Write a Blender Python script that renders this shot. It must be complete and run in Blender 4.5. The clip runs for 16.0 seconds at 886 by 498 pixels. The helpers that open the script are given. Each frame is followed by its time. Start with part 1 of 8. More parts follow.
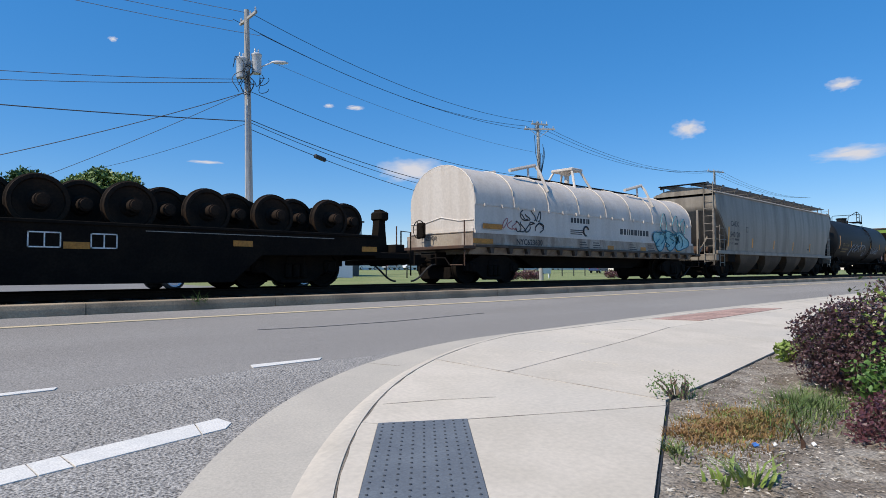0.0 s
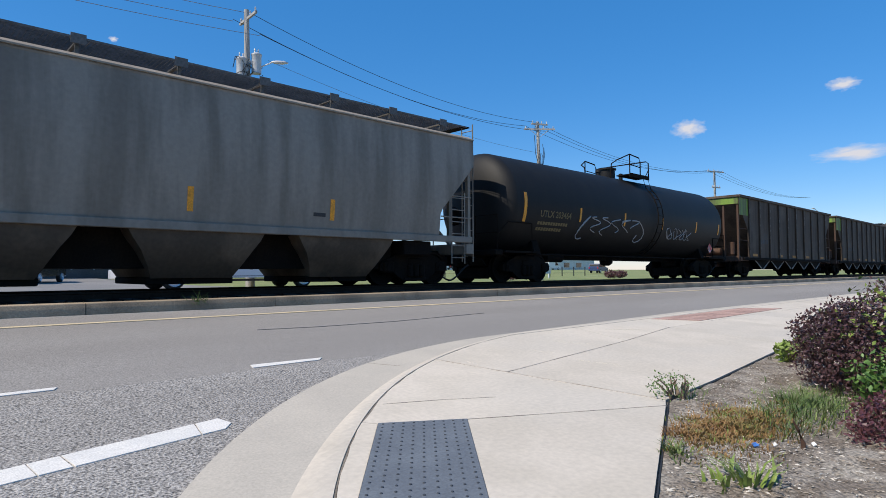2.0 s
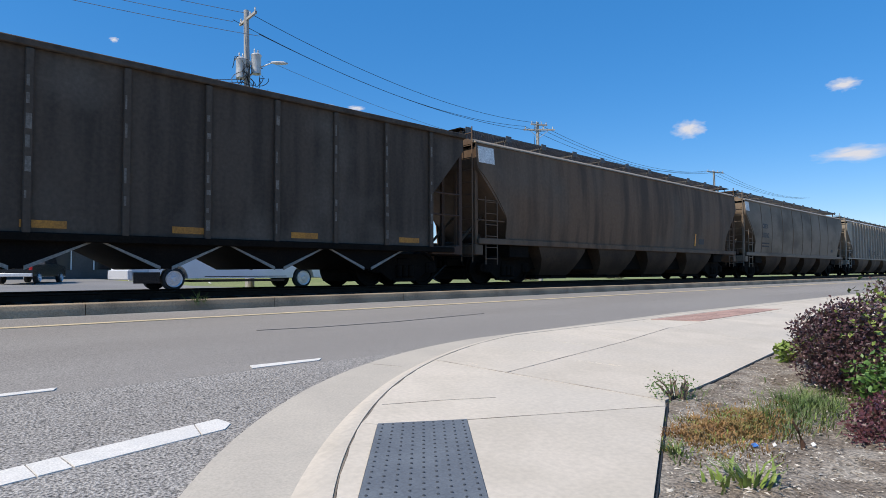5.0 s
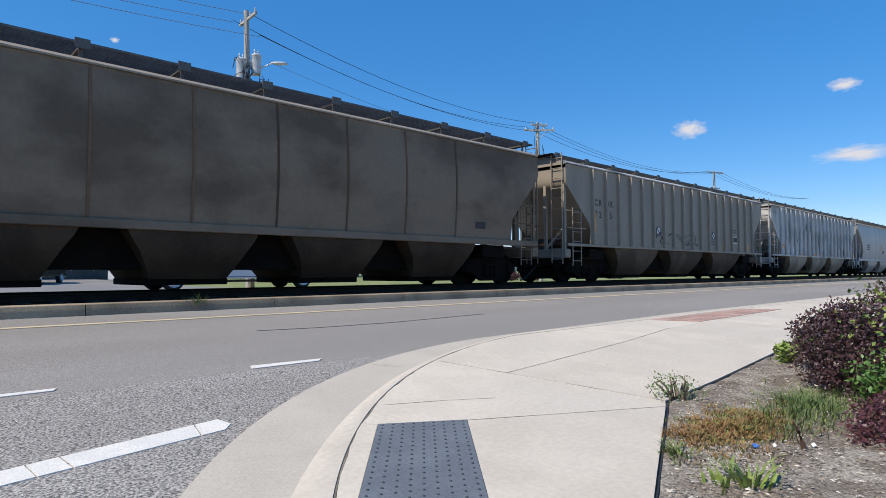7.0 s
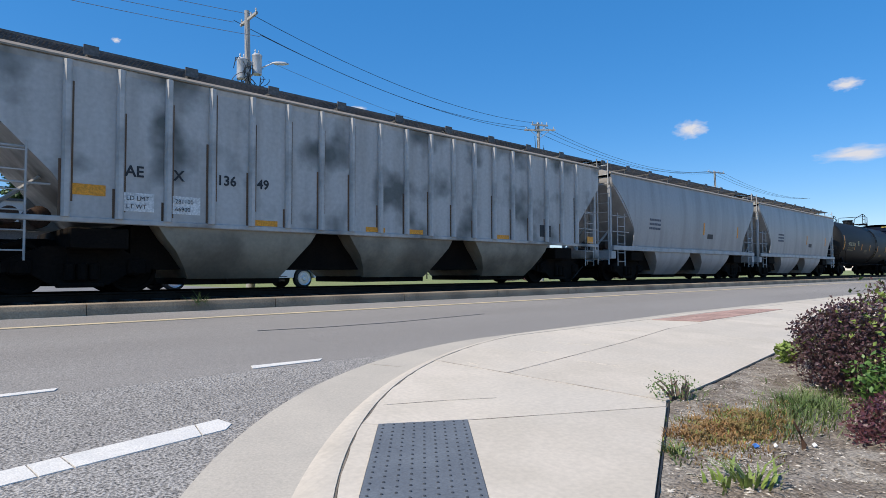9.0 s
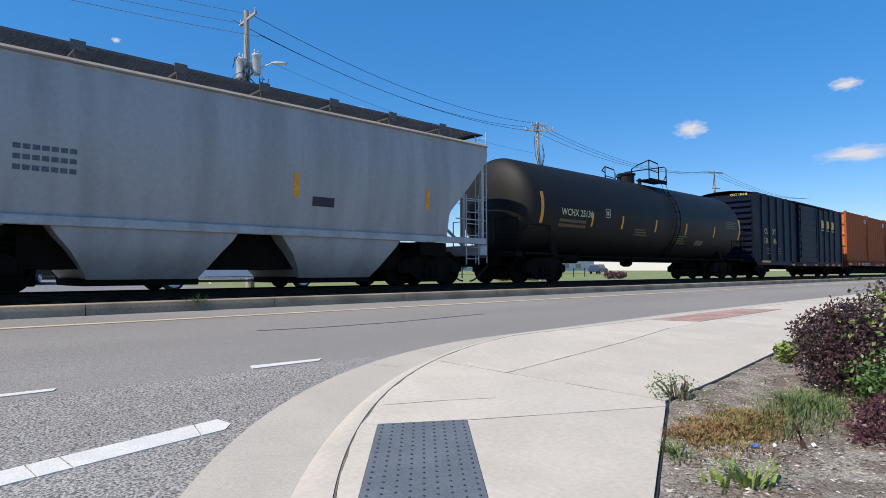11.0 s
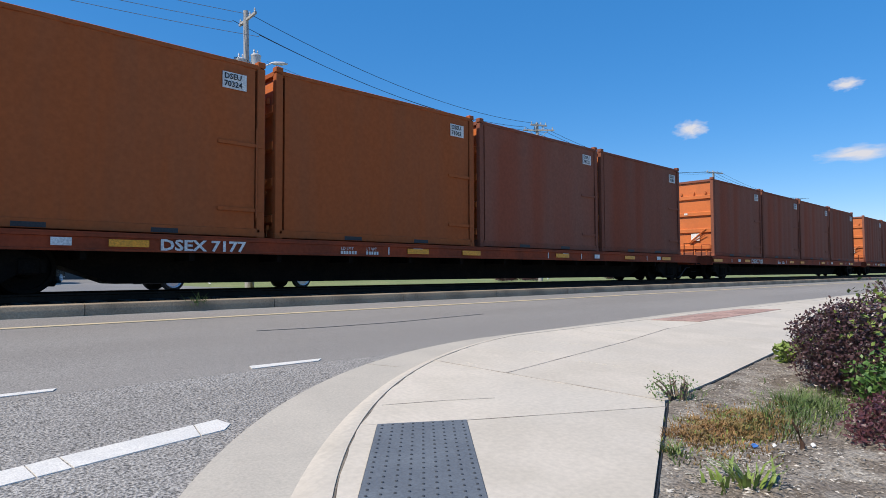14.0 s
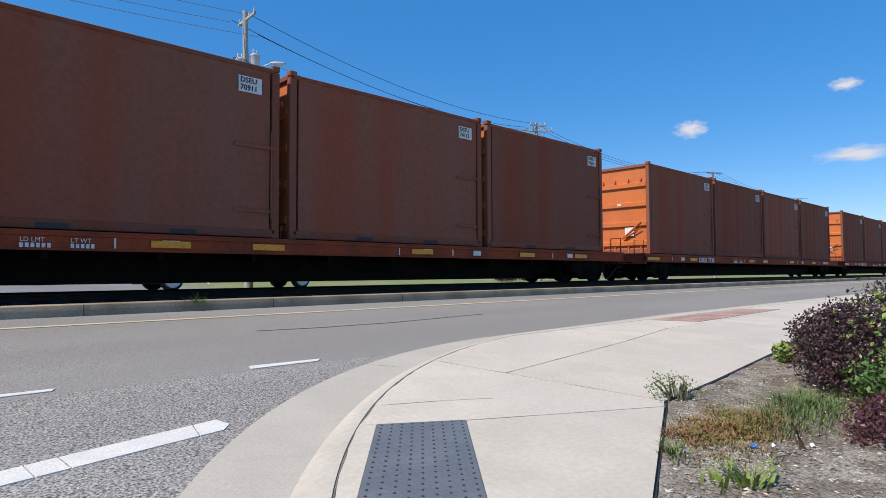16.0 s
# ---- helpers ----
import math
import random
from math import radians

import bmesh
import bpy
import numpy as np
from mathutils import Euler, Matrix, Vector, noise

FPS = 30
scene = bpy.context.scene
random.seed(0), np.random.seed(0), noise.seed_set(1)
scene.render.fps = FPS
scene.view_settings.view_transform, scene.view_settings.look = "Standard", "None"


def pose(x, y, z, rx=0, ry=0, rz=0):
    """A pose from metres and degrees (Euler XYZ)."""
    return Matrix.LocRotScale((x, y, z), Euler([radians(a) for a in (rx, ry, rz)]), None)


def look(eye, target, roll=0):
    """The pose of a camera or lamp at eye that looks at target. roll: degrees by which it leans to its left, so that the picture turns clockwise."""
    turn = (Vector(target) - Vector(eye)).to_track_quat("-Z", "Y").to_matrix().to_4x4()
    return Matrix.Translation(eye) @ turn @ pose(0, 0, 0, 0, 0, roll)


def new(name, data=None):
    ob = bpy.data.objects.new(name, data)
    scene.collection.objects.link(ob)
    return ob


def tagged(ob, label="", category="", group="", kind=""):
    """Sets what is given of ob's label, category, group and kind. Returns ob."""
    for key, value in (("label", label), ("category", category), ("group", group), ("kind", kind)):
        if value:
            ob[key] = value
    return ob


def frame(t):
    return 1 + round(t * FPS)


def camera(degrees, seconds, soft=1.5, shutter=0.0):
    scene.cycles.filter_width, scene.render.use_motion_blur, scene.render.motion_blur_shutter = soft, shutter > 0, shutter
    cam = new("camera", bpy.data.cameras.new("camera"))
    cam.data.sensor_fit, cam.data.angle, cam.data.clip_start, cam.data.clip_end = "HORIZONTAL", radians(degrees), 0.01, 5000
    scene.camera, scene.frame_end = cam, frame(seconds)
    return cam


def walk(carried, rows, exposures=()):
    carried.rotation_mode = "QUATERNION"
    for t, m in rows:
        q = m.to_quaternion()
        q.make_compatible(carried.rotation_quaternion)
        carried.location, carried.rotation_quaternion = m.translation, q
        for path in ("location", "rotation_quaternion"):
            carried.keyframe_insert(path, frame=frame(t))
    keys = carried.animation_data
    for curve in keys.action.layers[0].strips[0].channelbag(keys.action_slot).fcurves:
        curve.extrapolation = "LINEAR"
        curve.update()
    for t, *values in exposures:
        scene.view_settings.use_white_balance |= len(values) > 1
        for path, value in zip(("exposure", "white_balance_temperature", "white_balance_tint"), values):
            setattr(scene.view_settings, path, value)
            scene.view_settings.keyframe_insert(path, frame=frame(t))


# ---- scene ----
cam = camera(72.71, 16.0, soft=0.7)
EYE = (0.0, 0.0, 0.539)
YAW, PITCH, ROLL = 46.72, 2.194, -0.23


def aim(d_yaw=0.0, d_pitch=0.0):
    a, b = radians(YAW + d_yaw), radians(PITCH + d_pitch)
    way = Vector((math.cos(a) * math.cos(b), math.sin(a) * math.cos(b), math.sin(b)))
    return look(EYE, Vector(EYE) + way, ROLL)


# a held camera: it drifts by a tenth of a degree or less
walk(cam, [(0, aim()), (4, aim(-0.02, 0.02)), (6.5, aim(-0.05, 0.08)), (8.2, aim(0.05, 0.08)),
           (9, aim(0.03, 0.08)), (11.5, aim(-0.04, 0.08)), (14, aim(-0.07, 0.09)), (16, aim(-0.14, 0.1))],
     exposures=[(0, 0.13), (1.6, 0.15), (2.4, 0.22), (16, 0.22)])

TRACK_Y, RAIL_Z = 12.819, 0.22


def along(t):
    """How far the train has gone at t seconds, from its place at 8 s."""
    d = t - 8
    return 16.993 * d + 0.0077 * d * d + 0.000472 * d ** 3


# shears and stretches the plan to keep its fit to the camera's view
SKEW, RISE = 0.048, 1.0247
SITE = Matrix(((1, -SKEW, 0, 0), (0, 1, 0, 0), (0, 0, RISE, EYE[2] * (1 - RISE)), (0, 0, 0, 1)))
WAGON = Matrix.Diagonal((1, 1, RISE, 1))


# ---- light ----
SUN_WAY = Vector((-0.64, 0.095, 0.76)).normalized()
world = bpy.data.worlds.new("sky")
scene.world = world
world.use_nodes = True
wn = world.node_tree
wn.nodes.clear()
sky = wn.nodes.new("ShaderNodeTexSky")
sky.sky_type, sky.sun_disc = "NISHITA", False
sky.sun_elevation = math.asin(SUN_WAY.z)
sky.sun_rotation = math.atan2(SUN_WAY.x, SUN_WAY.y)
sky.altitude, sky.air_density, sky.dust_density, sky.ozone_density = 0, 1.0, 0.05, 4.0
back = wn.nodes.new("ShaderNodeBackground")
back.inputs["Strength"].default_value = 0.139
out = wn.nodes.new("ShaderNodeOutputWorld")
deep = wn.nodes.new("ShaderNodeHueSaturation")
deep.inputs["Saturation"].default_value = 1.36
wn.links.new(sky.outputs[0], deep.inputs["Color"])
tint = wn.nodes.new("ShaderNodeMix")
tint.data_type, tint.blend_type = "RGBA", "MULTIPLY"
tint.inputs[0].default_value, tint.inputs[7].default_value = 1.0, (1.08, 0.975, 0.99, 1)
wn.links.new(deep.outputs[0], tint.inputs[6])
even = wn.nodes.new("ShaderNodeMix")      # clear dry air: blue right down to the horizon
even.data_type = "RGBA"
even.inputs[0].default_value, even.inputs[7].default_value = 0.42, (0.46, 1.78, 4.35, 1)
wn.links.new(tint.outputs[2], even.inputs[6])
wn.links.new(even.outputs[2], back.inputs[0])
wn.links.new(back.outputs[0], out.inputs[0])
lamp = bpy.data.lights.new("sun", "SUN")
lamp.energy, lamp.angle, lamp.color = 4.5, radians(0.53), (1.0, 0.912, 0.782)
sun = new("sun", lamp)
sun.matrix_world = look(SUN_WAY * 50, (0, 0, 0))


# ---- materials ----
def mat(name, base, rough=0.6, metal=0.0, other=None, scale=1.0, stretch=(1, 1, 1), amount=0.5, fine=20.0, fine_amount=0.25,
        bump=0.15, bump_scale=None, third=None, third_scale=0.4, edge=(0.42, 0.62), spec=0.5, per_piece=0.0):
    """A surface of a base colour, a second one in large stains or streaks, a third in patches, and fine grain."""
    m = bpy.data.materials.new(name)
    m.use_nodes = True
    t = m.node_tree
    b = t.nodes["Principled BSDF"]
    b.inputs["Roughness"].default_value, b.inputs["Metallic"].default_value = rough, metal
    b.inputs["Specular IOR Level"].default_value = spec
    coord = t.nodes.new("ShaderNodeTexCoord")

    def cloud(sc, st=(1, 1, 1), detail=5.0):
        mp = t.nodes.new("ShaderNodeMapping")
        mp.inputs["Scale"].default_value = st
        n = t.nodes.new("ShaderNodeTexNoise")
        n.inputs["Scale"].default_value, n.inputs["Detail"].default_value = sc, detail
        t.links.new(coord.outputs["Object"], mp.inputs[0])
        t.links.new(mp.outputs[0], n.inputs["Vector"])
        return n.outputs["Fac"]

    def ramp(value, lo, hi, top):
        r = t.nodes.new("ShaderNodeMapRange")
        for k, v in zip((1, 2, 3, 4), (lo, hi, 0.0, top)):
            r.inputs[k].default_value = v
        t.links.new(value, r.inputs[0])
        return r.outputs[0]

    def mix(fac, a, c, kind="MIX"):
        x = t.nodes.new("ShaderNodeMix")
        x.data_type, x.blend_type = "RGBA", kind
        for slot, v in ((0, fac), (6, a), (7, c)):
            if isinstance(v, bpy.types.NodeSocket):
                t.links.new(v, x.inputs[slot])
            else:
                x.inputs[slot].default_value = (*v, 1) if isinstance(v, tuple) else v
        return x.outputs[2]

    colour = mix(0.0, tuple(base), tuple(base))
    if other:
        colour = mix(ramp(cloud(scale, stretch), edge[0], edge[1], amount), colour, tuple(other))
    if third:
        colour = mix(ramp(cloud(third_scale, (1, 1, 1), 3.0), 0.5, 0.66, 0.8), colour, tuple(third))
    if fine_amount:
        grain = ramp(cloud(fine, (1, 1, 1), 3.0), 0.3, 0.7, 1.0)
        lo, hi = 1 - fine_amount, 1 + fine_amount
        shade = mix(grain, (lo, lo, lo), (hi, hi, hi))
        colour = mix(1.0, colour, shade, "MULTIPLY")
    if per_piece:
        info = t.nodes.new("ShaderNodeObjectInfo")
        lo, hi = 1 - per_piece, 1 + per_piece
        shade = mix(info.outputs["Random"], (lo, lo, lo), (hi, hi, hi))
        colour = mix(1.0, colour, shade, "MULTIPLY")
    t.links.new(colour, b.inputs["Base Color"])
    if bump:
        bp = t.nodes.new("ShaderNodeBump")
        bp.inputs["Strength"].default_value, bp.inputs["Distance"].default_value = bump, 0.02
        t.links.new(cloud(bump_scale or fine), bp.inputs["Height"])
        t.links.new(bp.outputs[0], b.inputs["Normal"])
    return m


STREAK = (2.2, 2.2, 0.22)
M_ASPHALT = mat("old_asphalt", (0.265, 0.246, 0.225), 0.9, other=(0.345, 0.325, 0.302), scale=0.5, stretch=(0.3, 1, 1), fine=62, fine_amount=0.85, bump=0.8)
M_ASPHALT_NEW = mat("worn_asphalt", (0.235, 0.217, 0.198), 0.9, other=(0.295, 0.275, 0.252), scale=0.6, stretch=(0.18, 1, 1), fine=70, fine_amount=0.4, bump=0.3)
M_CONCRETE = mat("pale_concrete", (0.575, 0.508, 0.42), 0.85, other=(0.50, 0.442, 0.36), scale=1.6, third=(0.515, 0.463, 0.39), third_scale=0.5, fine=28, fine_amount=0.07, bump=0.07, per_piece=0.06, amount=0.7)
M_PAN = mat("grey_concrete", (0.485, 0.435, 0.362), 0.85, other=(0.40, 0.36, 0.305), scale=1.2, fine=60, fine_amount=0.1, bump=0.1)
# Dark base and stains also take in the shade on the road face.
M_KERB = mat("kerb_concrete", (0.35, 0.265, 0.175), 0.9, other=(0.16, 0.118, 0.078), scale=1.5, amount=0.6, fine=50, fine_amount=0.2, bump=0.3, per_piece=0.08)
M_BRICKRED = mat("red_paver", (0.43, 0.275, 0.22), 0.85, other=(0.37, 0.24, 0.195), scale=3, fine=60, bump=0.2, per_piece=0.15)
M_LINE = mat("white_road_paint", (0.70, 0.67, 0.62), 0.75, other=(0.55, 0.54, 0.52), scale=5, amount=0.4, fine=90, fine_amount=0.15, bump=0.2)
M_YELLOW_LINE = mat("yellow_road_paint", (0.60, 0.48, 0.30), 0.75, other=(0.42, 0.35, 0.24), scale=2.5, amount=0.5, fine=80, fine_amount=0.2, bump=0.2)
M_JOINT = mat("sandy_joint_fill", (0.2, 0.18, 0.15), 0.95, other=(0.1, 0.088, 0.072), scale=3, fine=60, bump=0.3)
M_CRACK = mat("joint_dirt", (0.20, 0.172, 0.138), 0.95, other=(0.10, 0.085, 0.068), scale=6, fine=60, bump=0.3)
M_TOOLED = mat("tooled_joint_dust", (0.45, 0.40, 0.34), 0.95, other=(0.28, 0.245, 0.2), scale=2.5, amount=0.8, fine=60, bump=0.3)
M_SCUFF = mat("scraped_concrete", (0.60, 0.545, 0.465), 0.9, other=(0.52, 0.47, 0.40), scale=6, fine=60, bump=0.1)
M_SEAM = mat("worn_tar_seam", (0.212, 0.197, 0.182), 0.9, other=(0.17, 0.158, 0.146), scale=4, fine=60, bump=0.3)
M_LOTASPHALT = mat("lot_asphalt", (0.19, 0.182, 0.175), 0.9, other=(0.26, 0.25, 0.24), scale=0.2, fine=30, fine_amount=0.2, bump=0.3)
M_TACTILE = mat("slate_rubber", (0.115, 0.13, 0.15), 0.75, other=(0.16, 0.18, 0.2), scale=2.5, fine=60, fine_amount=0.15, bump=0.15)
# Domes darker than their sheet: the shading is put into the colour.
M_STUD = mat("shaded_dome_rubber", (0.05, 0.056, 0.065), 0.7, other=(0.06, 0.068, 0.078), scale=6, fine=60, bump=0.1)
M_SOIL = mat("mulch_soil", (0.165, 0.132, 0.1), 0.95, other=(0.36, 0.32, 0.265), scale=3.5, fine=45, fine_amount=0.6, bump=0.9, amount=0.7)
# Near black: the train's shadow is put into the ballast's colour.
M_BALLAST = mat("shade_dark_ballast", (0.011, 0.0085, 0.006), 0.95, other=(0.02, 0.016, 0.012), scale=2, fine=18, fine_amount=0.7, bump=1.0, spec=0.1)
M_LOT = mat("lot_concrete", (0.42, 0.41, 0.40), 0.9, other=(0.34, 0.33, 0.32), scale=0.2, fine=30, fine_amount=0.12, bump=0.2)
M_GRASS = mat("lawn", (0.17, 0.205, 0.065), 0.9, other=(0.28, 0.27, 0.11), scale=0.25, fine=8, fine_amount=0.4, bump=0.6)
M_RAIL = mat("rail_steel", (0.02, 0.014, 0.01), 0.7, 0.0, other=(0.04, 0.028, 0.02), scale=2, bump=0.2, spec=0.1)
M_SLEEPER = mat("creosoted_wood", (0.025, 0.02, 0.016), 0.9, other=(0.045, 0.035, 0.028), scale=3, stretch=(6, 0.5, 1), fine=30, bump=0.5)

# Grimy steel; its near-black base also takes in the underframes' shade.
M_STEEL = mat("grimy_shaded_steel", (0.009, 0.0073, 0.006), 0.85, 0.0, other=(0.018, 0.013, 0.009), scale=2.5, fine=25, bump=0.25, spec=0.08)
M_RUST = mat("rusty_steel", (0.08, 0.042, 0.025), 0.8, 0.2, other=(0.06, 0.04, 0.03), scale=3, fine=30, bump=0.3)
M_GALV = mat("dull_galvanised_steel", (0.13, 0.125, 0.12), 0.6, 0.3, other=(0.07, 0.065, 0.06), scale=2, fine=20, bump=0.1)
M_CREAMDIRTY = mat("dirty_cream_paint", (0.36, 0.31, 0.255), 0.65, other=(0.17, 0.115, 0.075), scale=1.8, stretch=(1.6, 1.6, 0.5), amount=0.75, third=(0.33, 0.27, 0.2), third_scale=0.8, fine=16, fine_amount=0.12, bump=0.1)
M_CREAM = mat("cream_paint", (0.56, 0.505, 0.445), 0.55, other=(0.43, 0.365, 0.30), scale=1.3, stretch=STREAK, amount=0.45, fine=14, fine_amount=0.07, bump=0.06)
M_GREY = mat("grey_hopper_paint", (0.26, 0.228, 0.188), 0.5, other=(0.12, 0.10, 0.078), scale=1.1, stretch=STREAK, amount=0.6, third=(0.225, 0.197, 0.162), third_scale=0.35, fine=12, fine_amount=0.07, bump=0.06, spec=0.25)
# Bay paints are darkened: shade under the wagon is in their colour.
M_GREYBAY = mat("dusty_shaded_bay_paint", (0.135, 0.098, 0.066), 0.8, other=(0.045, 0.034, 0.025), scale=0.9, edge=(0.4, 0.55), spec=0.15, amount=0.6, fine=14, fine_amount=0.1, bump=0.1)
M_DARKBAY = mat("shaded_bay_paint", (0.08, 0.054, 0.036), 0.8, other=(0.03, 0.022, 0.016), scale=0.9, spec=0.1, amount=0.6, fine=14, fine_amount=0.1, bump=0.1)
M_BROWNGREY = mat("brown_grey_paint", (0.17, 0.105, 0.065), 0.65, other=(0.06, 0.041, 0.029), scale=0.9, stretch=STREAK, amount=0.7, third=(0.14, 0.105, 0.077), third_scale=0.3, fine=12, fine_amount=0.08, bump=0.06, spec=0.12)
M_TAUPE = mat("taupe_paint", (0.225, 0.170, 0.120), 0.6, other=(0.10, 0.072, 0.05), scale=0.55, stretch=(1.0, 1, 1.6), amount=0.75, third=(0.235, 0.182, 0.134), third_scale=0.28, spec=0.12, fine=12, fine_amount=0.06, bump=0.05)
M_LIGHTGREY = mat("light_grey_paint", (0.30, 0.253, 0.197), 0.5, other=(0.22, 0.183, 0.14), scale=1.0, stretch=STREAK, amount=0.5, fine=12, fine_amount=0.06, bump=0.05, spec=0.25)
M_STAINED = mat("stained_white_paint", (0.49, 0.475, 0.45), 0.5, other=(0.37, 0.345, 0.315), scale=1.2, stretch=STREAK, amount=0.6, third=(0.055, 0.066, 0.06), third_scale=0.8, fine=12, fine_amount=0.08, bump=0.06, spec=0.25)
M_SILVER = mat("white_flow_paint", (0.385, 0.37, 0.355), 0.45, other=(0.25, 0.235, 0.215), scale=0.9, stretch=STREAK, amount=0.5, fine=12, fine_amount=0.05, bump=0.04, spec=0.3)
M_COAL = mat("sooty_brown_paint", (0.084, 0.062, 0.046), 0.7, other=(0.04, 0.030, 0.023), scale=1.2, stretch=STREAK, amount=0.7, third=(0.12, 0.096, 0.075), third_scale=0.5, fine=14, fine_amount=0.15, bump=0.1, spec=0.2)
M_GREEN = mat("lime_green_paint", (0.16, 0.26, 0.035), 0.6, other=(0.07, 0.08, 0.03), scale=1.6, stretch=STREAK, amount=0.8, fine=14, fine_amount=0.1, bump=0.05)
M_TANK = mat("black_tank_paint", (0.0085, 0.0082, 0.008), 0.6, other=(0.014, 0.013, 0.0115), scale=1.0, stretch=STREAK, amount=0.6, fine=12, fine_amount=0.1, bump=0.03, spec=0.28)
M_NAVY = mat("navy_paint", (0.0055, 0.0105, 0.027), 0.55, other=(0.007, 0.0095, 0.017), scale=1.0, stretch=STREAK, amount=0.6, fine=12, fine_amount=0.1, bump=0.05, spec=0.12)
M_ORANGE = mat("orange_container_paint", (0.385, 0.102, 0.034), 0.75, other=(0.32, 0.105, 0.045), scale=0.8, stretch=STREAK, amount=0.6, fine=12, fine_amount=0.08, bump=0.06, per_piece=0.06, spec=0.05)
# Ends brighter than the sides: the sun on them is in this colour.
M_ENDORANGE = mat("sunlit_orange_paint", (0.58, 0.155, 0.035), 0.5, other=(0.44, 0.125, 0.035), scale=1.5, amount=0.5, fine=12, fine_amount=0.06, bump=0.05)
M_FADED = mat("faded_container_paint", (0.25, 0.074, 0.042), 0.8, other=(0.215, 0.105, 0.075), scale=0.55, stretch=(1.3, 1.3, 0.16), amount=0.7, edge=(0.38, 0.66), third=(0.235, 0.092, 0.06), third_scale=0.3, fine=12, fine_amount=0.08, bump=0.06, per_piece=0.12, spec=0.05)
M_FLAT = mat("red_brown_flat_paint", (0.30, 0.058, 0.022), 0.8, other=(0.17, 0.045, 0.022), scale=1.2, stretch=(1, 1, 1), amount=0.7, fine=14, fine_amount=0.12, bump=0.1, spec=0.2)
M_YELLOW = mat("yellow_reflector", (0.78, 0.31, 0.012), 0.45, other=(0.6, 0.25, 0.02), scale=5, amount=0.5, fine=30, bump=0)
M_WHITE = mat("white_lettering", (0.72, 0.71, 0.68), 0.6, other=(0.5, 0.48, 0.45), scale=4, amount=0.5, fine=30, bump=0)
M_BLACK = mat("black_lettering", (0.025, 0.025, 0.028), 0.6, fine=30, bump=0)
M_GOLD = mat("gold_lettering", (0.62, 0.46, 0.09), 0.6, other=(0.4, 0.3, 0.08), scale=4, amount=0.5, fine=30, bump=0)
M_RUBBER = mat("black_rubber", (0.02, 0.02, 0.02), 0.7, fine=30, bump=0.1)


# ---- shapes ----
class Shape:
    """Points and faces, gathered piece by piece."""

    def __init__(self):
        self.v, self.f = [], []

    def add(self, pts, faces):
        n = len(self.v)
        self.v += [tuple(p) for p in pts]
        self.f += [tuple(i + n for i in face) for face in faces]
        return self

    def box(self, x0, x1, y0, y1, z0, z1, c=0.0):
        """A box; with c its edges are cut by that much."""
        if c <= 0:
            pts = [(x, y, z) for z in (z0, z1) for x, y in ((x0, y0), (x1, y0), (x1, y1), (x0, y1))]
            return self.add(pts, [(3, 2, 1, 0), (4, 5, 6, 7), (0, 1, 5, 4), (1, 2, 6, 5), (2, 3, 7, 6), (3, 0, 4, 7)])
        rings = []
        for z, k in ((z0, c), (z0 + c, 0), (z1 - c, 0), (z1, c)):
            a, b, d, e = x0 + k, x1 - k, y0 + k, y1 - k
            q = c if k == 0 else c * 0.4
            rings.append([(a + q, d, z), (b - q, d, z), (b, d + q, z), (b, e - q, z), (b - q, e, z), (a + q, e, z), (a, e - q, z), (a, d + q, z)])
        return self.loft(rings)

    def loft(self, rings, caps=True, close=True):
        n = len(rings[0])
        pts = [p for r in rings for p in r]
        faces = []
        for i in range(len(rings) - 1):
            for j in range(n if close else n - 1):
                k = (j + 1) % n
                faces.append((i * n + j, i * n + k, (i + 1) * n + k, (i + 1) * n + j))
        if caps:
            faces.append(tuple(range(n - 1, -1, -1)))
            faces.append(tuple((len(rings) - 1) * n + j for j in range(n)))
        return self.add(pts, faces)

    def prism(self, outline, axis, a, b):
        """An outline drawn out along an axis from a to b. Outline: (x, z) for y, (y, z) for x, (x, y) for z."""
        put = {"y": lambda p, t: (p[0], t, p[1]), "x": lambda p, t: (t, p[0], p[1]), "z": lambda p, t: (p[0], p[1], t)}[axis]
        return self.loft([[put(p, a) for p in outline], [put(p, b) for p in outline]])

    def tube(self, path, r, n=6, caps=True):
        path = [Vector(p) for p in path]
        rings = []
        for i, p in enumerate(path):
            d = (path[min(i + 1, len(path) - 1)] - path[max(i - 1, 0)]).normalized()
            u = d.orthogonal().normalized() if abs(d.z) > 0.95 else Vector((0, 0, 1)).cross(d).normalized()
            w = d.cross(u)
            rr = r[i] if isinstance(r, (list, tuple)) else r
            rings.append([p + (u * math.cos(2 * math.pi * k / n) + w * math.sin(2 * math.pi * k / n)) * rr for k in range(n)])
        return self.loft(rings, caps)

    def turned(self, rows, axis="x", n=24, centre=(0, 0, 0)):
        """A body of revolution: rows of (place along the axis, radius)."""
        cx, cy, cz = centre
        rings = []
        for s, r in rows:
            ring = []
            for k in range(n):
                a = 2 * math.pi * k / n
                c, d = r * math.cos(a), r * math.sin(a)
                ring.append({"x": (cx + s, cy + c, cz + d), "y": (cx + c, cy + s, cz + d), "z": (cx + c, cy + d, cz + s)}[axis])
            rings.append(ring)
        return self.loft(rings)

    def mesh(self, name, material, angle=32):
        me = bpy.data.meshes.new(name)
        me.from_pydata(self.v, [], self.f)
        bm = bmesh.new()
        bm.from_mesh(me)
        bmesh.ops.recalc_face_normals(bm, faces=bm.faces)
        bm.to_mesh(me)
        bm.free()
        me.shade_smooth()
        me.set_sharp_from_angle(angle=radians(angle))
        for m in material if isinstance(material, (list, tuple)) else [material]:
            me.materials.append(m)
        return me


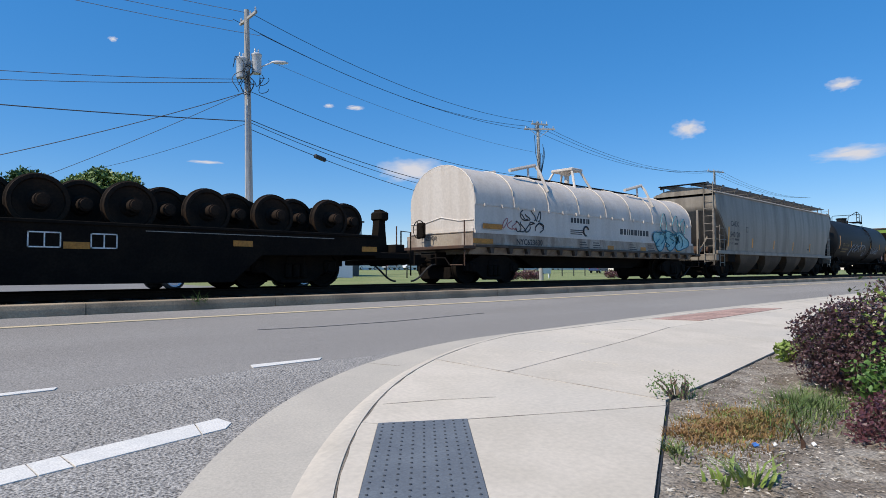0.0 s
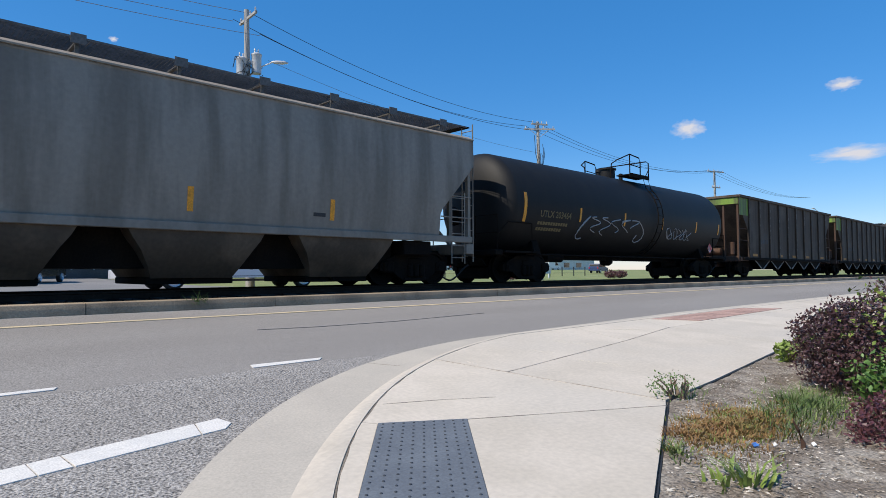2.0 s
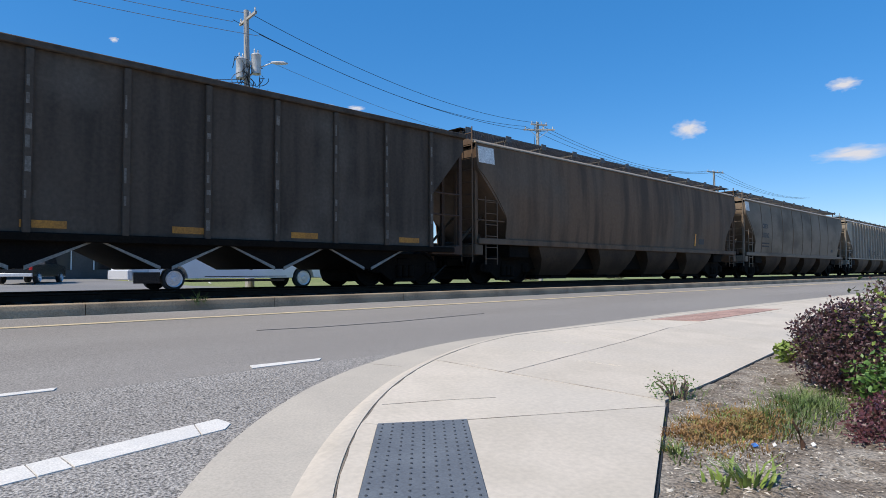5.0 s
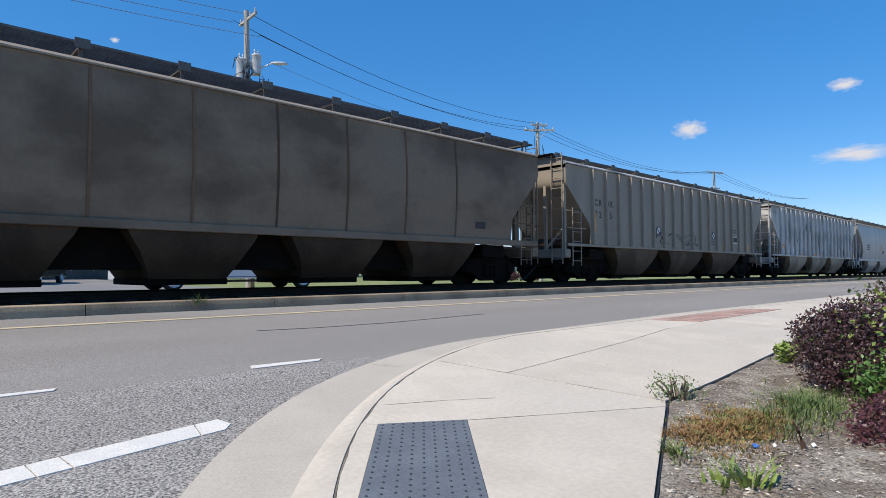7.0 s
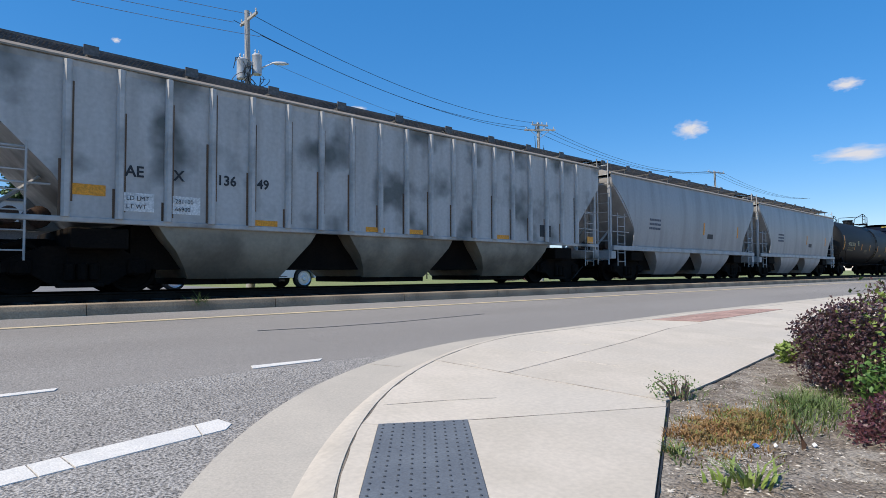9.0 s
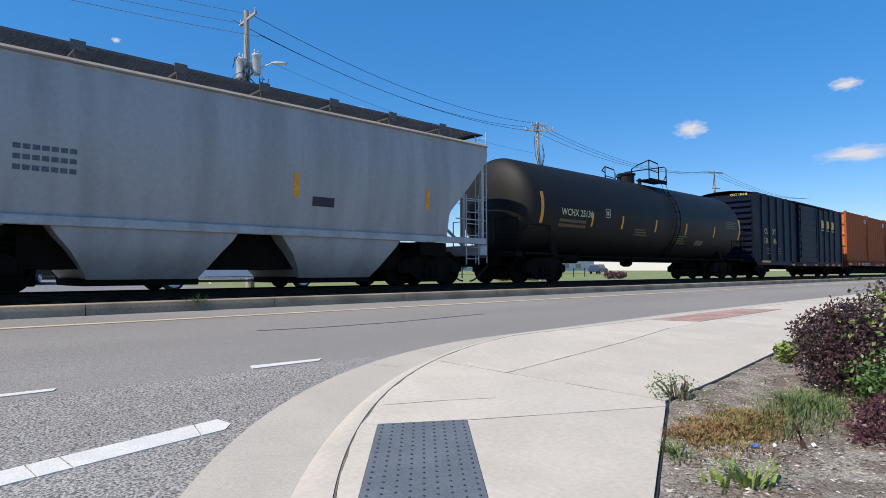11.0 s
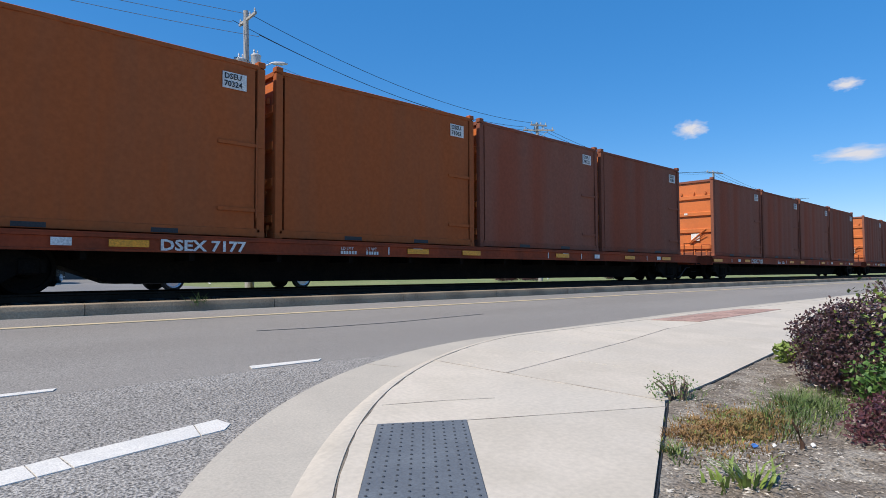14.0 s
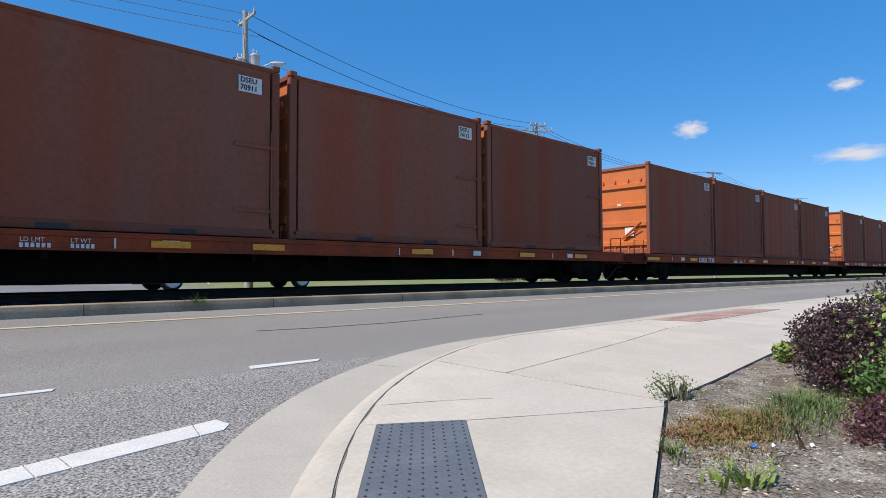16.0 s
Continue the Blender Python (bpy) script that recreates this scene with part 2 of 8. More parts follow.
def part(name, shape, material, parent, label="", angle=32, place=None):
    """One mesh object under a thing or a part; shape may be a mesh that others share."""
    me = shape if isinstance(shape, bpy.types.Mesh) else shape.mesh(name, material, angle)
    ob = new(name, me)
    ob.parent = parent
    if place is not None:
        ob.matrix_basis = place
    return tagged(ob, label)


def thing(name, label, category, group="", kind="", place=None):
    ob = new(name)
    ob.empty_display_size = 0.3
    if place is not None:
        ob.matrix_basis = place
    return tagged(ob, label, category, group, kind)


def solo(name, shape, material, label, category, group="", kind="", place=None, angle=32):
    ob = new(name, shape if isinstance(shape, bpy.types.Mesh) else shape.mesh(name, material, angle))
    if place is not None:
        ob.matrix_basis = place
    return tagged(ob, label, category, group, kind)


def lettering(words, size, material, parent, x, z, depth, name="lettering", bold=0.0, wide=1.0, side=-1, end=False):
    """Flat letters on a side that faces the road; depth gives the side's half width at a height. end: on the leading end, at x = depth."""
    cu = bpy.data.curves.new(name, "FONT")
    cu.body, cu.size, cu.offset = words, size, bold
    cu.resolution_u = 2
    ob = bpy.data.objects.new(name, cu)
    me = bpy.data.meshes.new_from_object(ob)
    bpy.data.objects.remove(ob)
    bpy.data.curves.remove(cu)
    for v in me.vertices:
        px, pz = x + v.co.x * wide, z + v.co.y
        if end:
            v.co = (depth - 0.008, -px, pz)
        else:
            v.co = (px, -(depth(pz) if callable(depth) else depth) - 0.008, pz)
    me.materials.clear()
    me.materials.append(material)
    ob = new(name, me)
    ob.parent = parent
    return ob


def plate(parent, name, material, x0, x1, z0, z1, depth, thick=0.006, label=""):
    """A thin plate, decal or bar on the near side, following the side's bulge."""
    s = Shape()
    d = depth if callable(depth) else (lambda z: depth)
    zs = [z0 + (z1 - z0) * k / 4 for k in range(5)] if callable(depth) else [z0, z1]
    rings = [[(x0, -d(z) - thick, z), (x1, -d(z) - thick, z), (x1, -d(z) + 0.002, z), (x0, -d(z) + 0.002, z)] for z in zs]
    return part(name, s.loft(rings), material, parent, label)


# ---- ground, road, pavement ----
def ground_z(y):
    rows = ((-3000, -0.93), (-3, -0.925), (9.97, -0.037), (10.3, 0.02), (15.5, -0.02), (20, -0.18), (36, -0.18), (110, 1.15), (3000, 1.3))
    for (a, za), (b, zb) in zip(rows, rows[1:]):
        if y <= b:
            return za + (zb - za) * (y - a) / (b - a)
    return rows[-1][1]


def slab(name, outline, material, up, thick, parent=None, label=""):
    """A flat piece that follows the ground, with its top that far above it."""
    s = Shape()
    s.loft([[(x, y, ground_z(y) + up - thick) for x, y in outline], [(x, y, ground_z(y) + up) for x, y in outline]])
    return s


def shrink(outline, d):
    """The outline moved inwards by d, for joints."""
    n = len(outline)
    area = sum(outline[i][0] * outline[(i + 1) % n][1] - outline[(i + 1) % n][0] * outline[i][1] for i in range(n))
    sg = 1 if area > 0 else -1
    res = []
    for i in range(n):
        p, q, r = Vector(outline[i - 1]), Vector(outline[i]), Vector(outline[(i + 1) % n])
        a, b = (q - p).normalized(), (r - q).normalized()
        na, nb = Vector((-a.y, a.x)) * sg, Vector((-b.y, b.x)) * sg
        m = (na + nb)
        m = m / max(0.4, m.length_squared) * 2 if m.length > 1e-6 else na
        res.append(tuple(q + m * d))
    return res


s = Shape()
ys = [-3000, -60, -12, -3, 9.97, 10.3, 15.5, 20, 36, 60, 110, 300, 3000]
xs = [-3000, -200, -40, 0, 40, 120, 400, 3000]
s.add([(x, y, ground_z(y) - 0.05) for y in ys for x in xs],
      [(j * len(xs) + i, j * len(xs) + i + 1, (j + 1) * len(xs) + i + 1, (j + 1) * len(xs) + i) for j in range(len(ys) - 1) for i in range(len(xs) - 1)])
solo("ground", s, M_GRASS, "flat grassy ground that reaches the horizon", "ground", kind="structure")


def strip(name, y0, y1, x0, x1, material, up, label, category, thick=0.04):
    s = Shape()
    cuts = sorted({y0, y1} | {v for v in (-3, 9.97, 10.3, 15.5, 20, 36, 110) if y0 < v < y1})
    for a, b in zip(cuts, cuts[1:]):
        s.add([(x0, a, ground_z(a) + up), (x1, a, ground_z(a) + up), (x1, b, ground_z(b) + up), (x0, b, ground_z(b) + up)], [(0, 1, 2, 3)])
    return solo(name, s, material, label, category, kind="structure")


road = strip("road", 5.42, 9.97, -150, 600, M_ASPHALT_NEW, -0.012, "smooth grey asphalt street beside the railway", "road")
strip("side_road", -40, 5.42, -150, 600, M_ASPHALT, -0.010, "coarse worn asphalt of the side street", "road")


def arc(cx, cy, r, a0, a1, n):
    return [(cx + r * math.cos(radians(a0 + (a1 - a0) * k / n)), cy + r * math.sin(radians(a0 + (a1 - a0) * k / n))) for k in range(n + 1)]


def run_out(pts, a, d):
    """Adds a straight piece along the tangent at angle a."""
    return pts + [(pts[-1][0] - math.sin(radians(a)) * d, pts[-1][1] + math.cos(radians(a)) * d)]


FAR = 120.0
pan_edge = [(FAR, 5.92), (12.7, 5.92)] + run_out(arc(6.92, -1.69, 7.38, 95, 142, 40), 142, 9)
lip_edge = [(FAR, 5.77), (12.7, 5.77)] + run_out(arc(8.72, -3.83, 9.63, 100, 142, 40), 142, 9)
crack_out = [(FAR, 5.60), (12.7, 5.60)] + run_out(arc(8.35, -2.84, 8.50, 100, 142, 40), 142, 9)
crack_in = [(FAR, 5.588), (12.7, 5.588)] + run_out(arc(8.35, -2.84, 8.489, 100, 142, 40), 142, 9)
ragged = random.Random(77)
crack_in = crack_in[:2] + [(x + ragged.uniform(-0.005, 0.004), y + ragged.uniform(-0.009, 0.006)) for x, y in crack_in[2:]]
pan = solo("gutter", slab("gutter", pan_edge + lip_edge[::-1], None, 0.004, 0.05), M_PAN, "wide grey concrete gutter pan along the corner", "gutter", kind="structure")
s = Shape()
n = len(lip_edge)
for j in range(n - 1):
    a0, a1, b0, b1 = lip_edge[j], lip_edge[j + 1], crack_out[j], crack_out[j + 1]
    rows = []
    for a, b in ((a0, b0), (a1, b1)):
        ring = []
        for f, up in ((0, -0.05), (0, 0.004), (0.3, 0.014), (0.7, 0.02), (1, 0.018), (1, -0.05)):
            x, y = a[0] + (b[0] - a[0]) * f, a[1] + (b[1] - a[1]) * f
            ring.append((x, y, ground_z(y) + up))
        rows.append(ring)
    s.loft(rows, caps=False, close=False)
solo("low_kerb", s, M_CONCRETE, "low rounded pale concrete kerb round the corner", "kerb", kind="structure", angle=60)
solo("joint_bed", slab("joint_bed", [(FAR, 5.6), *crack_out[1:-1], (-2.486, -2.9), (0.9, -2.9), (3.05, 1.56), (5.06, 2.46), (6.32, 2.56), (9.8, 2.93), (16.8, 4.4), (FAR, 5.0)], None, -0.002, 0.04), M_JOINT,
     "dirt under the pavement joints", "dirt", kind="structure")

solo("kerb_joint", slab("kerb_joint", crack_out + crack_in[::-1], None, 0.0125, 0.02), M_CRACK, "dark open joint behind the low kerb", "joint", kind="structure")
# pavement slabs
pavement = thing("pavement", "pale concrete pavement in large slabs with cracks", "pavement", kind="structure")
inner = crack_in
BED = [(3.05, 1.56), (5.06, 2.46), (6.32, 2.56), (9.8, 2.93), (16.8, 4.4), (26.0, 5.0)]


def inner_between(x0, x1):
    return [p for p in inner if x0 < p[0] < x1]


def on_inner(x):
    for a, b in zip(inner, inner[1:]):
        if b[0] <= x <= a[0]:
            f = (x - a[0]) / (b[0] - a[0])
            return (x, a[1] + (b[1] - a[1]) * f)
    return (x, 5.58)


PAD = [(2.69, 3.34), (3.26, 3.06), (1.94, 1.62), (1.30, 1.86)]
slabs = [
    [on_inner(2.62)] + inner_between(1.3, 2.62) + [on_inner(1.3), PAD[3], PAD[0]],
    [PAD[1], (4.87, 2.38), (3.05, 1.56), (0.1, 0.2), PAD[2]],
    [on_inner(4.62)] + inner_between(2.62, 4.62) + [on_inner(2.62), PAD[0], PAD[1], (4.87, 2.38), (5.05, 2.47), (4.77, 3.95)],
    [on_inner(8.3)] + inner_between(4.62, 8.3) + [on_inner(4.62), (4.77, 3.95), (7.86, 4.39)],
    [(4.77, 3.95), (5.05, 2.47), (6.32, 2.57), (9.75, 2.93), (9.9, 4.76), (7.86, 4.39)],
    [on_inner(8.3), (7.86, 4.39), (9.9, 4.76), on_inner(10.4)],
    [on_inner(1.3), on_inner(-0.25), (0.1, 0.2), PAD[2], PAD[3]],
    [on_inner(-0.25), on_inner(-3.0), (-1.5, -4.2), (0.38, -1.0), (0.38, 0.28), (0.1, 0.2)],
]


def bed_y(x):
    for a, b in zip(BED, BED[1:]):
        if a[0] <= x <= b[0]:
            return a[1] + (b[1] - a[1]) * (x - a[0]) / (b[0] - a[0])
    return 5.0


left, low = (9.9, 4.76), (9.75, 2.93)
xa = 10.4
while xa < 60:
    xb = xa + 1.8
    mid_b, low_b = (xb, 4.84), (xb, min(bed_y(xb) + 0.01, 4.78))
    slabs.append([on_inner(xa), left, mid_b, on_inner(xb)])
    slabs.append([left, low, low_b, mid_b])
    left, low, xa = mid_b, low_b, xb
for o in slabs:
    part("slab", slab("slab", shrink(o, 0.0034), None, 0.018, 0.05), M_CONCRETE, pavement)
for a, b in ((on_inner(4.62), (4.77, 3.95)), ((4.77, 3.95), (5.05, 2.47)), ((4.77, 3.95), (7.86, 4.39)), ((7.86, 4.39), (9.9, 4.76)), (PAD[1], (4.87, 2.38)), ((3.03, 3.709), (3.48, 3.554)), ((3.48, 3.554), (3.92, 3.36))):
    d = Vector((b[0] - a[0], b[1] - a[1])).normalized()
    n_ = Vector((-d.y, d.x)) * (0.003 if abs(a[0] - 3.25) < 0.3 else 0.008)
    part("joint", slab("joint", [(a[0] - n_.x, a[1] - n_.y), (b[0] - n_.x, b[1] - n_.y), (b[0] + n_.x, b[1] + n_.y), (a[0] + n_.x, a[1] + n_.y)], None, 0.0215, 0.01), M_TOOLED, pavement, "worn tooled joint")
part("joint", slab("joint", [(3.93, 5.055), (4.13, 4.765), (4.145, 4.775), (3.945, 5.065)], None, 0.0065, 0.01), M_TOOLED, pavement, "worn tooled joint")
for a, b in (((6.84, 4.909), (7.094, 4.466)), ((6.024, 4.625), (6.115, 4.318)), ((4.833, 4.527), (4.807, 4.338)), ((8.619, 5.173), (9.101, 4.858)), ((5.955, 3.944), (6.114, 3.485))):
    d = Vector((b[0] - a[0], b[1] - a[1])).normalized()
    n_ = Vector((-d.y, d.x)) * 0.006
    part("scratch", slab("scratch", [(a[0] - n_.x, a[1] - n_.y), (b[0], b[1]), (a[0] + n_.x, a[1] + n_.y)], None, 0.0205, 0.004), M_SCUFF, pavement, "pale scraped streak")
# red paver panel set in the pavement
RP = [(10.72, 5.50), (15.14, 5.55), (16.3, 5.03), (11.42, 4.9)]
panel = thing("paver_panel", "worn brick-red paver panel set in the pavement", "paver panel", kind="structure")
for k in range(16):
    for j in range(3):
        def at(u, v):
            a = Vector(RP[0]).lerp(Vector(RP[1]), u)
            b = Vector(RP[3]).lerp(Vector(RP[2]), u)
            return tuple(a.lerp(b, v))
        u0, u1, v0, v1 = k / 16, (k + 1) / 16, j / 3, (j + 1) / 3
        part("paver", slab("paver", shrink([at(u0, v0), at(u1, v0), at(u1, v1), at(u0, v1)], 0.004), None, 0.026, 0.03), M_BRICKRED, panel)

# ribbed warning mat
matp = thing("tactile_mat", "slate grey rubber tactile mat with small domes", "tactile mat")
part("sheet", slab("sheet", PAD, None, 0.024, 0.03), M_TACTILE, matp)
s = Shape()
P = [Vector(p) for p in PAD]
for i in range(9):
    for j in range(26):
        u, v = (i + 0.5) / 9, (j + 0.5) / 26
        q = P[0].lerp(P[1], u).lerp(P[3].lerp(P[2], u), v)
        z = ground_z(q.y) + 0.024
        s.turned([(z, 0.0085), (z + 0.005, 0.007), (z + 0.006, 0.002)], "z", 7, (q.x, q.y, 0))
tagged(part("dome", s, M_STUD, matp), kind="stuff")

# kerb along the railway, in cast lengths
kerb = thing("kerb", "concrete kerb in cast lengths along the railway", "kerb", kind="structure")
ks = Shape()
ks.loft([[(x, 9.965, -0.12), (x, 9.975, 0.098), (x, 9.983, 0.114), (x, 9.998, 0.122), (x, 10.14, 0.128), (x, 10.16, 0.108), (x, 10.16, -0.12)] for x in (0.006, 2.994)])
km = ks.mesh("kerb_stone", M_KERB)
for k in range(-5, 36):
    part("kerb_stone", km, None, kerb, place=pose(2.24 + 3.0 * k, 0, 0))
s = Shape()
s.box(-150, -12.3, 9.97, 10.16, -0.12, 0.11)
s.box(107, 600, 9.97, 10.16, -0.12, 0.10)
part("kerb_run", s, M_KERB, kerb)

# painted lines
def painted(name, outline, material, label):
    return solo(name, slab(name, outline, None, -0.004, 0.006), material, label, "road marking", "painted lines on the road", "structure")


painted("lane_dash", [(2.92, 5.49), (3.66, 5.495), (3.745, 5.58), (2.96, 5.615)], M_LINE, "short white lane dash on grey asphalt")
painted("lane_dash", [(0.55, 5.54), (1.30, 5.54), (1.34, 5.61), (0.57, 5.63)], M_LINE, "short white lane dash on grey asphalt")
painted("lane_dash", [(-2.4, 5.5), (-1.2, 5.52), (-1.2, 5.6), (-2.4, 5.58)], M_LINE, "short white lane dash on grey asphalt")
def low_side(x):
    return 3.677 + 0.1755 * (x - 0.643)


def high_side(x):
    return 3.893 + 0.19 * (x - 0.68)


for a, b, c, d in ((-1.2, 0.80, 0.79, -1.2), (0.811, 0.97, 0.957, 0.80), (0.984, 1.712, 1.765, 0.97), (1.722, 1.885, 1.945, 1.777)):
    tip = [(1.97, 3.99)] if b > 1.8 else []
    painted("wide_dash", [(a, low_side(a)), (b, low_side(b))] + tip + [(c, high_side(c)), (d, high_side(d))], M_LINE, "wide white painted bar cracked across")
painted("edge_line", [(-150, 9.10), (300, 8.9), (300, 9.0), (-150, 9.20)], M_YELLOW_LINE, "faded yellow edge line along the street")
painted("tar_seam", [(4.1, 7.60), (5.0, 7.49), (6.35, 7.46), (8.6, 7.63), (8.6, 7.638), (6.35, 7.475), (5.0, 7.505), (4.1, 7.61)], M_SEAM, "faint worn tar seam in the asphalt")

# ---- track ----
track = thing("track", "railway track on dark shaded ballast", "railway track", kind="structure")
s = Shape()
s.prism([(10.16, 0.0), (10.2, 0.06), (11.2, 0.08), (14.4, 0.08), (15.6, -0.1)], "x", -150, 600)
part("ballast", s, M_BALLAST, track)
for y in (TRACK_Y - 0.755, TRACK_Y + 0.755):
    s = Shape()
    s.prism([(y - 0.075, 0.06), (y + 0.075, 0.06), (y + 0.07, 0.075), (y + 0.012, 0.09), (y + 0.012, 0.18), (y + 0.036, 0.19), (y + 0.036, 0.215), (y + 0.028, 0.22),
             (y - 0.028, 0.22), (y - 0.036, 0.215), (y - 0.036, 0.19), (y - 0.012, 0.18), (y - 0.012, 0.09), (y - 0.07, 0.075)], "x", -150, 600)
    part("rail", s, M_RAIL, track)
ss = Shape()
ss.box(-0.115, 0.115, -1.3, 1.3, 0.0, 0.095, 0.012)
sm = ss.mesh("sleeper", M_SLEEPER)
for k in range(150):
    part("sleeper", sm, None, track, place=pose(-4 + 0.53 * k, TRACK_Y, 0))
rng = random.Random(3)
s = Shape()
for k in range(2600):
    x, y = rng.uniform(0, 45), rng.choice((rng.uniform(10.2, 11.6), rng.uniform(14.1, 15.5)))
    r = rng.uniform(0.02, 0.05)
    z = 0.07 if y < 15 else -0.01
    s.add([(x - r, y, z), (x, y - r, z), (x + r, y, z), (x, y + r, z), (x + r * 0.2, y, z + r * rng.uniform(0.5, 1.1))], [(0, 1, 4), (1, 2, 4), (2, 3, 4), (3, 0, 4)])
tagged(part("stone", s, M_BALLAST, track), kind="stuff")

# ---- lot behind the track ----
strip("parking_lot", 18.5, 58, -120, 15.5, M_LOTASPHALT, 0.0, "grey asphalt parking lot behind the railway", "parking lot")
strip("lot_lane", 15.6, 18.5, -120, 15.5, M_LOT, 0.002, "pale concrete lane behind the railway", "lane")
strip("lot_lane", 15.6, 26, 15.5, 600, M_LOT, 0.002, "pale concrete lane behind the railway", "lane")


# ---- train parts ----
TRAIN = []          # (thing, its place along the train, its sideways offset, its height)
R0 = RAIL_Z
SPINNING = []       # (wheelset, its place in its bogie)


def wheelset_mesh(r=0.44, gauge=0.755, name="wheelset", material=None):
    s = Shape()
    for side in (-1, 1):
        g = side * gauge
        o = side
        s.turned([(g - o * 0.09, 0.10), (g - o * 0.09, r + 0.028), (g - o * 0.062, r + 0.026), (g - o * 0.045, r), (g + o * 0.055, r - 0.006),
                  (g + o * 0.055, r - 0.07), (g + o * 0.01, r - 0.085), (g + o * 0.0, 0.19), (g + o * 0.06, 0.15), (g + o * 0.06, 0.1)], "y", 28)
        s.turned([(g + o * 0.05, 0.09), (g + o * 0.17, 0.09), (g + o * 0.17, 0.125), (g + o * 0.34, 0.125), (g + o * 0.345, 0.10), (g + o * 0.37, 0.095), (g + o * 0.375, 0.03)], "y", 14)
    s.turned([(-gauge, 0.085), (gauge, 0.085)], "y", 12)
    return s.mesh(name, material or M_STEEL)


WHEELSET = wheelset_mesh()


def bogie_mesh():
    s = Shape()
    z = R0
    for side in (-1, 1):
        y = side * 0.99
        outer = [(-1.12, z + 0.36), (-1.12, z + 0.55), (-0.95, z + 0.62), (-0.55, z + 0.80), (0.55, z + 0.80), (0.95, z + 0.62), (1.12, z + 0.55), (1.12, z + 0.36),
                 (0.80, z + 0.38), (0.42, z + 0.14), (-0.42, z + 0.14), (-0.80, z + 0.38)]
        s.prism(outer, "y", y - 0.07, y + 0.07)
        for x in (-0.19, 0, 0.19):
            s.turned([(z + 0.22, 0.065), (z + 0.24, 0.085), (z + 0.5, 0.085), (z + 0.52, 0.065)], "z", 10, (x, y - side * -0.09, 0))
        for x in (-0.87, 0.87):
            s.box(x - 0.16, x + 0.16, y - 0.12, y + 0.12, z + 0.32, z + 0.60, 0.03)
        s.box(-0.36, 0.36, y - 0.1, y + 0.1, z + 0.10, z + 0.2, 0.02)
    s.box(-0.24, 0.24, -1.08, 1.08, z + 0.46, z + 0.70, 0.03)
    s.turned([(z + 0.68, 0.2), (z + 0.80, 0.2)], "z", 16)
    for x in (-0.42, 0.42):
        s.box(x - 0.05, x + 0.05, -0.9, 0.9, z + 0.28, z + 0.40, 0.02)
        s.box(x * 3.05 - 0.06, x * 3.05 + 0.06, -0.62, 0.62, z + 0.12, z + 0.46, 0.02)
    # plain box added to close the view through under the bogie
    s.box(-1.35, 1.35, -0.5, 0.5, z + 0.16, z + 0.36, 0.03)
    for side in (-1, 1):
        s.tube([(-1.35, side * 0.6, z + 0.2), (1.35, side * 0.6, z + 0.2)], 0.04, 6)
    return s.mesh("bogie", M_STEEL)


BOGIE = bogie_mesh()


def coupler_mesh():
    """Drawn out from x = 0 towards -x."""
    s = Shape()
    z = R0 + 0.66
    s.box(-0.34, 0.1, -0.09, 0.09, z - 0.1, z + 0.1, 0.02)
    s.prism([(-0.30, -0.15), (-0.36, 0.18), (-0.50, 0.20), (-0.52, 0.08), (-0.44, 0.03), (-0.44, -0.06), (-0.56, -0.10), (-0.56, -0.19), (-0.42, -0.19)], "z", z - 0.15, z + 0.15)
    s.tube([(-0.1, -0.1, z), (-0.12, -0.5, z + 0.06), (-0.12, -0.95, z + 0.05), (-0.14, -1.15, z - 0.15)], 0.018, 5)
    s.box(-0.05, 0.12, -0.28, 0.28, z - 0.17, z + 0.17, 0.02)
    return s.mesh("coupler", M_STEEL)


def hose_mesh():
    s = Shape()
    z = R0 + 0.5
    path = [(-0.05 - 0.62 * k / 8, -0.28 + 0.12 * k / 8, z - 0.42 * math.sin(math.pi * 0.5 * k / 8) ** 1.3) for k in range(9)]
    s.tube([(0.3, -0.3, z + 0.05), (0.0, -0.28, z + 0.03)] + path[1:], 0.026, 7)
    return s.mesh("air_hose", M_RUBBER)


COUPLER, HOSE = coupler_mesh(), hose_mesh()
TURN = pose(0, 0, 0, 0, 0, 180)


def running_gear(car, half, centre, dip=0.0):
    """Two bogies with their wheelsets, couplers and hoses for a car of that half length."""
    for sx in (-1, 1):
        b = part("bogie", BOGIE, None, car, "cast steel two-axle bogie", place=pose(sx * centre, 0, 0))
        for x in (-0.87, 0.87):
            SPINNING.append((part("wheelset", WHEELSET, None, b, place=pose(x, 0, R0 + 0.44)), x))
        turn = Matrix.Identity(4) if sx < 0 else TURN
        part("coupler", COUPLER, None, car, place=pose(sx * half, 0, 0) @ turn)
        part("air_hose", HOSE, None, car, "black rubber air hose", place=pose(sx * half, 0, 0) @ turn)


def car(name, label, s_mid, category="railway wagon", group="wagons of the train"):
    ob = thing(name, label, category, group)
    TRAIN.append((ob, s_mid, 0.0, 0.0))
    return ob


def ladder(parent, name, material, x0, x1, y, z0, z1, rungs, r=0.02, along_y=False):
    s = Shape()
    if along_y:
        for yy in (x0, x1):
            s.tube([(y, yy, z0), (y, yy, z1)], r, 6)
        for k in range(rungs):
            z = z0 + (z1 - z0) * (k + 0.5) / rungs
            s.tube([(y, x0, z), (y, x1, z)], r * 0.7, 5)
    else:
        for x in (x0, x1):
            s.tube([(x, y, z0), (x, y, z1)], r, 6)
        for k in range(rungs):
            z = z0 + (z1 - z0) * (k + 0.5) / rungs
            s.tube([(x0, y, z), (x1, y, z)], r * 0.7, 5)
    return part(name, s, material, parent)


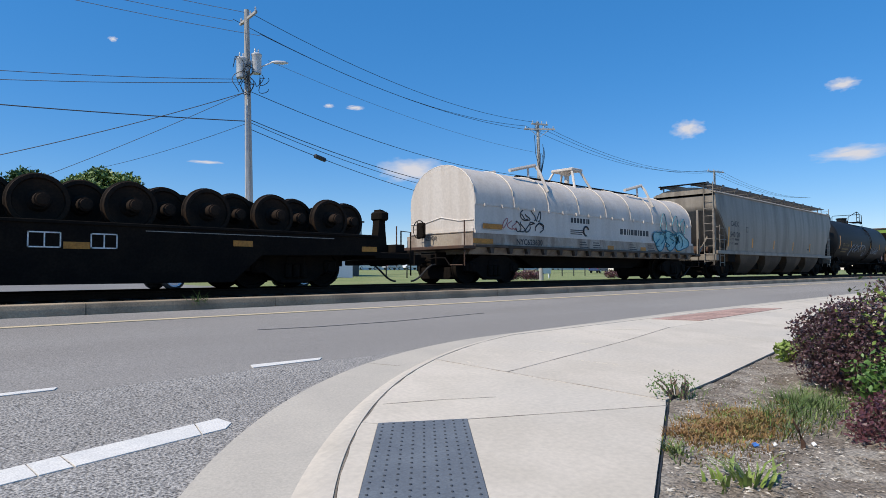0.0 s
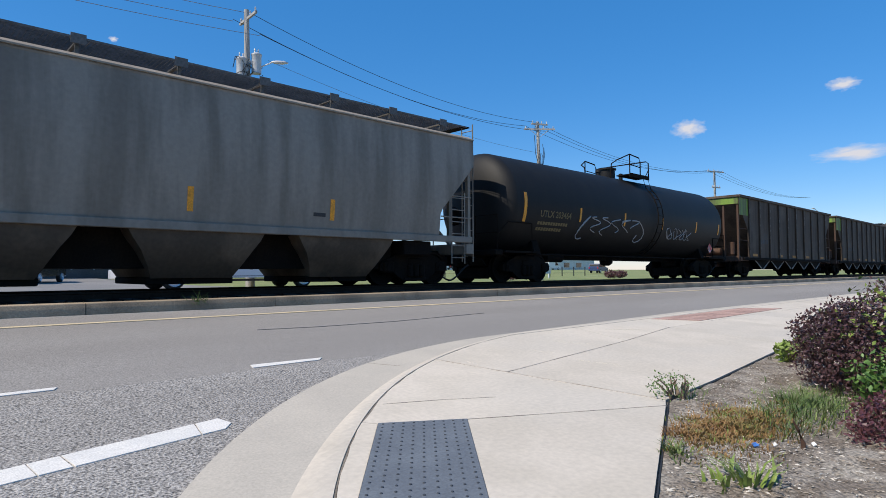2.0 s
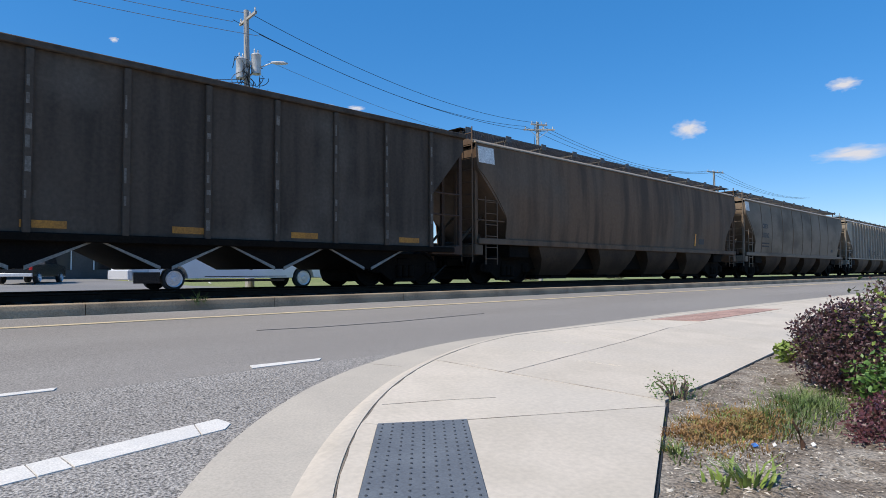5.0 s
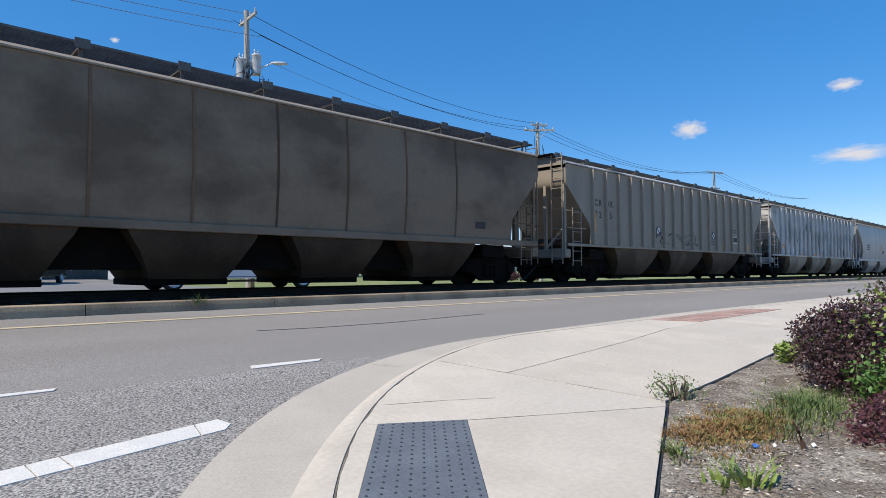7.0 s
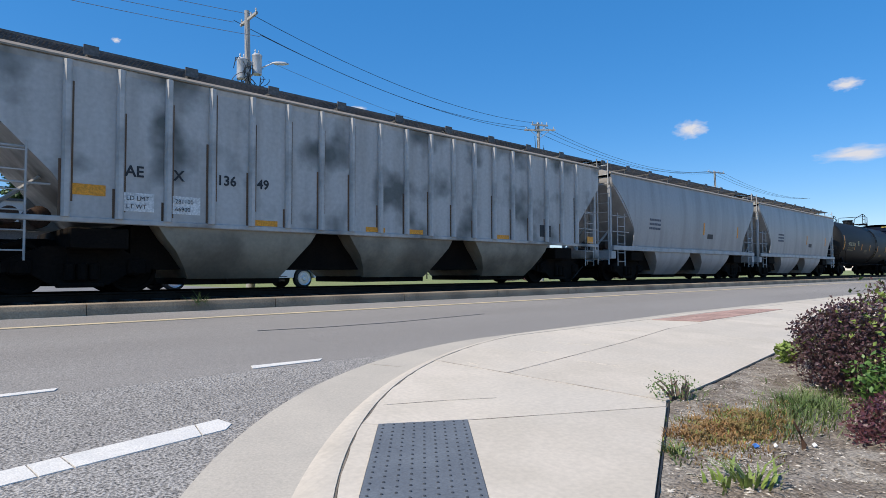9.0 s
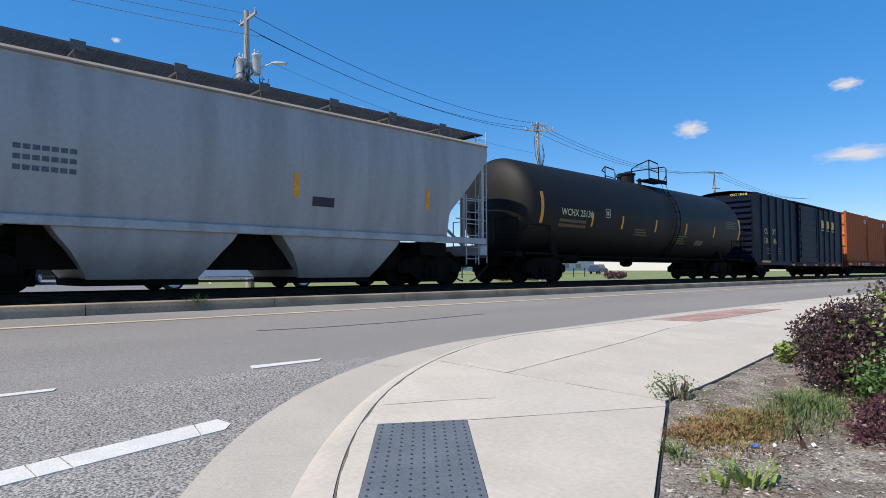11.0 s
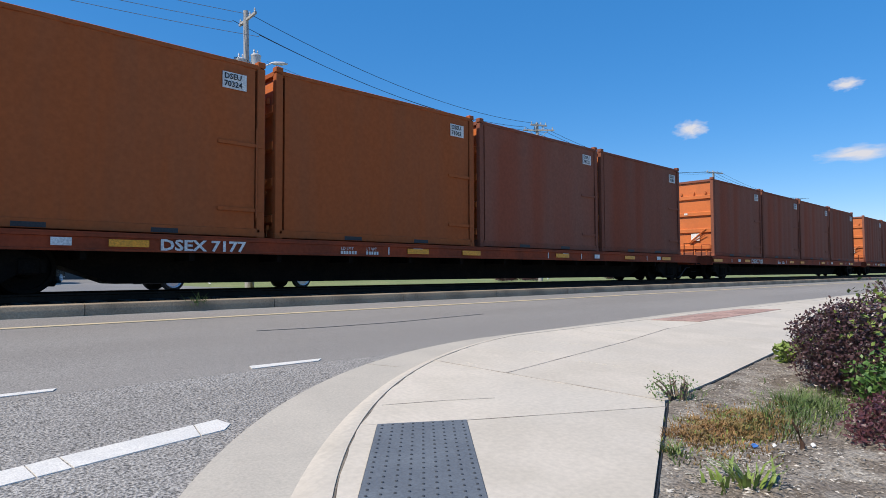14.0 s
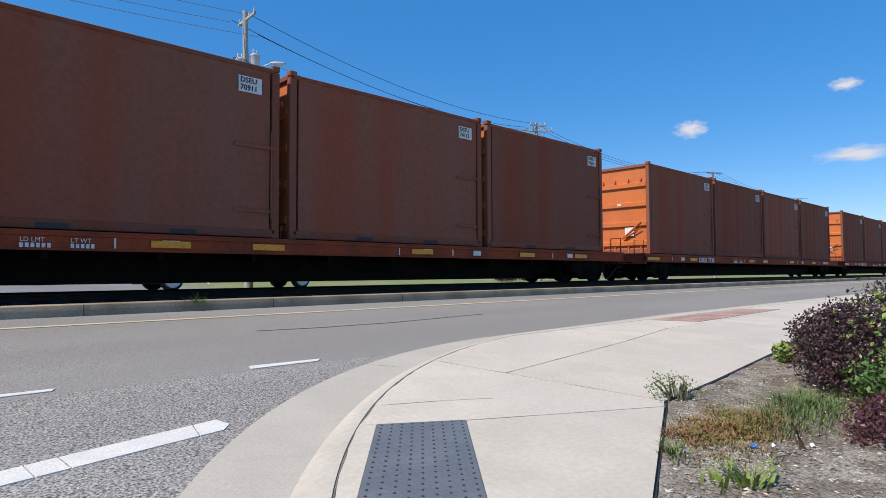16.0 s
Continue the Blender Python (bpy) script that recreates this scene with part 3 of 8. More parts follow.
def brake_wheel(parent, x, y, z, r=0.28):
    s = Shape()
    ring = [(x, y + r * math.cos(a), z + r * math.sin(a)) for a in [2 * math.pi * k / 20 for k in range(21)]]
    s.tube(ring, 0.014, 6)
    for k in range(5):
        a = 2 * math.pi * k / 5
        s.tube([(x, y, z), (x, y + r * math.cos(a), z + r * math.sin(a))], 0.01, 5)
    s.box(x, x + 0.16, y - 0.14, y + 0.14, z - 0.25, z + 0.2, 0.03)
    return part("brake_wheel", s, M_STEEL, parent)


def walkway(parent, x0, x1, y0, y1, z, material, step=0.11, bars=7):
    """An open steel grating: long bars on edge and cross bars."""
    s = Shape()
    for k in range(bars):
        y = y0 + (y1 - y0) * k / (bars - 1)
        s.box(x0, x1, y - 0.004, y + 0.004, z - 0.025, z)
    n = int((x1 - x0) / step)
    for k in range(n + 1):
        x = x0 + (x1 - x0) * k / n
        s.box(x - 0.004, x + 0.004, y0, y1, z - 0.014, z - 0.004)
    for y in (y0, y1):
        s.box(x0, x1, y - 0.006, y + 0.006, z - 0.035, z + 0.002)
    return part("roof_walkway", s, material, parent, "open steel grating walkway")


def bars_for_words(parent, material, x, z, widths, h, depth, name="marking"):
    for w in widths:
        plate(parent, name, material, x, x + w, z, z + h, depth)
        x += w + h * 0.35


def reflectors(parent, xs, z, depth, w=0.07, h=0.42):
    for x in xs:
        plate(parent, "reflector", M_YELLOW, x - w / 2, x + w / 2, z - h / 2, z + h / 2, depth, 0.008, "yellow reflective strip")


# ---- covered hoppers ----
def covered_hopper(name, label, s0, s1, paint, bay_paint, style="curved", zt=4.08, ribs=0, bays=3, walk_z=4.50, slope=1.25, frame_paint=None, seams=(), rib_w=0.09, end_low=3.35):
    """A covered hopper between s0 and s1 along the train, leading end first."""
    half = (s1 - s0) / 2
    c = car(name, label, (s0 + s1) / 2)
    frame_paint = frame_paint or paint
    sill = 1.42

    if style == "ribbed":
        def wide(z):
            return 1.50
    elif style == "flow":
        def wide(z):
            u = max(0.0, min(1.0, (z - sill) / (zt - sill)))
            return 1.36 + 0.22 * math.sin(math.pi * (0.10 + 0.74 * u))
    else:
        def wide(z):
            u = max(0.0, min(1.0, (z - sill) / (zt - sill)))
            return 1.42 + 0.13 * math.sin(math.pi * (0.08 + 0.84 * u))

    def reach(z):
        """How far the side reaches towards the end at that height."""
        if z >= end_low:
            return half - 0.02
        u = (end_low - z) / (end_low - 2.05)
        return half - 0.02 - slope * min(1.0, max(0.0, u) ** (0.8 if style != "ribbed" else 1.0))

    s = Shape()
    levels = [sill + (zt - sill) * k / 18 for k in range(19)]
    def core(z):
        """The sloping end sheet, which runs on down between the side sheets."""
        return half - 0.02 - slope * max(0.0, (end_low - z) / (end_low - 2.05))

    s.loft([[(-core(z), -wide(z) + 0.02, z), (core(z), -wide(z) + 0.02, z), (core(z), wide(z) - 0.02, z), (-core(z), wide(z) - 0.02, z)] for z in levels])
    part("body", s, paint, c, angle=50)
    for sg in (-1, 1):
        s = Shape()
        s.loft([[(-reach(z), sg * wide(z), z), (reach(z), sg * wide(z), z), (reach(z), sg * (wide(z) - 0.03), z), (-reach(z), sg * (wide(z) - 0.03), z)][::-sg] for z in levels])
        part("side_sheet", s, paint, c, angle=50)
    # roof, its edge painted pale for the sun on it, hatch trough
    s = Shape()
    w = wide(zt)
    arch = [(-w - 0.02, zt - 0.07)] + [(w * math.sin(a), zt + 0.28 * (math.cos(a) - math.cos(1.2)) / (1 - math.cos(1.2))) for a in [1.57 * k / 8 for k in range(-8, 9)] if abs(w * math.sin(a)) <= w] + [(w + 0.02, zt - 0.07)]
    s.prism(arch, "x", -half, half)
    part("roof", s, paint, c, angle=40)
    s = Shape()
    s.prism([(-w - 0.045, zt - 0.05), (-w - 0.045, zt - 0.02), (-w + 0.14, zt + 0.075), (-w + 0.14, zt - 0.05)], "x", -half, half)
    edge_mesh = s.mesh("roof_edge", M_LIGHTGREY if paint is not M_LIGHTGREY else M_STAINED)
    for turn in (Matrix.Identity(4), TURN):
        part("roof_edge", edge_mesh, None, c, "sloping roof edge angle, pale for the sun on it", place=turn)
    s = Shape()
    s.box(-half + 0.8, half - 0.8, -0.32, 0.32, zt + 0.2, max(zt + 0.30, walk_z - 0.07), 0.03)
    part("roof_hatch", s, paint, c)
    wz = walk_z
    for y0, y1 in ((-1.12, -0.33), (0.33, 1.12)):
        walkway(c, -half - 0.12, half + 0.12, y0, y1, wz, M_GALV, 0.075, 12)
    s = Shape()
    s.box(-0.03, 0.03, -1.12, -0.33, wz - 0.09, wz - 0.05)
    s.box(-0.03, 0.03, -1.02, -0.98, zt, wz - 0.05)
    s.box(-0.12, 0.12, -1.142, -1.118, wz - 0.12, wz + 0.05)
    bracket = s.mesh("walkway_bracket", M_GALV)
    k = -half + 0.1
    while k < half:
        for turn in (Matrix.Identity(4), TURN):
            part("walkway_bracket", bracket, None, c, place=pose(k, 0, 0) @ turn)
        k += 1.72
    for e in (-1, 1):
        s = Shape()
        s.box(min(e * (half - 0.05), e * (half + 0.22)), max(e * (half - 0.05), e * (half + 0.22)), -1.12, 1.12, wz - 0.03, wz)
        part("end_walkway", s, M_STEEL, c)
    # sills and end platforms
    drop = 0.05 if style == "ribbed" else 0.12
    for sg in (-1, 1):
        s = Shape()
        y = sg * 1.44
        s.box(-half + 0.1, half - 0.1, min(y, y + sg * 0.085), max(y, y + sg * 0.085), sill - drop, sill + 0.04, 0.012)
        part("side_sill", s, paint if style == "ribbed" else frame_paint, c)
    s = Shape()
    s.box(0.0, 0.3, -1.48, 1.48, 1.0, 1.28, 0.02)
    beam = s.mesh("end_beam", frame_paint)
    s = Shape()
    s.box(0.0, 1.9, -0.35, 0.35, 0.72, 1.12, 0.02)
    draft = s.mesh("draft_sill", M_STEEL)
    s = Shape()
    s.box(1.5, 2.4, -1.4, 1.4, 0.95, 1.3, 0.02)
    bolster = s.mesh("body_bolster", M_STEEL)
    s = Shape()
    s.box(0.06, 0.16, -0.05, 0.05, 1.25, end_low + 0.05)
    post = s.mesh("end_post", frame_paint)
    s = Shape()
    s.tube([(0.12, 0, 1.3), (slope - 0.05, 0, 2.2)], 0.04, 6)
    strut = s.mesh("end_strut", frame_paint)
    for e, turn in ((-1, Matrix.Identity(4)), (1, TURN)):
        here = pose(e * half, 0, 0) @ turn
        part("end_beam", beam, None, c, place=here)
        part("draft_sill", draft, None, c, place=here)
        part("body_bolster", bolster, None, c, place=here)
        for y in (-1.36, -0.62, 0.62, 1.36):
            part("end_post", post, None, c, place=here @ pose(0, y, 0))
        for y in (-0.62, 0.62):
            part("end_strut", strut, None, c, place=here @ pose(0, y, 0))
    for e in (-1, 1):
        ladder(c, "side_ladder", frame_paint, e * (half - 0.62) - 0.24, e * (half - 0.62) + 0.24, -1.50, 0.75, 2.6, 6, 0.018)
        ladder(c, "end_ladder", frame_paint, -1.40, -0.98, e * (half + 0.05), 0.8, walk_z, 11, 0.02, True)
        s = Shape()
        s.tube([(e * (half - 1.5), -1.46, 2.5), (e * (half - 0.1), -1.46, 2.5)], 0.018, 6)
        s.tube([(e * (half - 1.2), -1.46, 1.95), (e * (half - 0.1), -1.46, 1.95)], 0.018, 6)
        part("handrail", s, frame_paint, c)
    brake_wheel(c, -half - 0.02, 0.75, 2.6)
    s = Shape()
    s.turned([(-0.3, 0.05), (-0.28, 0.14), (0.25, 0.14), (0.3, 0.06)], "y", 14, (-half + 0.75, -0.55, 1.5))
    s.box(-half + 0.5, -half + 1.0, -0.3, 0.3, 1.3, 1.42, 0.02)
    s.turned([(-0.45, 0.1), (-0.4, 0.19), (0.4, 0.19), (0.45, 0.1)], "y", 14, (-half + 1.25, 0.1, 1.52))
    part("brake_cylinder", s, M_RUST, c)
    # bays
    run = 2 * half - 2 * slope - 2.3
    bay = run / bays
    for k in range(bays):
        x = -run / 2 + bay * (k + 0.5)
        s = Shape()
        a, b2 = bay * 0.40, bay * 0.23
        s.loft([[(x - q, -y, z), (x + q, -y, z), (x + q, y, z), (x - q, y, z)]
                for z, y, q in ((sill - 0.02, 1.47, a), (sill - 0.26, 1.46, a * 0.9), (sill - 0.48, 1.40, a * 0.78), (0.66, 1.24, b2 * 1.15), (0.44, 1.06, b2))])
        bp = part("hopper_bay", s, bay_paint, c, "dusty sloping discharge bay shaded under the body")
        s = Shape()
        s.box(x - b2 - 0.06, x + b2 + 0.06, -1.0, 1.0, 0.33, 0.46, 0.015)
        s.tube([(x - 0.2, -1.15, 0.4), (x - 0.2, 1.15, 0.4)], 0.03, 6)
        part("outlet_gate", s, M_STEEL, bp)
    s = Shape()
    s.box(-half + 1.0, half - 1.0, -0.16, 0.16, 0.85, 1.15)
    part("centre_sill", s, M_STEEL, c)
    # plain dark box in place of the shade between the bays
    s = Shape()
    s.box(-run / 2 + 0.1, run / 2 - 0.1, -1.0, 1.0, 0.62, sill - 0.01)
    part("slope_sheet", s, M_STEEL, c, "flat dark box filling the shaded gaps between the bays")
    if ribs:
        rb = Shape()
        rb.prism([(-rib_w / 2, 0.02), (-rib_w / 2, -0.05), (-rib_w / 4, -0.10), (rib_w / 4, -0.10), (rib_w / 2, -0.05), (rib_w / 2, 0.02)], "z", sill + 0.03, zt - 0.08)
        rm = rb.mesh("rib", paint)
        rib_rng = random.Random(9)
        lo, hi = -half + slope + 0.12, half - slope - 0.12
        for k in range(ribs):
            x = lo + (hi - lo) * k / (ribs - 1)
            for sg in (-1, 1):
                part("rib", rm, None, c, place=pose(x, sg * 1.5, 0) @ (Matrix.Identity(4) if sg < 0 else TURN))
            # dark strips on both sides of each rib raise its contrast
            if rib_w > 0.1:
                q = rib_rng.uniform(0.1, 0.9)
                plate(c, "dirt_line", M_BROWNGREY, x + rib_w * 0.5, x + rib_w * 0.5 + 0.04, sill + 0.05 + q * 0.5, zt - 0.1 - rib_rng.uniform(0, 0.8), 1.5, 0.004)
                plate(c, "dirt_line", M_BROWNGREY, x - rib_w * 0.5 - 0.04, x - rib_w * 0.5, sill + 0.02, sill + 0.2 + 1.6 * q, 1.5, 0.004)
    for x in seams:
        s = Shape()
        zs = [sill + 0.05 + (zt - 0.12 - sill) * k / 10 for k in range(11)]
        s.loft([[(x - 0.025, -wide(z) - 0.012, z), (x + 0.025, -wide(z) - 0.012, z), (x + 0.025, -wide(z) + 0.01, z), (x - 0.025, -wide(z) + 0.01, z)] for z in zs])
        part("seam", s, M_BROWNGREY, c)
    running_gear(c, half, half - 1.75)
    return c, wide, half


# ---- open hoppers ----
def open_hopper(label, s0, s1, tint=M_COAL):
    half = (s1 - s0) / 2
    c = car("open_hopper", label, (s0 + s1) / 2)
    zt, sill, cut = 4.06, 1.12, 1.15
    s = Shape()
    s.loft([[(-half + cut * 2.2, -1.48, sill), (half - cut * 2.2, -1.48, sill), (half - cut * 2.2, 1.48, sill), (-half + cut * 2.2, 1.48, sill)],
            [(-half, -1.48, 3.75), (half, -1.48, 3.75), (half, 1.48, 3.75), (-half, 1.48, 3.75)],
            [(-half, -1.48, zt), (half, -1.48, zt), (half, 1.48, zt), (-half, 1.48, zt)]])
    part("body", s, tint, c)
    for sg in (-1, 1):
        s = Shape()
        s.prism([(-half, zt), (-half, 3.7), (-half + cut, 2.45), (-half + cut, sill), (half - cut, sill), (half - cut, 2.45), (half, 3.7), (half, zt)], "y", min(sg * 1.46, sg * 1.5), max(sg * 1.46, sg * 1.5))
        part("side_sheet", s, tint, c)
    s = Shape()
    for sg in (-1, 1):
        y = sg * 1.5
        s.box(-half - 0.04, half + 0.04, min(y - sg * 0.06, y + sg * 0.1), max(y - sg * 0.06, y + sg * 0.1), zt - 0.03, zt + 0.09, 0.015)
    for e in (-1, 1):
        s.box(min(e * (half - 0.06), e * (half + 0.08)), max(e * (half - 0.06), e * (half + 0.08)), -1.5, 1.5, zt - 0.03, zt + 0.09, 0.015)
    part("top_rim", s, tint, c)
    # lime ends
    for e in (-1, 1):
        s = Shape()
        s.box(min(e * half, e * (half + 0.02)), max(e * half, e * (half + 0.02)), -1.46, 1.46, zt - 0.34, zt - 0.03)
        part("end_band", s, M_GREEN, c, "lime green painted end band")
    plate(c, "side_panel", M_GREEN, -half + 0.03, -half + cut - 0.02, 3.2, zt - 0.04, 1.5, 0.008, "lime green panel, stained dark below")
    rb = Shape()
    rb.box(-0.06, 0.06, -0.075, 0.0, sill + 0.02, zt - 0.04, 0.015)
    rm = rb.mesh("rib", tint)
    worn = Shape()
    rng = random.Random(int(s0 * 10))
    lo, hi = -half + cut + 0.05, half - cut - 0.05
    n = 10
    for k in range(n):
        x = lo + (hi - lo) * k / (n - 1)
        for sg in (-1, 1):
            part("rib", rm, None, c, place=pose(x, sg * 1.5, 0) @ (Matrix.Identity(4) if sg < 0 else TURN))
        z = sill + 0.2
        while z < zt - 0.4:
            h = rng.uniform(0.08, 0.3)
            if rng.random() < 0.8:
                worn.box(x - 0.042, x + rng.uniform(-0.02, 0.042), -1.579, -1.57, z, z + h)
            z += h + rng.uniform(0.08, 0.35)
    part("worn_patch", worn, M_RIBWORN, c, "bare pale scuffs along the ribs")
    s = Shape()
    for sg in (-1, 1):
        y = sg * 1.5
        s.box(-half + 0.4, half - 0.4, min(y, y + sg * 0.08), max(y, y + sg * 0.08), sill - 0.08, sill + 0.06, 0.015)
    part("side_sill", s, M_STEEL, c)
    run = 2 * half - 2 * cut - 1.7
    bays = 5
    bay = run / bays
    for k in range(bays):
        x = -run / 2 + bay * (k + 0.5)
        s = Shape()
        s.loft([[(x - bay * 0.5, -1.44, sill), (x + bay * 0.5, -1.44, sill), (x + bay * 0.5, 1.44, sill), (x - bay * 0.5, 1.44, sill)],
                [(x - 0.1, -1.44, 0.62), (x + 0.1, -1.44, 0.62), (x + 0.1, 1.44, 0.62), (x - 0.1, 1.44, 0.62)]])
        b = part("hopper_bay", s, M_STEEL, c)
        s = Shape()
        for a, q in ((-bay * 0.5, -0.1), (bay * 0.5, 0.1)):
            s.prism([(x + a, sill - 0.01), (x + a * 0.96, sill - 0.06), (x + q * 1.0, 0.60), (x + q * 1.0, 0.665)], "y", -1.47, -1.44)
        part("bay_edge", s, M_PALEWORN, b, "bright worn lower edge of the bay")
    for e in (-1, 1):
        s = Shape()
        s.box(min(e * (half - 0.25), e * half), max(e * (half - 0.25), e * half), -1.46, 1.46, 0.98, 1.24, 0.02)
        s.box(min(e * (half - 2.6), e * half), max(e * (half - 2.6), e * half), -0.35, 0.35, 0.72, 1.12, 0.02)
        s.box(min(e * (half - 0.2), e * (half - cut)), max(e * (half - 0.2), e * (half - cut)), -1.5, -1.42, 1.0, 1.2)
        s.box(min(e * (half - 0.2), e * (half - cut)), max(e * (half - 0.2), e * (half - cut)), 1.42, 1.5, 1.0, 1.2)
        part("end_sill", s, M_RUST, c)
    for e in (-1, 1):
        for y in (-1.42, -0.75, 0.75, 1.42):
            s = Shape()
            s.box(min(e * (half - 0.12), e * (half - 0.03)), max(e * (half - 0.12), e * (half - 0.03)), y - 0.045, y + 0.045, 1.2, zt - 0.1)
            part("end_post", s, M_RUST, c)
    for e in (-1, 1):
        ladder(c, "end_ladder", M_STEEL, 0.95, 1.38, e * (half + 0.04), 1.1, zt - 0.5, 7, 0.018, True)
        s = Shape()
        for z in (2.0, 2.55):
            s.tube([(e * (half - 0.1), -1.47, z), (e * (half - cut), -1.47, z)], 0.018, 5)
        part("handrail", s, M_RUST, c)
    s = Shape()
    s.turned([(-0.3, 0.05), (-0.28, 0.13), (0.3, 0.13), (0.32, 0.05)], "z", 14, (-half + 0.65, -0.9, 1.62))
    s.turned([(-0.4, 0.08), (-0.36, 0.17), (0.36, 0.17), (0.4, 0.08)], "y", 14, (-half + 0.9, 0.1, 1.5))
    s.box(-half + 0.3, -half + 1.1, -1.1, 0.6, 1.18, 1.26)
    part("brake_cylinder", s, M_RUST, c)
    brake_wheel(c, -half - 0.03, 0.3, 2.2, 0.25)
    for x in (-half + 2.0, -1.9, 0.4, 2.8, half - 1.9):
        plate(c, "reflector", M_OLDYELLOW, x - 0.32, x + 0.32, sill + 0.13, sill + 0.25, 1.505, 0.008)
    running_gear(c, half, half - 1.7)
    return c, half


# ---- tank cars ----
def tank_car(label, s0, s1, r=1.55, mid=2.58, name="tank_car"):
    half = (s1 - s0) / 2
    c = car(name, label, (s0 + s1) / 2)
    s = Shape()
    rows = []
    head = 0.58
    for k in range(9):
        a = math.pi / 2 * k / 8
        rows.append((-half + head - head * math.cos(a), max(0.02, r * math.sin(a) ** 0.82)))
    rows += [(half - head + head * math.cos(math.pi / 2 * k / 8), max(0.02, r * math.sin(math.pi / 2 * k / 8) ** 0.82)) for k in range(8, -1, -1)]
    s.turned(rows, "x", 56, (0, 0, mid))
    part("tank", s, M_TANK, c, angle=50)

    def wide(z):
        return math.sqrt(max(0.01, r * r - (z - mid) ** 2))
    for e in (-1, 1):
        s = Shape()
        s.box(min(e * (half - 2.6), e * (half + 0.25)), max(e * (half - 2.6), e * (half + 0.25)), -0.36, 0.36, 0.72, 1.12, 0.02)
        s.box(min(e * (half - 0.05), e * (half + 0.28)), max(e * (half - 0.05), e * (half + 0.28)), -1.4, 1.4, 1.0, 1.16, 0.02)
        s.box(min(e * (half - 1.7), e * (half - 0.1)), max(e * (half - 1.7), e * (half - 0.1)), -1.45, 1.45, 1.08, 1.14)
        s.prism([(-1.25, 1.08), (1.25, 1.08), (1.1, 1.5), (0.75, 1.28), (0, 1.12), (-0.75, 1.28), (-1.1, 1.5)], "x", e * (half - 2.0), e * (half - 1.7))
        part("end_frame", s, M_STEEL, c)
    for e in (-1, 1):
        s = Shape()
        x = e * (half + 0.16)
        pts = [(x, -1.36, 1.1), (x, -1.36, 2.15), (x, -0.5, 2.15), (x, -0.5, 1.1)]
        s.tube(pts, 0.02, 6)
        s.tube([(x, -1.36, 1.65), (x, -0.5, 1.65)], 0.016, 6)
        part("end_railing", s, M_STEEL, c)
        s = Shape()
        s.tube([(x, 1.36, 1.1), (x, 1.36, 2.15), (x, 0.5, 2.15), (x, 0.5, 1.1)], 0.02, 6)
        part("end_railing", s, M_STEEL, c)
        s = Shape()
        s.tube([(e * (half - 1.3), -1.46, 1.1), (e * (half - 1.3), -1.46, 1.95), (e * (half - 0.2), -1.46, 1.95), (e * (half + 0.16), -1.38, 1.6)], 0.018, 6)
        part("side_railing", s, M_STEEL, c)
    brake_wheel(c, -half - 0.2, 0.4, 2.2)
    # dome, valves and platform
    top = mid + r
    s = Shape()
    s.turned([(top - 0.08, 0.33), (top + 0.30, 0.33), (top + 0.30, 0.38), (top + 0.36, 0.38), (top + 0.38, 0.32), (top + 0.385, 0.02)], "z", 24, (0.12, 0, 0))
    part("manway", s, M_TANK, c)
    for x, y, rows in ((-0.62, -0.1, [(top - 0.05, 0.08), (top + 0.14, 0.08), (top + 0.14, 0.12), (top + 0.22, 0.11), (top + 0.23, 0.02)]), (0.85, -0.2, [(top - 0.05, 0.08), (top + 0.22, 0.08), (top + 0.24, 0.02)])):
        s = Shape()
        s.turned(rows, "z", 14, (x, y, 0))
        part("valve", s, M_TANK, c)
    for sg in (-1, 1):
        s = Shape()
        s.box(0.1, 1.6, min(sg * 0.45, sg * 1.02), max(sg * 0.45, sg * 1.02), top + 0.02, top + 0.06)
        s.box(0.1, 1.6, sg * 1.02 - 0.015, sg * 1.02 + 0.015, top - 0.05, top + 0.1)
        part("platform", s, M_STEEL, c)
    for y in (-1.0, 1.0):
        s = Shape()
        s.tube([(-0.5, y * 0.55, top - 0.1), (-0.5, y * 0.6, top + 0.42), (-0.42, y * 0.8, top + 0.55), (0.15, y, top + 0.80), (0.85, y, top + 0.74), (0.95, y, top + 0.6), (0.95, y, top)], 0.024, 6)
        s.tube([(0.15, y, top), (0.15, y, top + 0.80)], 0.022, 6)
        s.tube([(0.15, y, top + 0.42), (0.95, y, top + 0.38)], 0.018, 6)
        part("platform_railing", s, M_STEEL, c)
    s = Shape()
    s.tube([(1.6, -1, top), (1.6, -1, top + 0.62), (1.6, -0.9, top + 0.7), (1.6, 0.9, top + 0.7), (1.6, 1, top + 0.62), (1.6, 1, top)], 0.024, 6)
    s.tube([(1.3, -1, top + 0.02), (1.6, -1, top + 0.35)], 0.018, 6)
    part("platform_railing", s, M_STEEL, c)
    s = Shape()
    for x in (1.12, 1.5):
        s.tube([(x, -wide(z) - 0.09, z) for z in [1.2 + (top - 0.42 - 1.2) * k / 12 for k in range(13)]] + [(x, -1.0, top + 0.04)], 0.02, 6)
    for k in range(9):
        z = 1.35 + k * 0.32
        s.tube([(1.12, -wide(z) - 0.09, z), (1.5, -wide(z) - 0.09, z)], 0.015, 5)
    part("side_ladder", s, M_STEEL, c)
    s = Shape()
    s.box(-half + 2.0, half - 2.0, -0.14, 0.14, mid - r - 0.09, mid - r + 0.03)
    s.turned([(mid - r - 0.28, 0.12), (mid - r - 0.2, 0.24), (mid - r + 0.1, 0.3)], "z", 16)
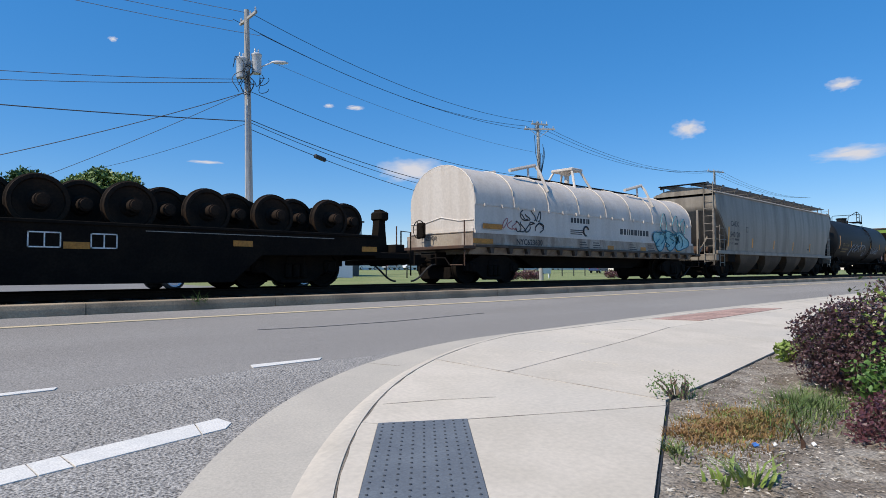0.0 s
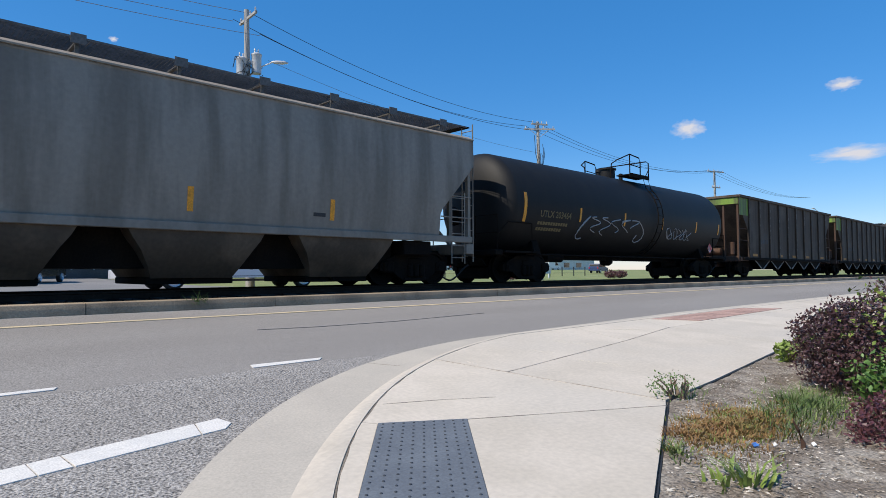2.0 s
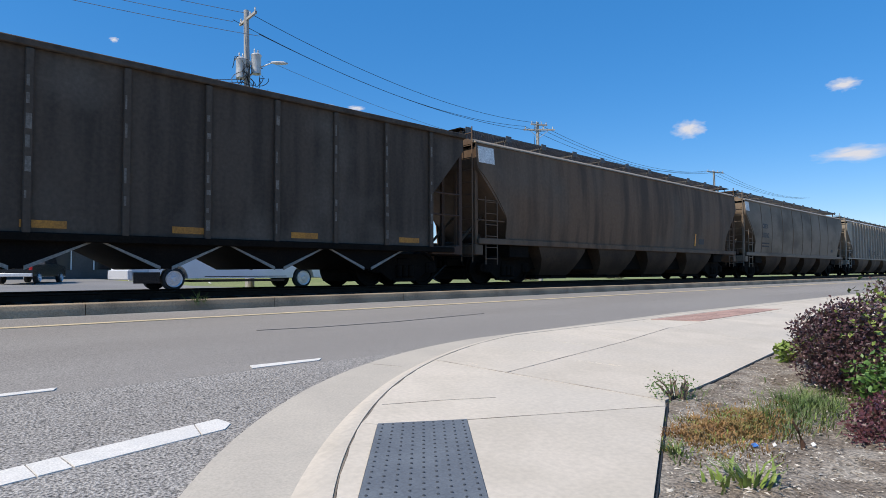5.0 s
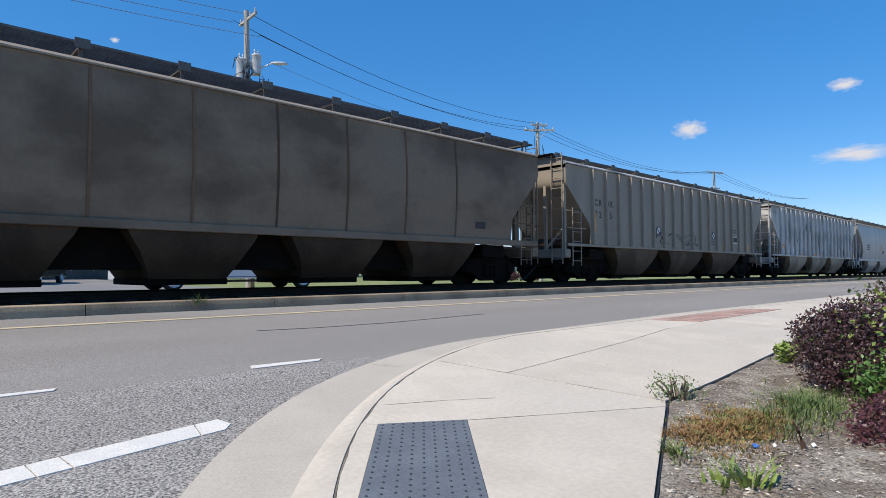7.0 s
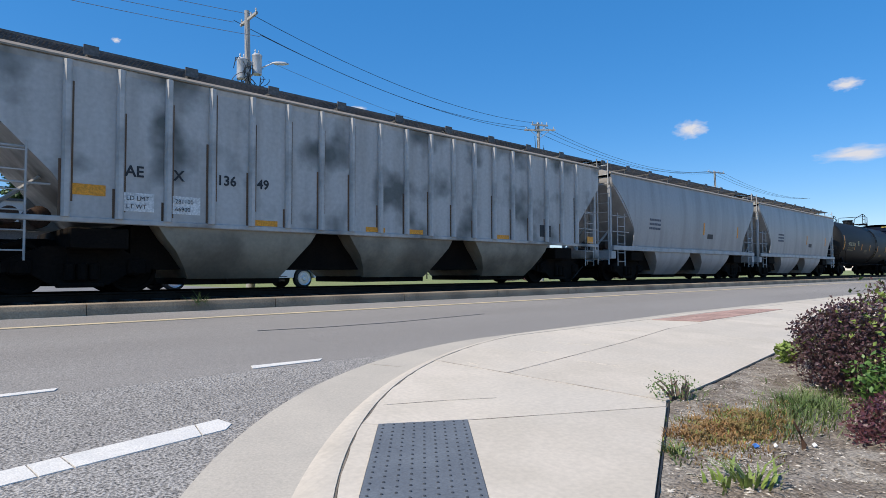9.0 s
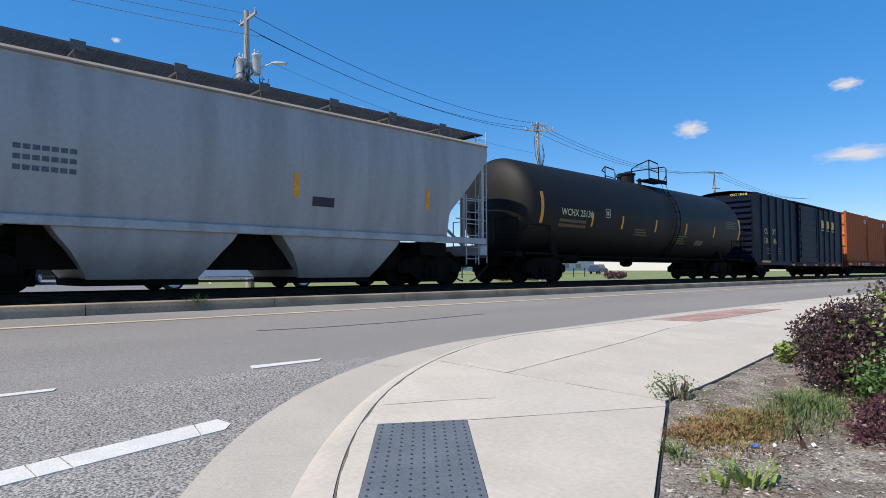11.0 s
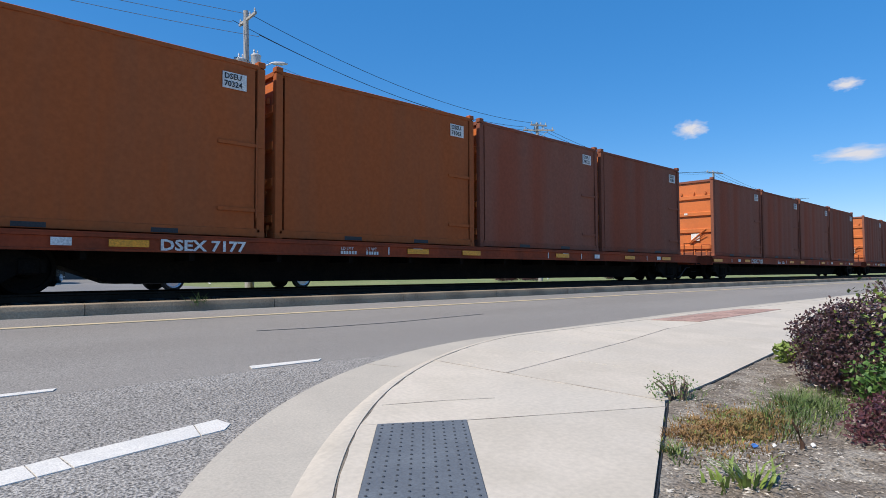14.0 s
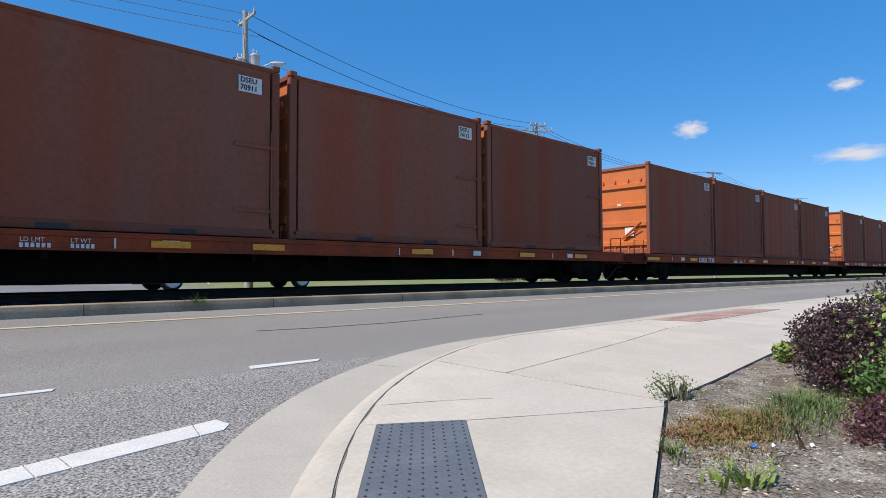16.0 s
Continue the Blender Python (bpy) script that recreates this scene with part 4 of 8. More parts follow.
    s.turned([(-0.5, 0.05), (-0.45, 0.16), (0.45, 0.16), (0.5, 0.05)], "x", 14, (-half + 3.6, -0.5, 1.0))
    s.tube([(-half + 1.5, -1.05, 1.06), (half - 1.5, -1.05, 1.06)], 0.03, 6)
    part("bottom_fitting", s, M_STEEL, c)
    running_gear(c, half + 0.28, half - 1.55)
    return c, wide, half


# ---- coil car ----
def coil_car(s0, s1):
    half = (s1 - s0) / 2
    c = car("coil_car", "cream hooded coil wagon with graffiti and rust stains", (s0 + s1) / 2)
    base, knee, top, w = 1.62, 2.38, 3.56, 1.36

    def wide(z):
        return w
    arch = [(-w, base), (-w, knee)]
    for k in range(1, 16):
        a = math.pi * k / 16
        arch.append((-w * math.cos(a), knee + (top - knee) * math.sin(a) ** 0.85))
    arch += [(w, knee), (w, base)]
    s = Shape()
    s.prism(arch, "x", -half, half)
    part("hood", s, M_CREAM, c, "cream arched steel hood", angle=40)
    for x in [-half + 0.02 + (2 * half - 0.04) * k / 8 for k in range(9)]:
        s = Shape()
        rim = [(p[0] * 1.008, knee + (p[1] - knee) * 1.01) for p in arch[1:-1]]
        s.tube([(x, p[0], p[1]) for p in rim], 0.02, 5)
        part("hood_seam", s, M_CREAM, c)
    s = Shape()
    for sg in (-1, 1):
        y = sg * w
        s.box(-half, half, min(y, y + sg * 0.02), max(y, y + sg * 0.02), knee - 0.02, knee + 0.02)
        s.box(-half - 0.02, half + 0.02, min(y, y + sg * 0.05), max(y, y + sg * 0.05), base - 0.03, base + 0.05)
    for k in range(18):
        x = -half + 0.4 + (2 * half - 0.8) * k / 17
        s.box(x - 0.03, x + 0.03, -w - 0.05, -w, knee - 0.05, knee + 0.04)
    part("hood_rail", s, M_CREAM, c)
    # end ribs of the hood
    for e in (-1, 1):
        s = Shape()
        x = e * half
        s.tube([(x, -1.33, 1.95), (x, -0.75, 1.95), (x, 0, 2.08), (x, 0.75, 1.95), (x, 1.33, 1.95)], 0.025, 5)
        s.box(min(x, x + e * 0.03), max(x, x + e * 0.03), -1.33, 1.33, base + 0.02, base + 0.1)
        part("end_stiffener", s, M_CREAM, c)
    # lifting brackets on the roof
    for x, tall in ((-half + 3.3, 0.3), (-half + 6.3, 0.55), (half - 3.3, 0.3)):
        if tall > 0.4:
            s = Shape()
            for dx in (-0.32, 0.32):
                for y in (-0.55, 0.55):
                    s.tube([(x + dx * 1.7, y * 1.3, top - 0.2), (x + dx * 0.75, y * 0.7, top + tall)], 0.045, 6)
            s.box(x - 0.34, x + 0.34, -0.46, 0.46, top + tall - 0.05, top + tall + 0.05, 0.02)
            s.turned([(top - 0.05, 0.09), (top + tall - 0.2, 0.09), (top + tall, 0.24)], "z", 10, (x, 0, 0))
            part("lifting_bracket", s, M_CREAM, c, "splayed four-legged lifting stand")
        else:
            for y in (-1, 1):
                s = Shape()
                s.tube([(x + 0.15, y * 1.28, knee + 0.62), (x + 0.08, y * 1.0, top + tall * 0.3), (x + 0.02, y * 0.86, top + tall)], 0.05, 6)
                s.tube([(x + 0.02, y * 0.86, top + tall), (x - 1.15, y * 0.8, top + 0.02)], 0.06, 6)
                s.tube([(x - 0.3, y * 0.84, top + tall * 0.7), (x - 0.36, y * 0.9, top - 0.12)], 0.04, 6)
                part("lifting_bracket", s, M_CREAM, c)
    s = Shape()
    s.box(-half + 3.4, half - 2.2, -0.09, 0.09, top - 0.02, top + 0.1, 0.02)
    for k in range(7):
        x = -half + 3.6 + (2 * half - 6.0) * k / 6
        s.box(x - 0.06, x + 0.06, -0.22, 0.22, top - 0.03, top + 0.06)
    part("roof_rail", s, M_STEEL, c)
    # trough
    s = Shape()
    s.prism([(-1.4, base - 0.03), (1.4, base - 0.03), (1.4, 1.26), (1.2, 1.02), (-1.2, 1.02), (-1.4, 1.26)], "x", -half - 0.12, half + 0.12)
    part("trough", s, M_CREAMDIRTY, c, "cream trough side with black numbers")
    s = Shape()
    for k in range(16):
        x = -half + 0.6 + (2 * half - 1.2) * k / 15
        s.prism([(x - 0.11, 1.26), (x + 0.11, 1.26), (x + 0.05, 1.04), (x - 0.05, 1.04)], "y", -1.47, -1.36)
        s.prism([(x - 0.11, 1.26), (x + 0.11, 1.26), (x + 0.05, 1.04), (x - 0.05, 1.04)], "y", 1.36, 1.47)
    s.box(-half - 0.1, half + 0.1, -1.48, -1.36, 1.2, 1.28, 0.01)
    s.box(-half - 0.1, half + 0.1, 1.36, 1.48, 1.2, 1.28, 0.01)
    # dark brown stands in for the shade below the pale band
    part("side_rack", s, M_COAL, c)
    s = Shape()
    s.prism([(-half + 2.6, 1.06), (half - 2.6, 1.06), (half - 3.6, 0.66), (-half + 3.6, 0.66)], "y", -0.6, 0.6)
    s.box(-half - 0.5, half + 0.5, -0.33, 0.33, 0.72, 1.08)
    part("centre_sill", s, M_STEEL, c)
    for e in (-1, 1):
        s = Shape()
        s.box(min(e * (half + 0.1), e * (half + 0.6)), max(e * (half + 0.1), e * (half + 0.6)), -1.5, 1.5, 1.14, 1.24, 0.02)
        for y in (-1.45, 1.45):
            s.tube([(e * (half + 0.5), y, 0.7), (e * (half + 0.5), y, 1.9)], 0.02, 5)
        s.tube([(e * (half + 0.52), -1.4, 0.72), (e * (half + 0.52), -0.9, 0.72)], 0.02, 5)
        part("end_platform", s, M_RUST, c)
    brake_wheel(c, -half - 0.42, 0.5, 1.75, 0.26)
    # words, worn marks and spray paint
    d = 1.4
    lettering("NYC623630", 0.235, M_BLACK, c, -half + 1.72, 1.32, d, bold=0.006, wide=1.05)
    lettering("623630", 0.17, M_BLACK, c, -0.55, 1.44, -half - 0.13, end=True)
    bars_for_words(c, M_BLACK, -2.14, 2.1, (0.12, 0.12, 0.12, 0.12, 0.11, 0.04, 0.11), 0.16, w, "emblem_letter")
    for k, z in enumerate((1.73, 1.79, 1.85)):
        plate(c, "emblem_bar", M_BLACK, -2.17, -1.5 + 0.05 * k, z, z + 0.03, w)
    s = Shape()
    arc = [(-1.28 + 0.15 * math.cos(a), -w - 0.012, 1.86 + 0.15 * math.sin(a)) for a in [0.4 + 4.4 * k / 14 for k in range(15)]]
    s.tube(arc, 0.03, 5)
    part("emblem_ring", s, M_BLACK, c)
    bars_for_words(c, M_BLACK, 0.92, 1.84, (0.19, 0.15, 0.07, 0.07, 0.18, 0.19, 0.07, 0.17, 0.16, 0.19), 0.2, w, "emblem_letter")
    for x0, x1, z in ((-half + 0.3, -half + 1.1, 1.72), (-half - 0.1, -half + 0.7, 1.30), (0.0, 0.4, 1.28), (2.3, 2.7, 1.28), (5.2, 5.55, 1.3)):
        plate(c, "reflector", M_OLDYELLOW, x0, x1, z, z + 0.14, d, 0.008)
    for x in (-1.7, -0.9, 1.5, 2.9):
        for k in range(3):
            plate(c, "stencil", M_BLACK, x, x + 0.5 - 0.08 * k, 1.31 + 0.08 * k, 1.34 + 0.08 * k, d)
    scrawl(c, M_BLACK, -half + 1.95, 2.04, 0.30, 4, w, 11, 0.018)
    scrawl(c, M_BLACK, -half + 1.75, 1.70, 0.30, 6, w, 12, 0.018)
    scrawl(c, M_REDSPRAY, -half + 1.15, 1.75, 0.30, 3, w, 13)
    bubble_spray(c, half - 2.9, 1.38, w)
    running_gear(c, half + 0.62, half - 1.1)
    return c


def scrawl(parent, material, x, z, h, letters, depth, seed, r=0.013):
    """Sprayed strokes that are no letters."""
    rng = random.Random(seed)
    d = depth if callable(depth) else (lambda q: depth)
    for k in range(letters):
        s = Shape()
        a, b, q1, q2 = rng.uniform(0.7, 1.6), rng.uniform(0.5, 2.2), rng.uniform(0, 6.28), rng.uniform(0, 6.28)
        line = []
        for n in range(15):
            u = n / 14
            line.append((x + h * (0.4 + 0.38 * math.sin(6.28 * a * u + q1)), z + h * (0.5 + 0.5 * math.sin(3.14 * b * u + q2))))
        s.tube([(px, -d(pz) - 0.006, pz) for px, pz in line], r, 4)
        x += h * rng.uniform(0.65, 0.95)
        part("spray_stroke", s, material, parent, "sprayed scrawl")


def bubble_spray(c, x, z, w):
    for k, (dx, dz, rx, rz) in enumerate(((0.0, 0.34, 0.5, 0.36), (0.95, 0.36, 0.55, 0.36), (1.85, 0.32, 0.6, 0.34), (0.35, 1.0, 0.24, 0.34), (1.35, 0.98, 0.26, 0.34), (2.0, 0.95, 0.2, 0.3))):
        s = Shape()
        pts = []
        for q in range(18):
            a = 2 * math.pi * q / 18
            wob = 1 + 0.18 * math.sin(3 * a + k)
            pts.append((x + dx + rx * wob * math.cos(a), z + dz + rz * wob * math.sin(a)))
        if k < 3:
            s.prism(pts, "y", -w - 0.052, -w - 0.048)
            part("spray_fill", s, M_TEAL, c, "pale teal sprayed bubble")
            s = Shape()
        s.tube([(p[0], -w - 0.055, p[1]) for p in pts + pts[:1]], 0.022, 4)
        part("spray_outline", s, M_TEALDARK, c, "dark teal sprayed outline")
    scrawl(c, M_TEALDARK, x - 0.35, z + 0.1, 0.5, 6, w + 0.055, 31, 0.02)


# ---- box car ----
def box_car(s0, s1):
    half = (s1 - s0) / 2
    c = car("box_car", "navy blue steel box wagon with gold numbers", (s0 + s1) / 2)
    w, low, eave, ridge = 1.5, 1.0, 4.50, 4.66
    s = Shape()
    s.box(-half, half, -w, w, low, eave)
    part("body", s, M_NAVY, c)
    s = Shape()
    prof = [(-w - 0.03, eave - 0.02), (-0.9, eave + 0.10), (-0.35, ridge), (0.35, ridge), (0.9, eave + 0.10), (w + 0.03, eave - 0.02)]
    s.prism(prof, "x", -half - 0.03, half + 0.03)
    part("roof", s, M_NAVY, c)
    s = Shape()
    for k in range(15):
        x = -half + 0.5 + (2 * half - 1) * k / 14
        s.tube([(x, p[0] * 1.0, p[1] + 0.005) for p in prof], 0.025, 4)
    part("roof_seam", s, M_NAVY, c)
    # corrugated ends
    for e in (-1, 1):
        s = Shape()
        x = e * half
        for k in range(11):
            z = 1.28 + k * 0.285
            ring = [(x, z - 0.085), (x + e * 0.09, z - 0.035), (x + e * 0.09, z + 0.035), (x, z + 0.085)]
            s.loft([[(px, -1.34, pz) for px, pz in ring], [(px, 1.34, pz) for px, pz in ring]])
        part("end_corrugation", s, M_NAVY, c)
        s = Shape()
        for y in (-1.5, 1.44):
            s.box(min(x, x + e * 0.1), max(x, x + e * 0.1), y, y + 0.06, low, eave)
        s.prism([(-w, eave - 0.02), (w, eave - 0.02), (0.9, eave + 0.08), (0.35, ridge - 0.03), (-0.35, ridge - 0.03), (-0.9, eave + 0.08)], "x", x, x + e * 0.03)
        part("end_frame", s, M_NAVY, c)
    # posts
    ps = Shape()
    ps.prism([(-0.11, 0), (-0.06, -0.06), (0.06, -0.06), (0.11, 0)], "z", low + 0.1, eave - 0.08)
    pm = ps.mesh("side_post", M_NAVY)
    door0, door1 = -1.5, 1.75
    for x in [-half + 0.95 + 1.12 * k for k in range(6)] + [2.75, 3.9, 5.05, 6.2, half - 0.3]:
        for sg in (-1, 1):
            if sg > 0 or not (door0 - 0.1 < x < door1 + 0.1):
                part("side_post", pm, None, c, place=pose(x, sg * w, 0) @ (Matrix.Identity(4) if sg < 0 else TURN))
    s = Shape()
    s.box(door0, door1, -w - 0.12, -w - 0.03, low + 0.05, eave - 0.15, 0.015)
    d = part("sliding_door", s, M_NAVY, c, "navy sliding door with flat ribs")
    for k in range(8):
        z = low + 0.35 + k * 0.38
        q = Shape()
        q.box(door0 + 0.1, door1 - 0.1, -w - 0.145, -w - 0.115, z, z + 0.13, 0.01)
        part("door_rib", q, M_NAVY, d)
    for x in (door0 + 0.12, door1 - 0.12):
        q = Shape()
        q.tube([(x, -w - 0.17, 1.3), (x, -w - 0.17, eave - 0.3)], 0.02, 6)
        part("lock_bar", q, M_STEEL, d)
    for z in (low - 0.02, eave - 0.1):
        s = Shape()
        s.box(-2.6, 5.4, -w - 0.16, -w - 0.0, z, z + 0.07, 0.01)
        part("door_track", s, M_NAVY, c)
    for y in (-w - 0.04, w):
        s = Shape()
        s.box(-half, half, y, y + 0.04, low - 0.14, low + 0.08, 0.01)
        part("side_sill", s, M_NAVY, c)
    s = Shape()
    s.box(-half + 0.3, half - 0.3, -0.35, 0.35, 0.66, low, 0.02)
    s.prism([(-4.5, low), (4.5, low), (3.6, 0.78), (-3.6, 0.78)], "y", -w + 0.05, -w + 0.1)
    for e in (-1, 1):
        s.box(min(e * half, e * (half + 0.35)), max(e * half, e * (half + 0.35)), -0.36, 0.36, 0.7, 1.05, 0.02)
    part("underframe", s, M_STEEL, c)
    for e in (-1, 1):
        ladder(c, "side_ladder", M_NAVY, e * (half - 0.38) - 0.22, e * (half - 0.38) + 0.22, -w - 0.09, 0.6, 2.1, 4, 0.018)
        ladder(c, "end_ladder", M_NAVY, -1.4, -0.95, e * (half + 0.16), 1.05, 2.9, 5, 0.018, True)
        q = Shape()
        q.box(min(e * (half + 0.08), e * (half + 0.4)), max(e * (half + 0.08), e * (half + 0.4)), -0.9, 0.9, 1.12, 1.16)
        part("end_platform", q, M_STEEL, c)
    brake_wheel(c, -half - 0.3, 0.75, 2.5)
    q = Shape()
    q.box(-half - 0.13, -half - 0.09, -0.8, -0.2, 1.75, 2.15)
    part("placard_board", q, M_STEEL, c)
    for txt, x, z in (("CS", -half + 1.08, 2.46), ("XT", -half + 2.27, 2.46), ("136", -half + 1.02, 1.98), ("146", -half + 2.24, 1.98)):
        lettering(txt, 0.40, M_GOLD, c, x, z, w + 0.066, bold=0.006, wide=1.0)
    for k, x in enumerate((3.0, 4.15, 5.25)):
        q2 = Shape()
        q2.prism([(x, 3.2), (x + 0.5, 3.2), (x + 0.62, 3.36), (x + 0.62, 3.54), (x + 0.5, 3.69), (x, 3.69), (x + 0.1, 3.45)], "y", -w - 0.072, -w - 0.066)
        part("emblem_block", q2, M_GOLD, c, "plain gold emblem block")
        plate(c, "emblem_bar", M_GOLD, x + 0.02, x + 0.6, 3.05, 3.11, w + 0.065)
    lettering("CSXT 136146", 0.15, M_GOLD, c, 0.35, eave - 0.13, -half - 0.11, end=True, bold=0.004)
    for x in (-half + 1.4, -half + 3.1):
        for q2 in range(3):
            plate(c, "stencil", M_GOLDDIM, x, x + 0.5 - 0.1 * (q2 % 2), 1.45 + 0.13 * q2, 1.49 + 0.13 * q2, w + 0.062)
    plate(c, "reflector", M_YELLOW, -half + 0.65, -half + 2.0, low + 0.0, low + 0.1, w + 0.045, 0.008)
    for x in (-2.4, -0.4, 1.9, 4.2, 5.6, 7.0):
        plate(c, "reflector", M_YELLOW, x - 0.25, x + 0.25, low - 0.135, low - 0.025, w + 0.045, 0.008)
    running_gear(c, half + 0.36, half - 2.1)
    return c


# ---- container flats ----
def flat_car(s0, s1, number):
    half = (s1 - s0) / 2
    c = car("flat_car", "long red-brown container flat wagon with yellow reflectors", (s0 + s1) / 2)
    s = Shape()
    s.box(-half, half, -1.4, 1.4, 1.16, 1.24)
    part("deck", s, M_FLAT, c)
    s = Shape()
    s.loft([[(x, -1.43, 0.92), (x, -1.43, 0.955), (x, -1.40, 0.96), (x, -1.40, 1.15), (x, -1.43, 1.155), (x, -1.43, 1.2), (x, -1.32, 1.2), (x, -1.32, 0.92)] for x in (-half, half)])
    channel = s.mesh("side_sill", M_FLAT)
    s = Shape()
    s.box(0, 0.12, -1.4, 1.4, 0.85, 1.155, 0.01)
    cross = s.mesh("end_sill", M_FLAT)
    for e, turn in ((-1, Matrix.Identity(4)), (1, TURN)):
        part("side_sill", channel, None, c, place=turn)
        part("end_sill", cross, None, c, place=pose(e * half, 0, 0) @ turn)
    s = Shape()
    s.prism([(-half + 2.6, 0.95), (half - 2.6, 0.95), (half - 4.2, 0.36), (-half + 4.2, 0.36)], "y", -0.5, 0.5)
    s.box(-half - 0.1, half + 0.1, -0.3, 0.3, 0.7, 1.1)
    for k in range(12):
        x = -half + 3.5 + (2 * half - 7) * k / 11
        s.box(x - 0.05, x + 0.05, -1.3, 1.3, 0.78, 1.0)
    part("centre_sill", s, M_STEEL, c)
    d = 1.43
    for x0, x1, z in ((-half + 0.15, -half + 1.1, 0.99), (-half + 3.85, -half + 4.5, 1.0), (-half + 10.5, -half + 11.2, 1.0), (-1.0, -0.3, 1.0), (3.2, 3.9, 1.0), (7.4, 8.1, 1.0), (half - 3.2, half - 2.5, 1.0)):
        plate(c, "reflector", M_YELLOW, x0, x1, z, z + 0.12, d, 0.008)
    lettering("DSEX " + number, 0.27, M_WHITE, c, -half + 4.68, 0.958, d, bold=0.008, wide=1.28)
    lettering("LD LMT", 0.1, M_WHITE, c, -half + 8.55, 1.05, d)
    lettering("LT WT", 0.1, M_WHITE, c, -half + 9.25, 1.05, d)
    for x, n in ((-half + 8.55, 6), (-half + 9.25, 5)):
        bars_for_words(c, M_WHITE, x, 0.96, (0.05,) * n, 0.07, d, "stencil")
    for x in (-half + 2.2, -half + 9.9, -half + 16.2, 4.6, 9.0):
        plate(c, "stencil", M_WHITE, x, x + 0.03, 0.97, 1.14, d)
        plate(c, "placard", M_WHITE, x + 0.8, x + 1.1, 1.0, 1.13, d)
    for e in (-1, 1):
        s = Shape()
        x = e * (half - 0.35)
        for q in (-0.22, 0.22):
            s.tube([(x + q, -1.40, 0.55), (x + q, -1.40, 0.95)], 0.014, 5)
        s.tube([(x - 0.22, -1.40, 0.56), (x + 0.22, -1.40, 0.56)], 0.016, 5)
        part("step", s, M_STEEL, c)
        q = Shape()
        q.tube([(e * (half - 0.1), -1.3, 1.2), (e * (half - 0.1), -1.3, 1.75), (e * (half - 0.1), -0.9, 1.75), (e * (half - 0.1), -0.9, 1.2)], 0.02, 6)
        part("end_railing", q, M_FLAT, c)
    running_gear(c, half + 0.12, half - 1.9)
    return c


CONTAINERS = []


def container(paint, label, s_mid, number):
    ob = thing("container", label, "shipping container", "orange containers on the flat wagons")
    L, w, z0, z1 = 3.03, 1.22, 1.25, 4.78
    # side walls with shallow wide corrugation
    n = 7
    step = (2 * L - 0.44) / n
    for sg in (-1, 1):
        prof = []
        for k in range(n):
            x = -L + 0.22 + k * step
            prof += [(x, w - 0.015), (x + step * 0.62, w - 0.015), (x + step * 0.70, w - 0.028), (x + step * 0.92, w - 0.028)]
        prof.append((L - 0.22, w - 0.015))
        back = [(p[0], w - 0.09) for p in reversed(prof)]
        s = Shape()
        s.prism([(x, sg * y) for x, y in prof + back], "z", z0 + 0.16, z1 - 0.09)
        part("side_wall", s, paint, ob)
    for name, box in (("floor", (-L + 0.05, L - 0.05, -w + 0.05, w - 0.05, z0 + 0.1, z0 + 0.2)), ("roof", (-L + 0.05, L - 0.05, -w + 0.05, w - 0.05, z1 - 0.14, z1 - 0.07)), ("rear_wall", (L - 0.1, L - 0.03, -w + 0.05, w - 0.05, z0 + 0.1, z1 - 0.1))):
        s = Shape()
        s.box(*box)
        part(name, s, paint, ob)
    s = Shape()
    for x in (-L, L - 0.17):
        for y in (-w, w - 0.14):
            s.box(x, x + 0.17, y, y + 0.14, z0 + 0.1, z1 - 0.08, 0.012)
    for y in (-w, w - 0.1):
        s.box(-L + 0.1, L - 0.1, y, y + 0.1, z1 - 0.11, z1 - 0.02, 0.01)
        s.box(-L + 0.1, L - 0.1, y, y + 0.1, z0 + 0.02, z0 + 0.18, 0.01)
    for x in (-L, L - 0.14):
        s.box(x, x + 0.14, -w + 0.1, w - 0.1, z1 - 0.13, z1 - 0.02, 0.01)
        s.box(x, x + 0.14, -w + 0.1, w - 0.1, z0 + 0.02, z0 + 0.2, 0.01)
    part("frame", s, paint, ob)
    for x in (-L - 0.005, L - 0.172):
        for y in (-w - 0.005, w - 0.155):
            for z in (z0, z1 - 0.06):
                q = Shape()
                q.box(x, x + 0.178, y, y + 0.162, z, z + 0.118, 0.014)
                part("corner_casting", q, paint, ob)
    # leading end: panel and level beams
    q = Shape()
    q.box(-L + 0.07, -L + 0.11, -w + 0.12, w - 0.12, z0 + 0.1, z1 - 0.1)
    e = part("end_panel", q, M_ENDORANGE, ob, "orange ribbed end wall, painted brighter as sunlit")
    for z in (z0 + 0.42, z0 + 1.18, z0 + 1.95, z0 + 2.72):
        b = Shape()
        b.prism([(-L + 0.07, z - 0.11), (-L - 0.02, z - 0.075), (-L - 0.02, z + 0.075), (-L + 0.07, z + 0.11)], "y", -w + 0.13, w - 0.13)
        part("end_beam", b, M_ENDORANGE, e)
    b = Shape()
    b.tube([(-L - 0.03, -w + 0.35, z0 + 1.25), (-L - 0.03, -0.05, z0 + 0.62)], 0.035, 6)
    part("diagonal_bar", b, M_ENDORANGE, e)
    b = Shape()
    b.tube([(-L - 0.03, -w + 0.35, z0 + 1.0), (-L - 0.03, -0.05, z0 + 0.6)], 0.02, 6)
    part("diagonal_bar", b, M_ENDORANGE, e)
    for y in (-0.85, -0.3, 0.3, 0.85):
        b = Shape()
        b.box(-L - 0.03, -L + 0.03, y - 0.04, y + 0.04, z0 + 2.86, z0 + 2.98)
        part("latch", b, M_ENDORANGE, e)
        b = Shape()
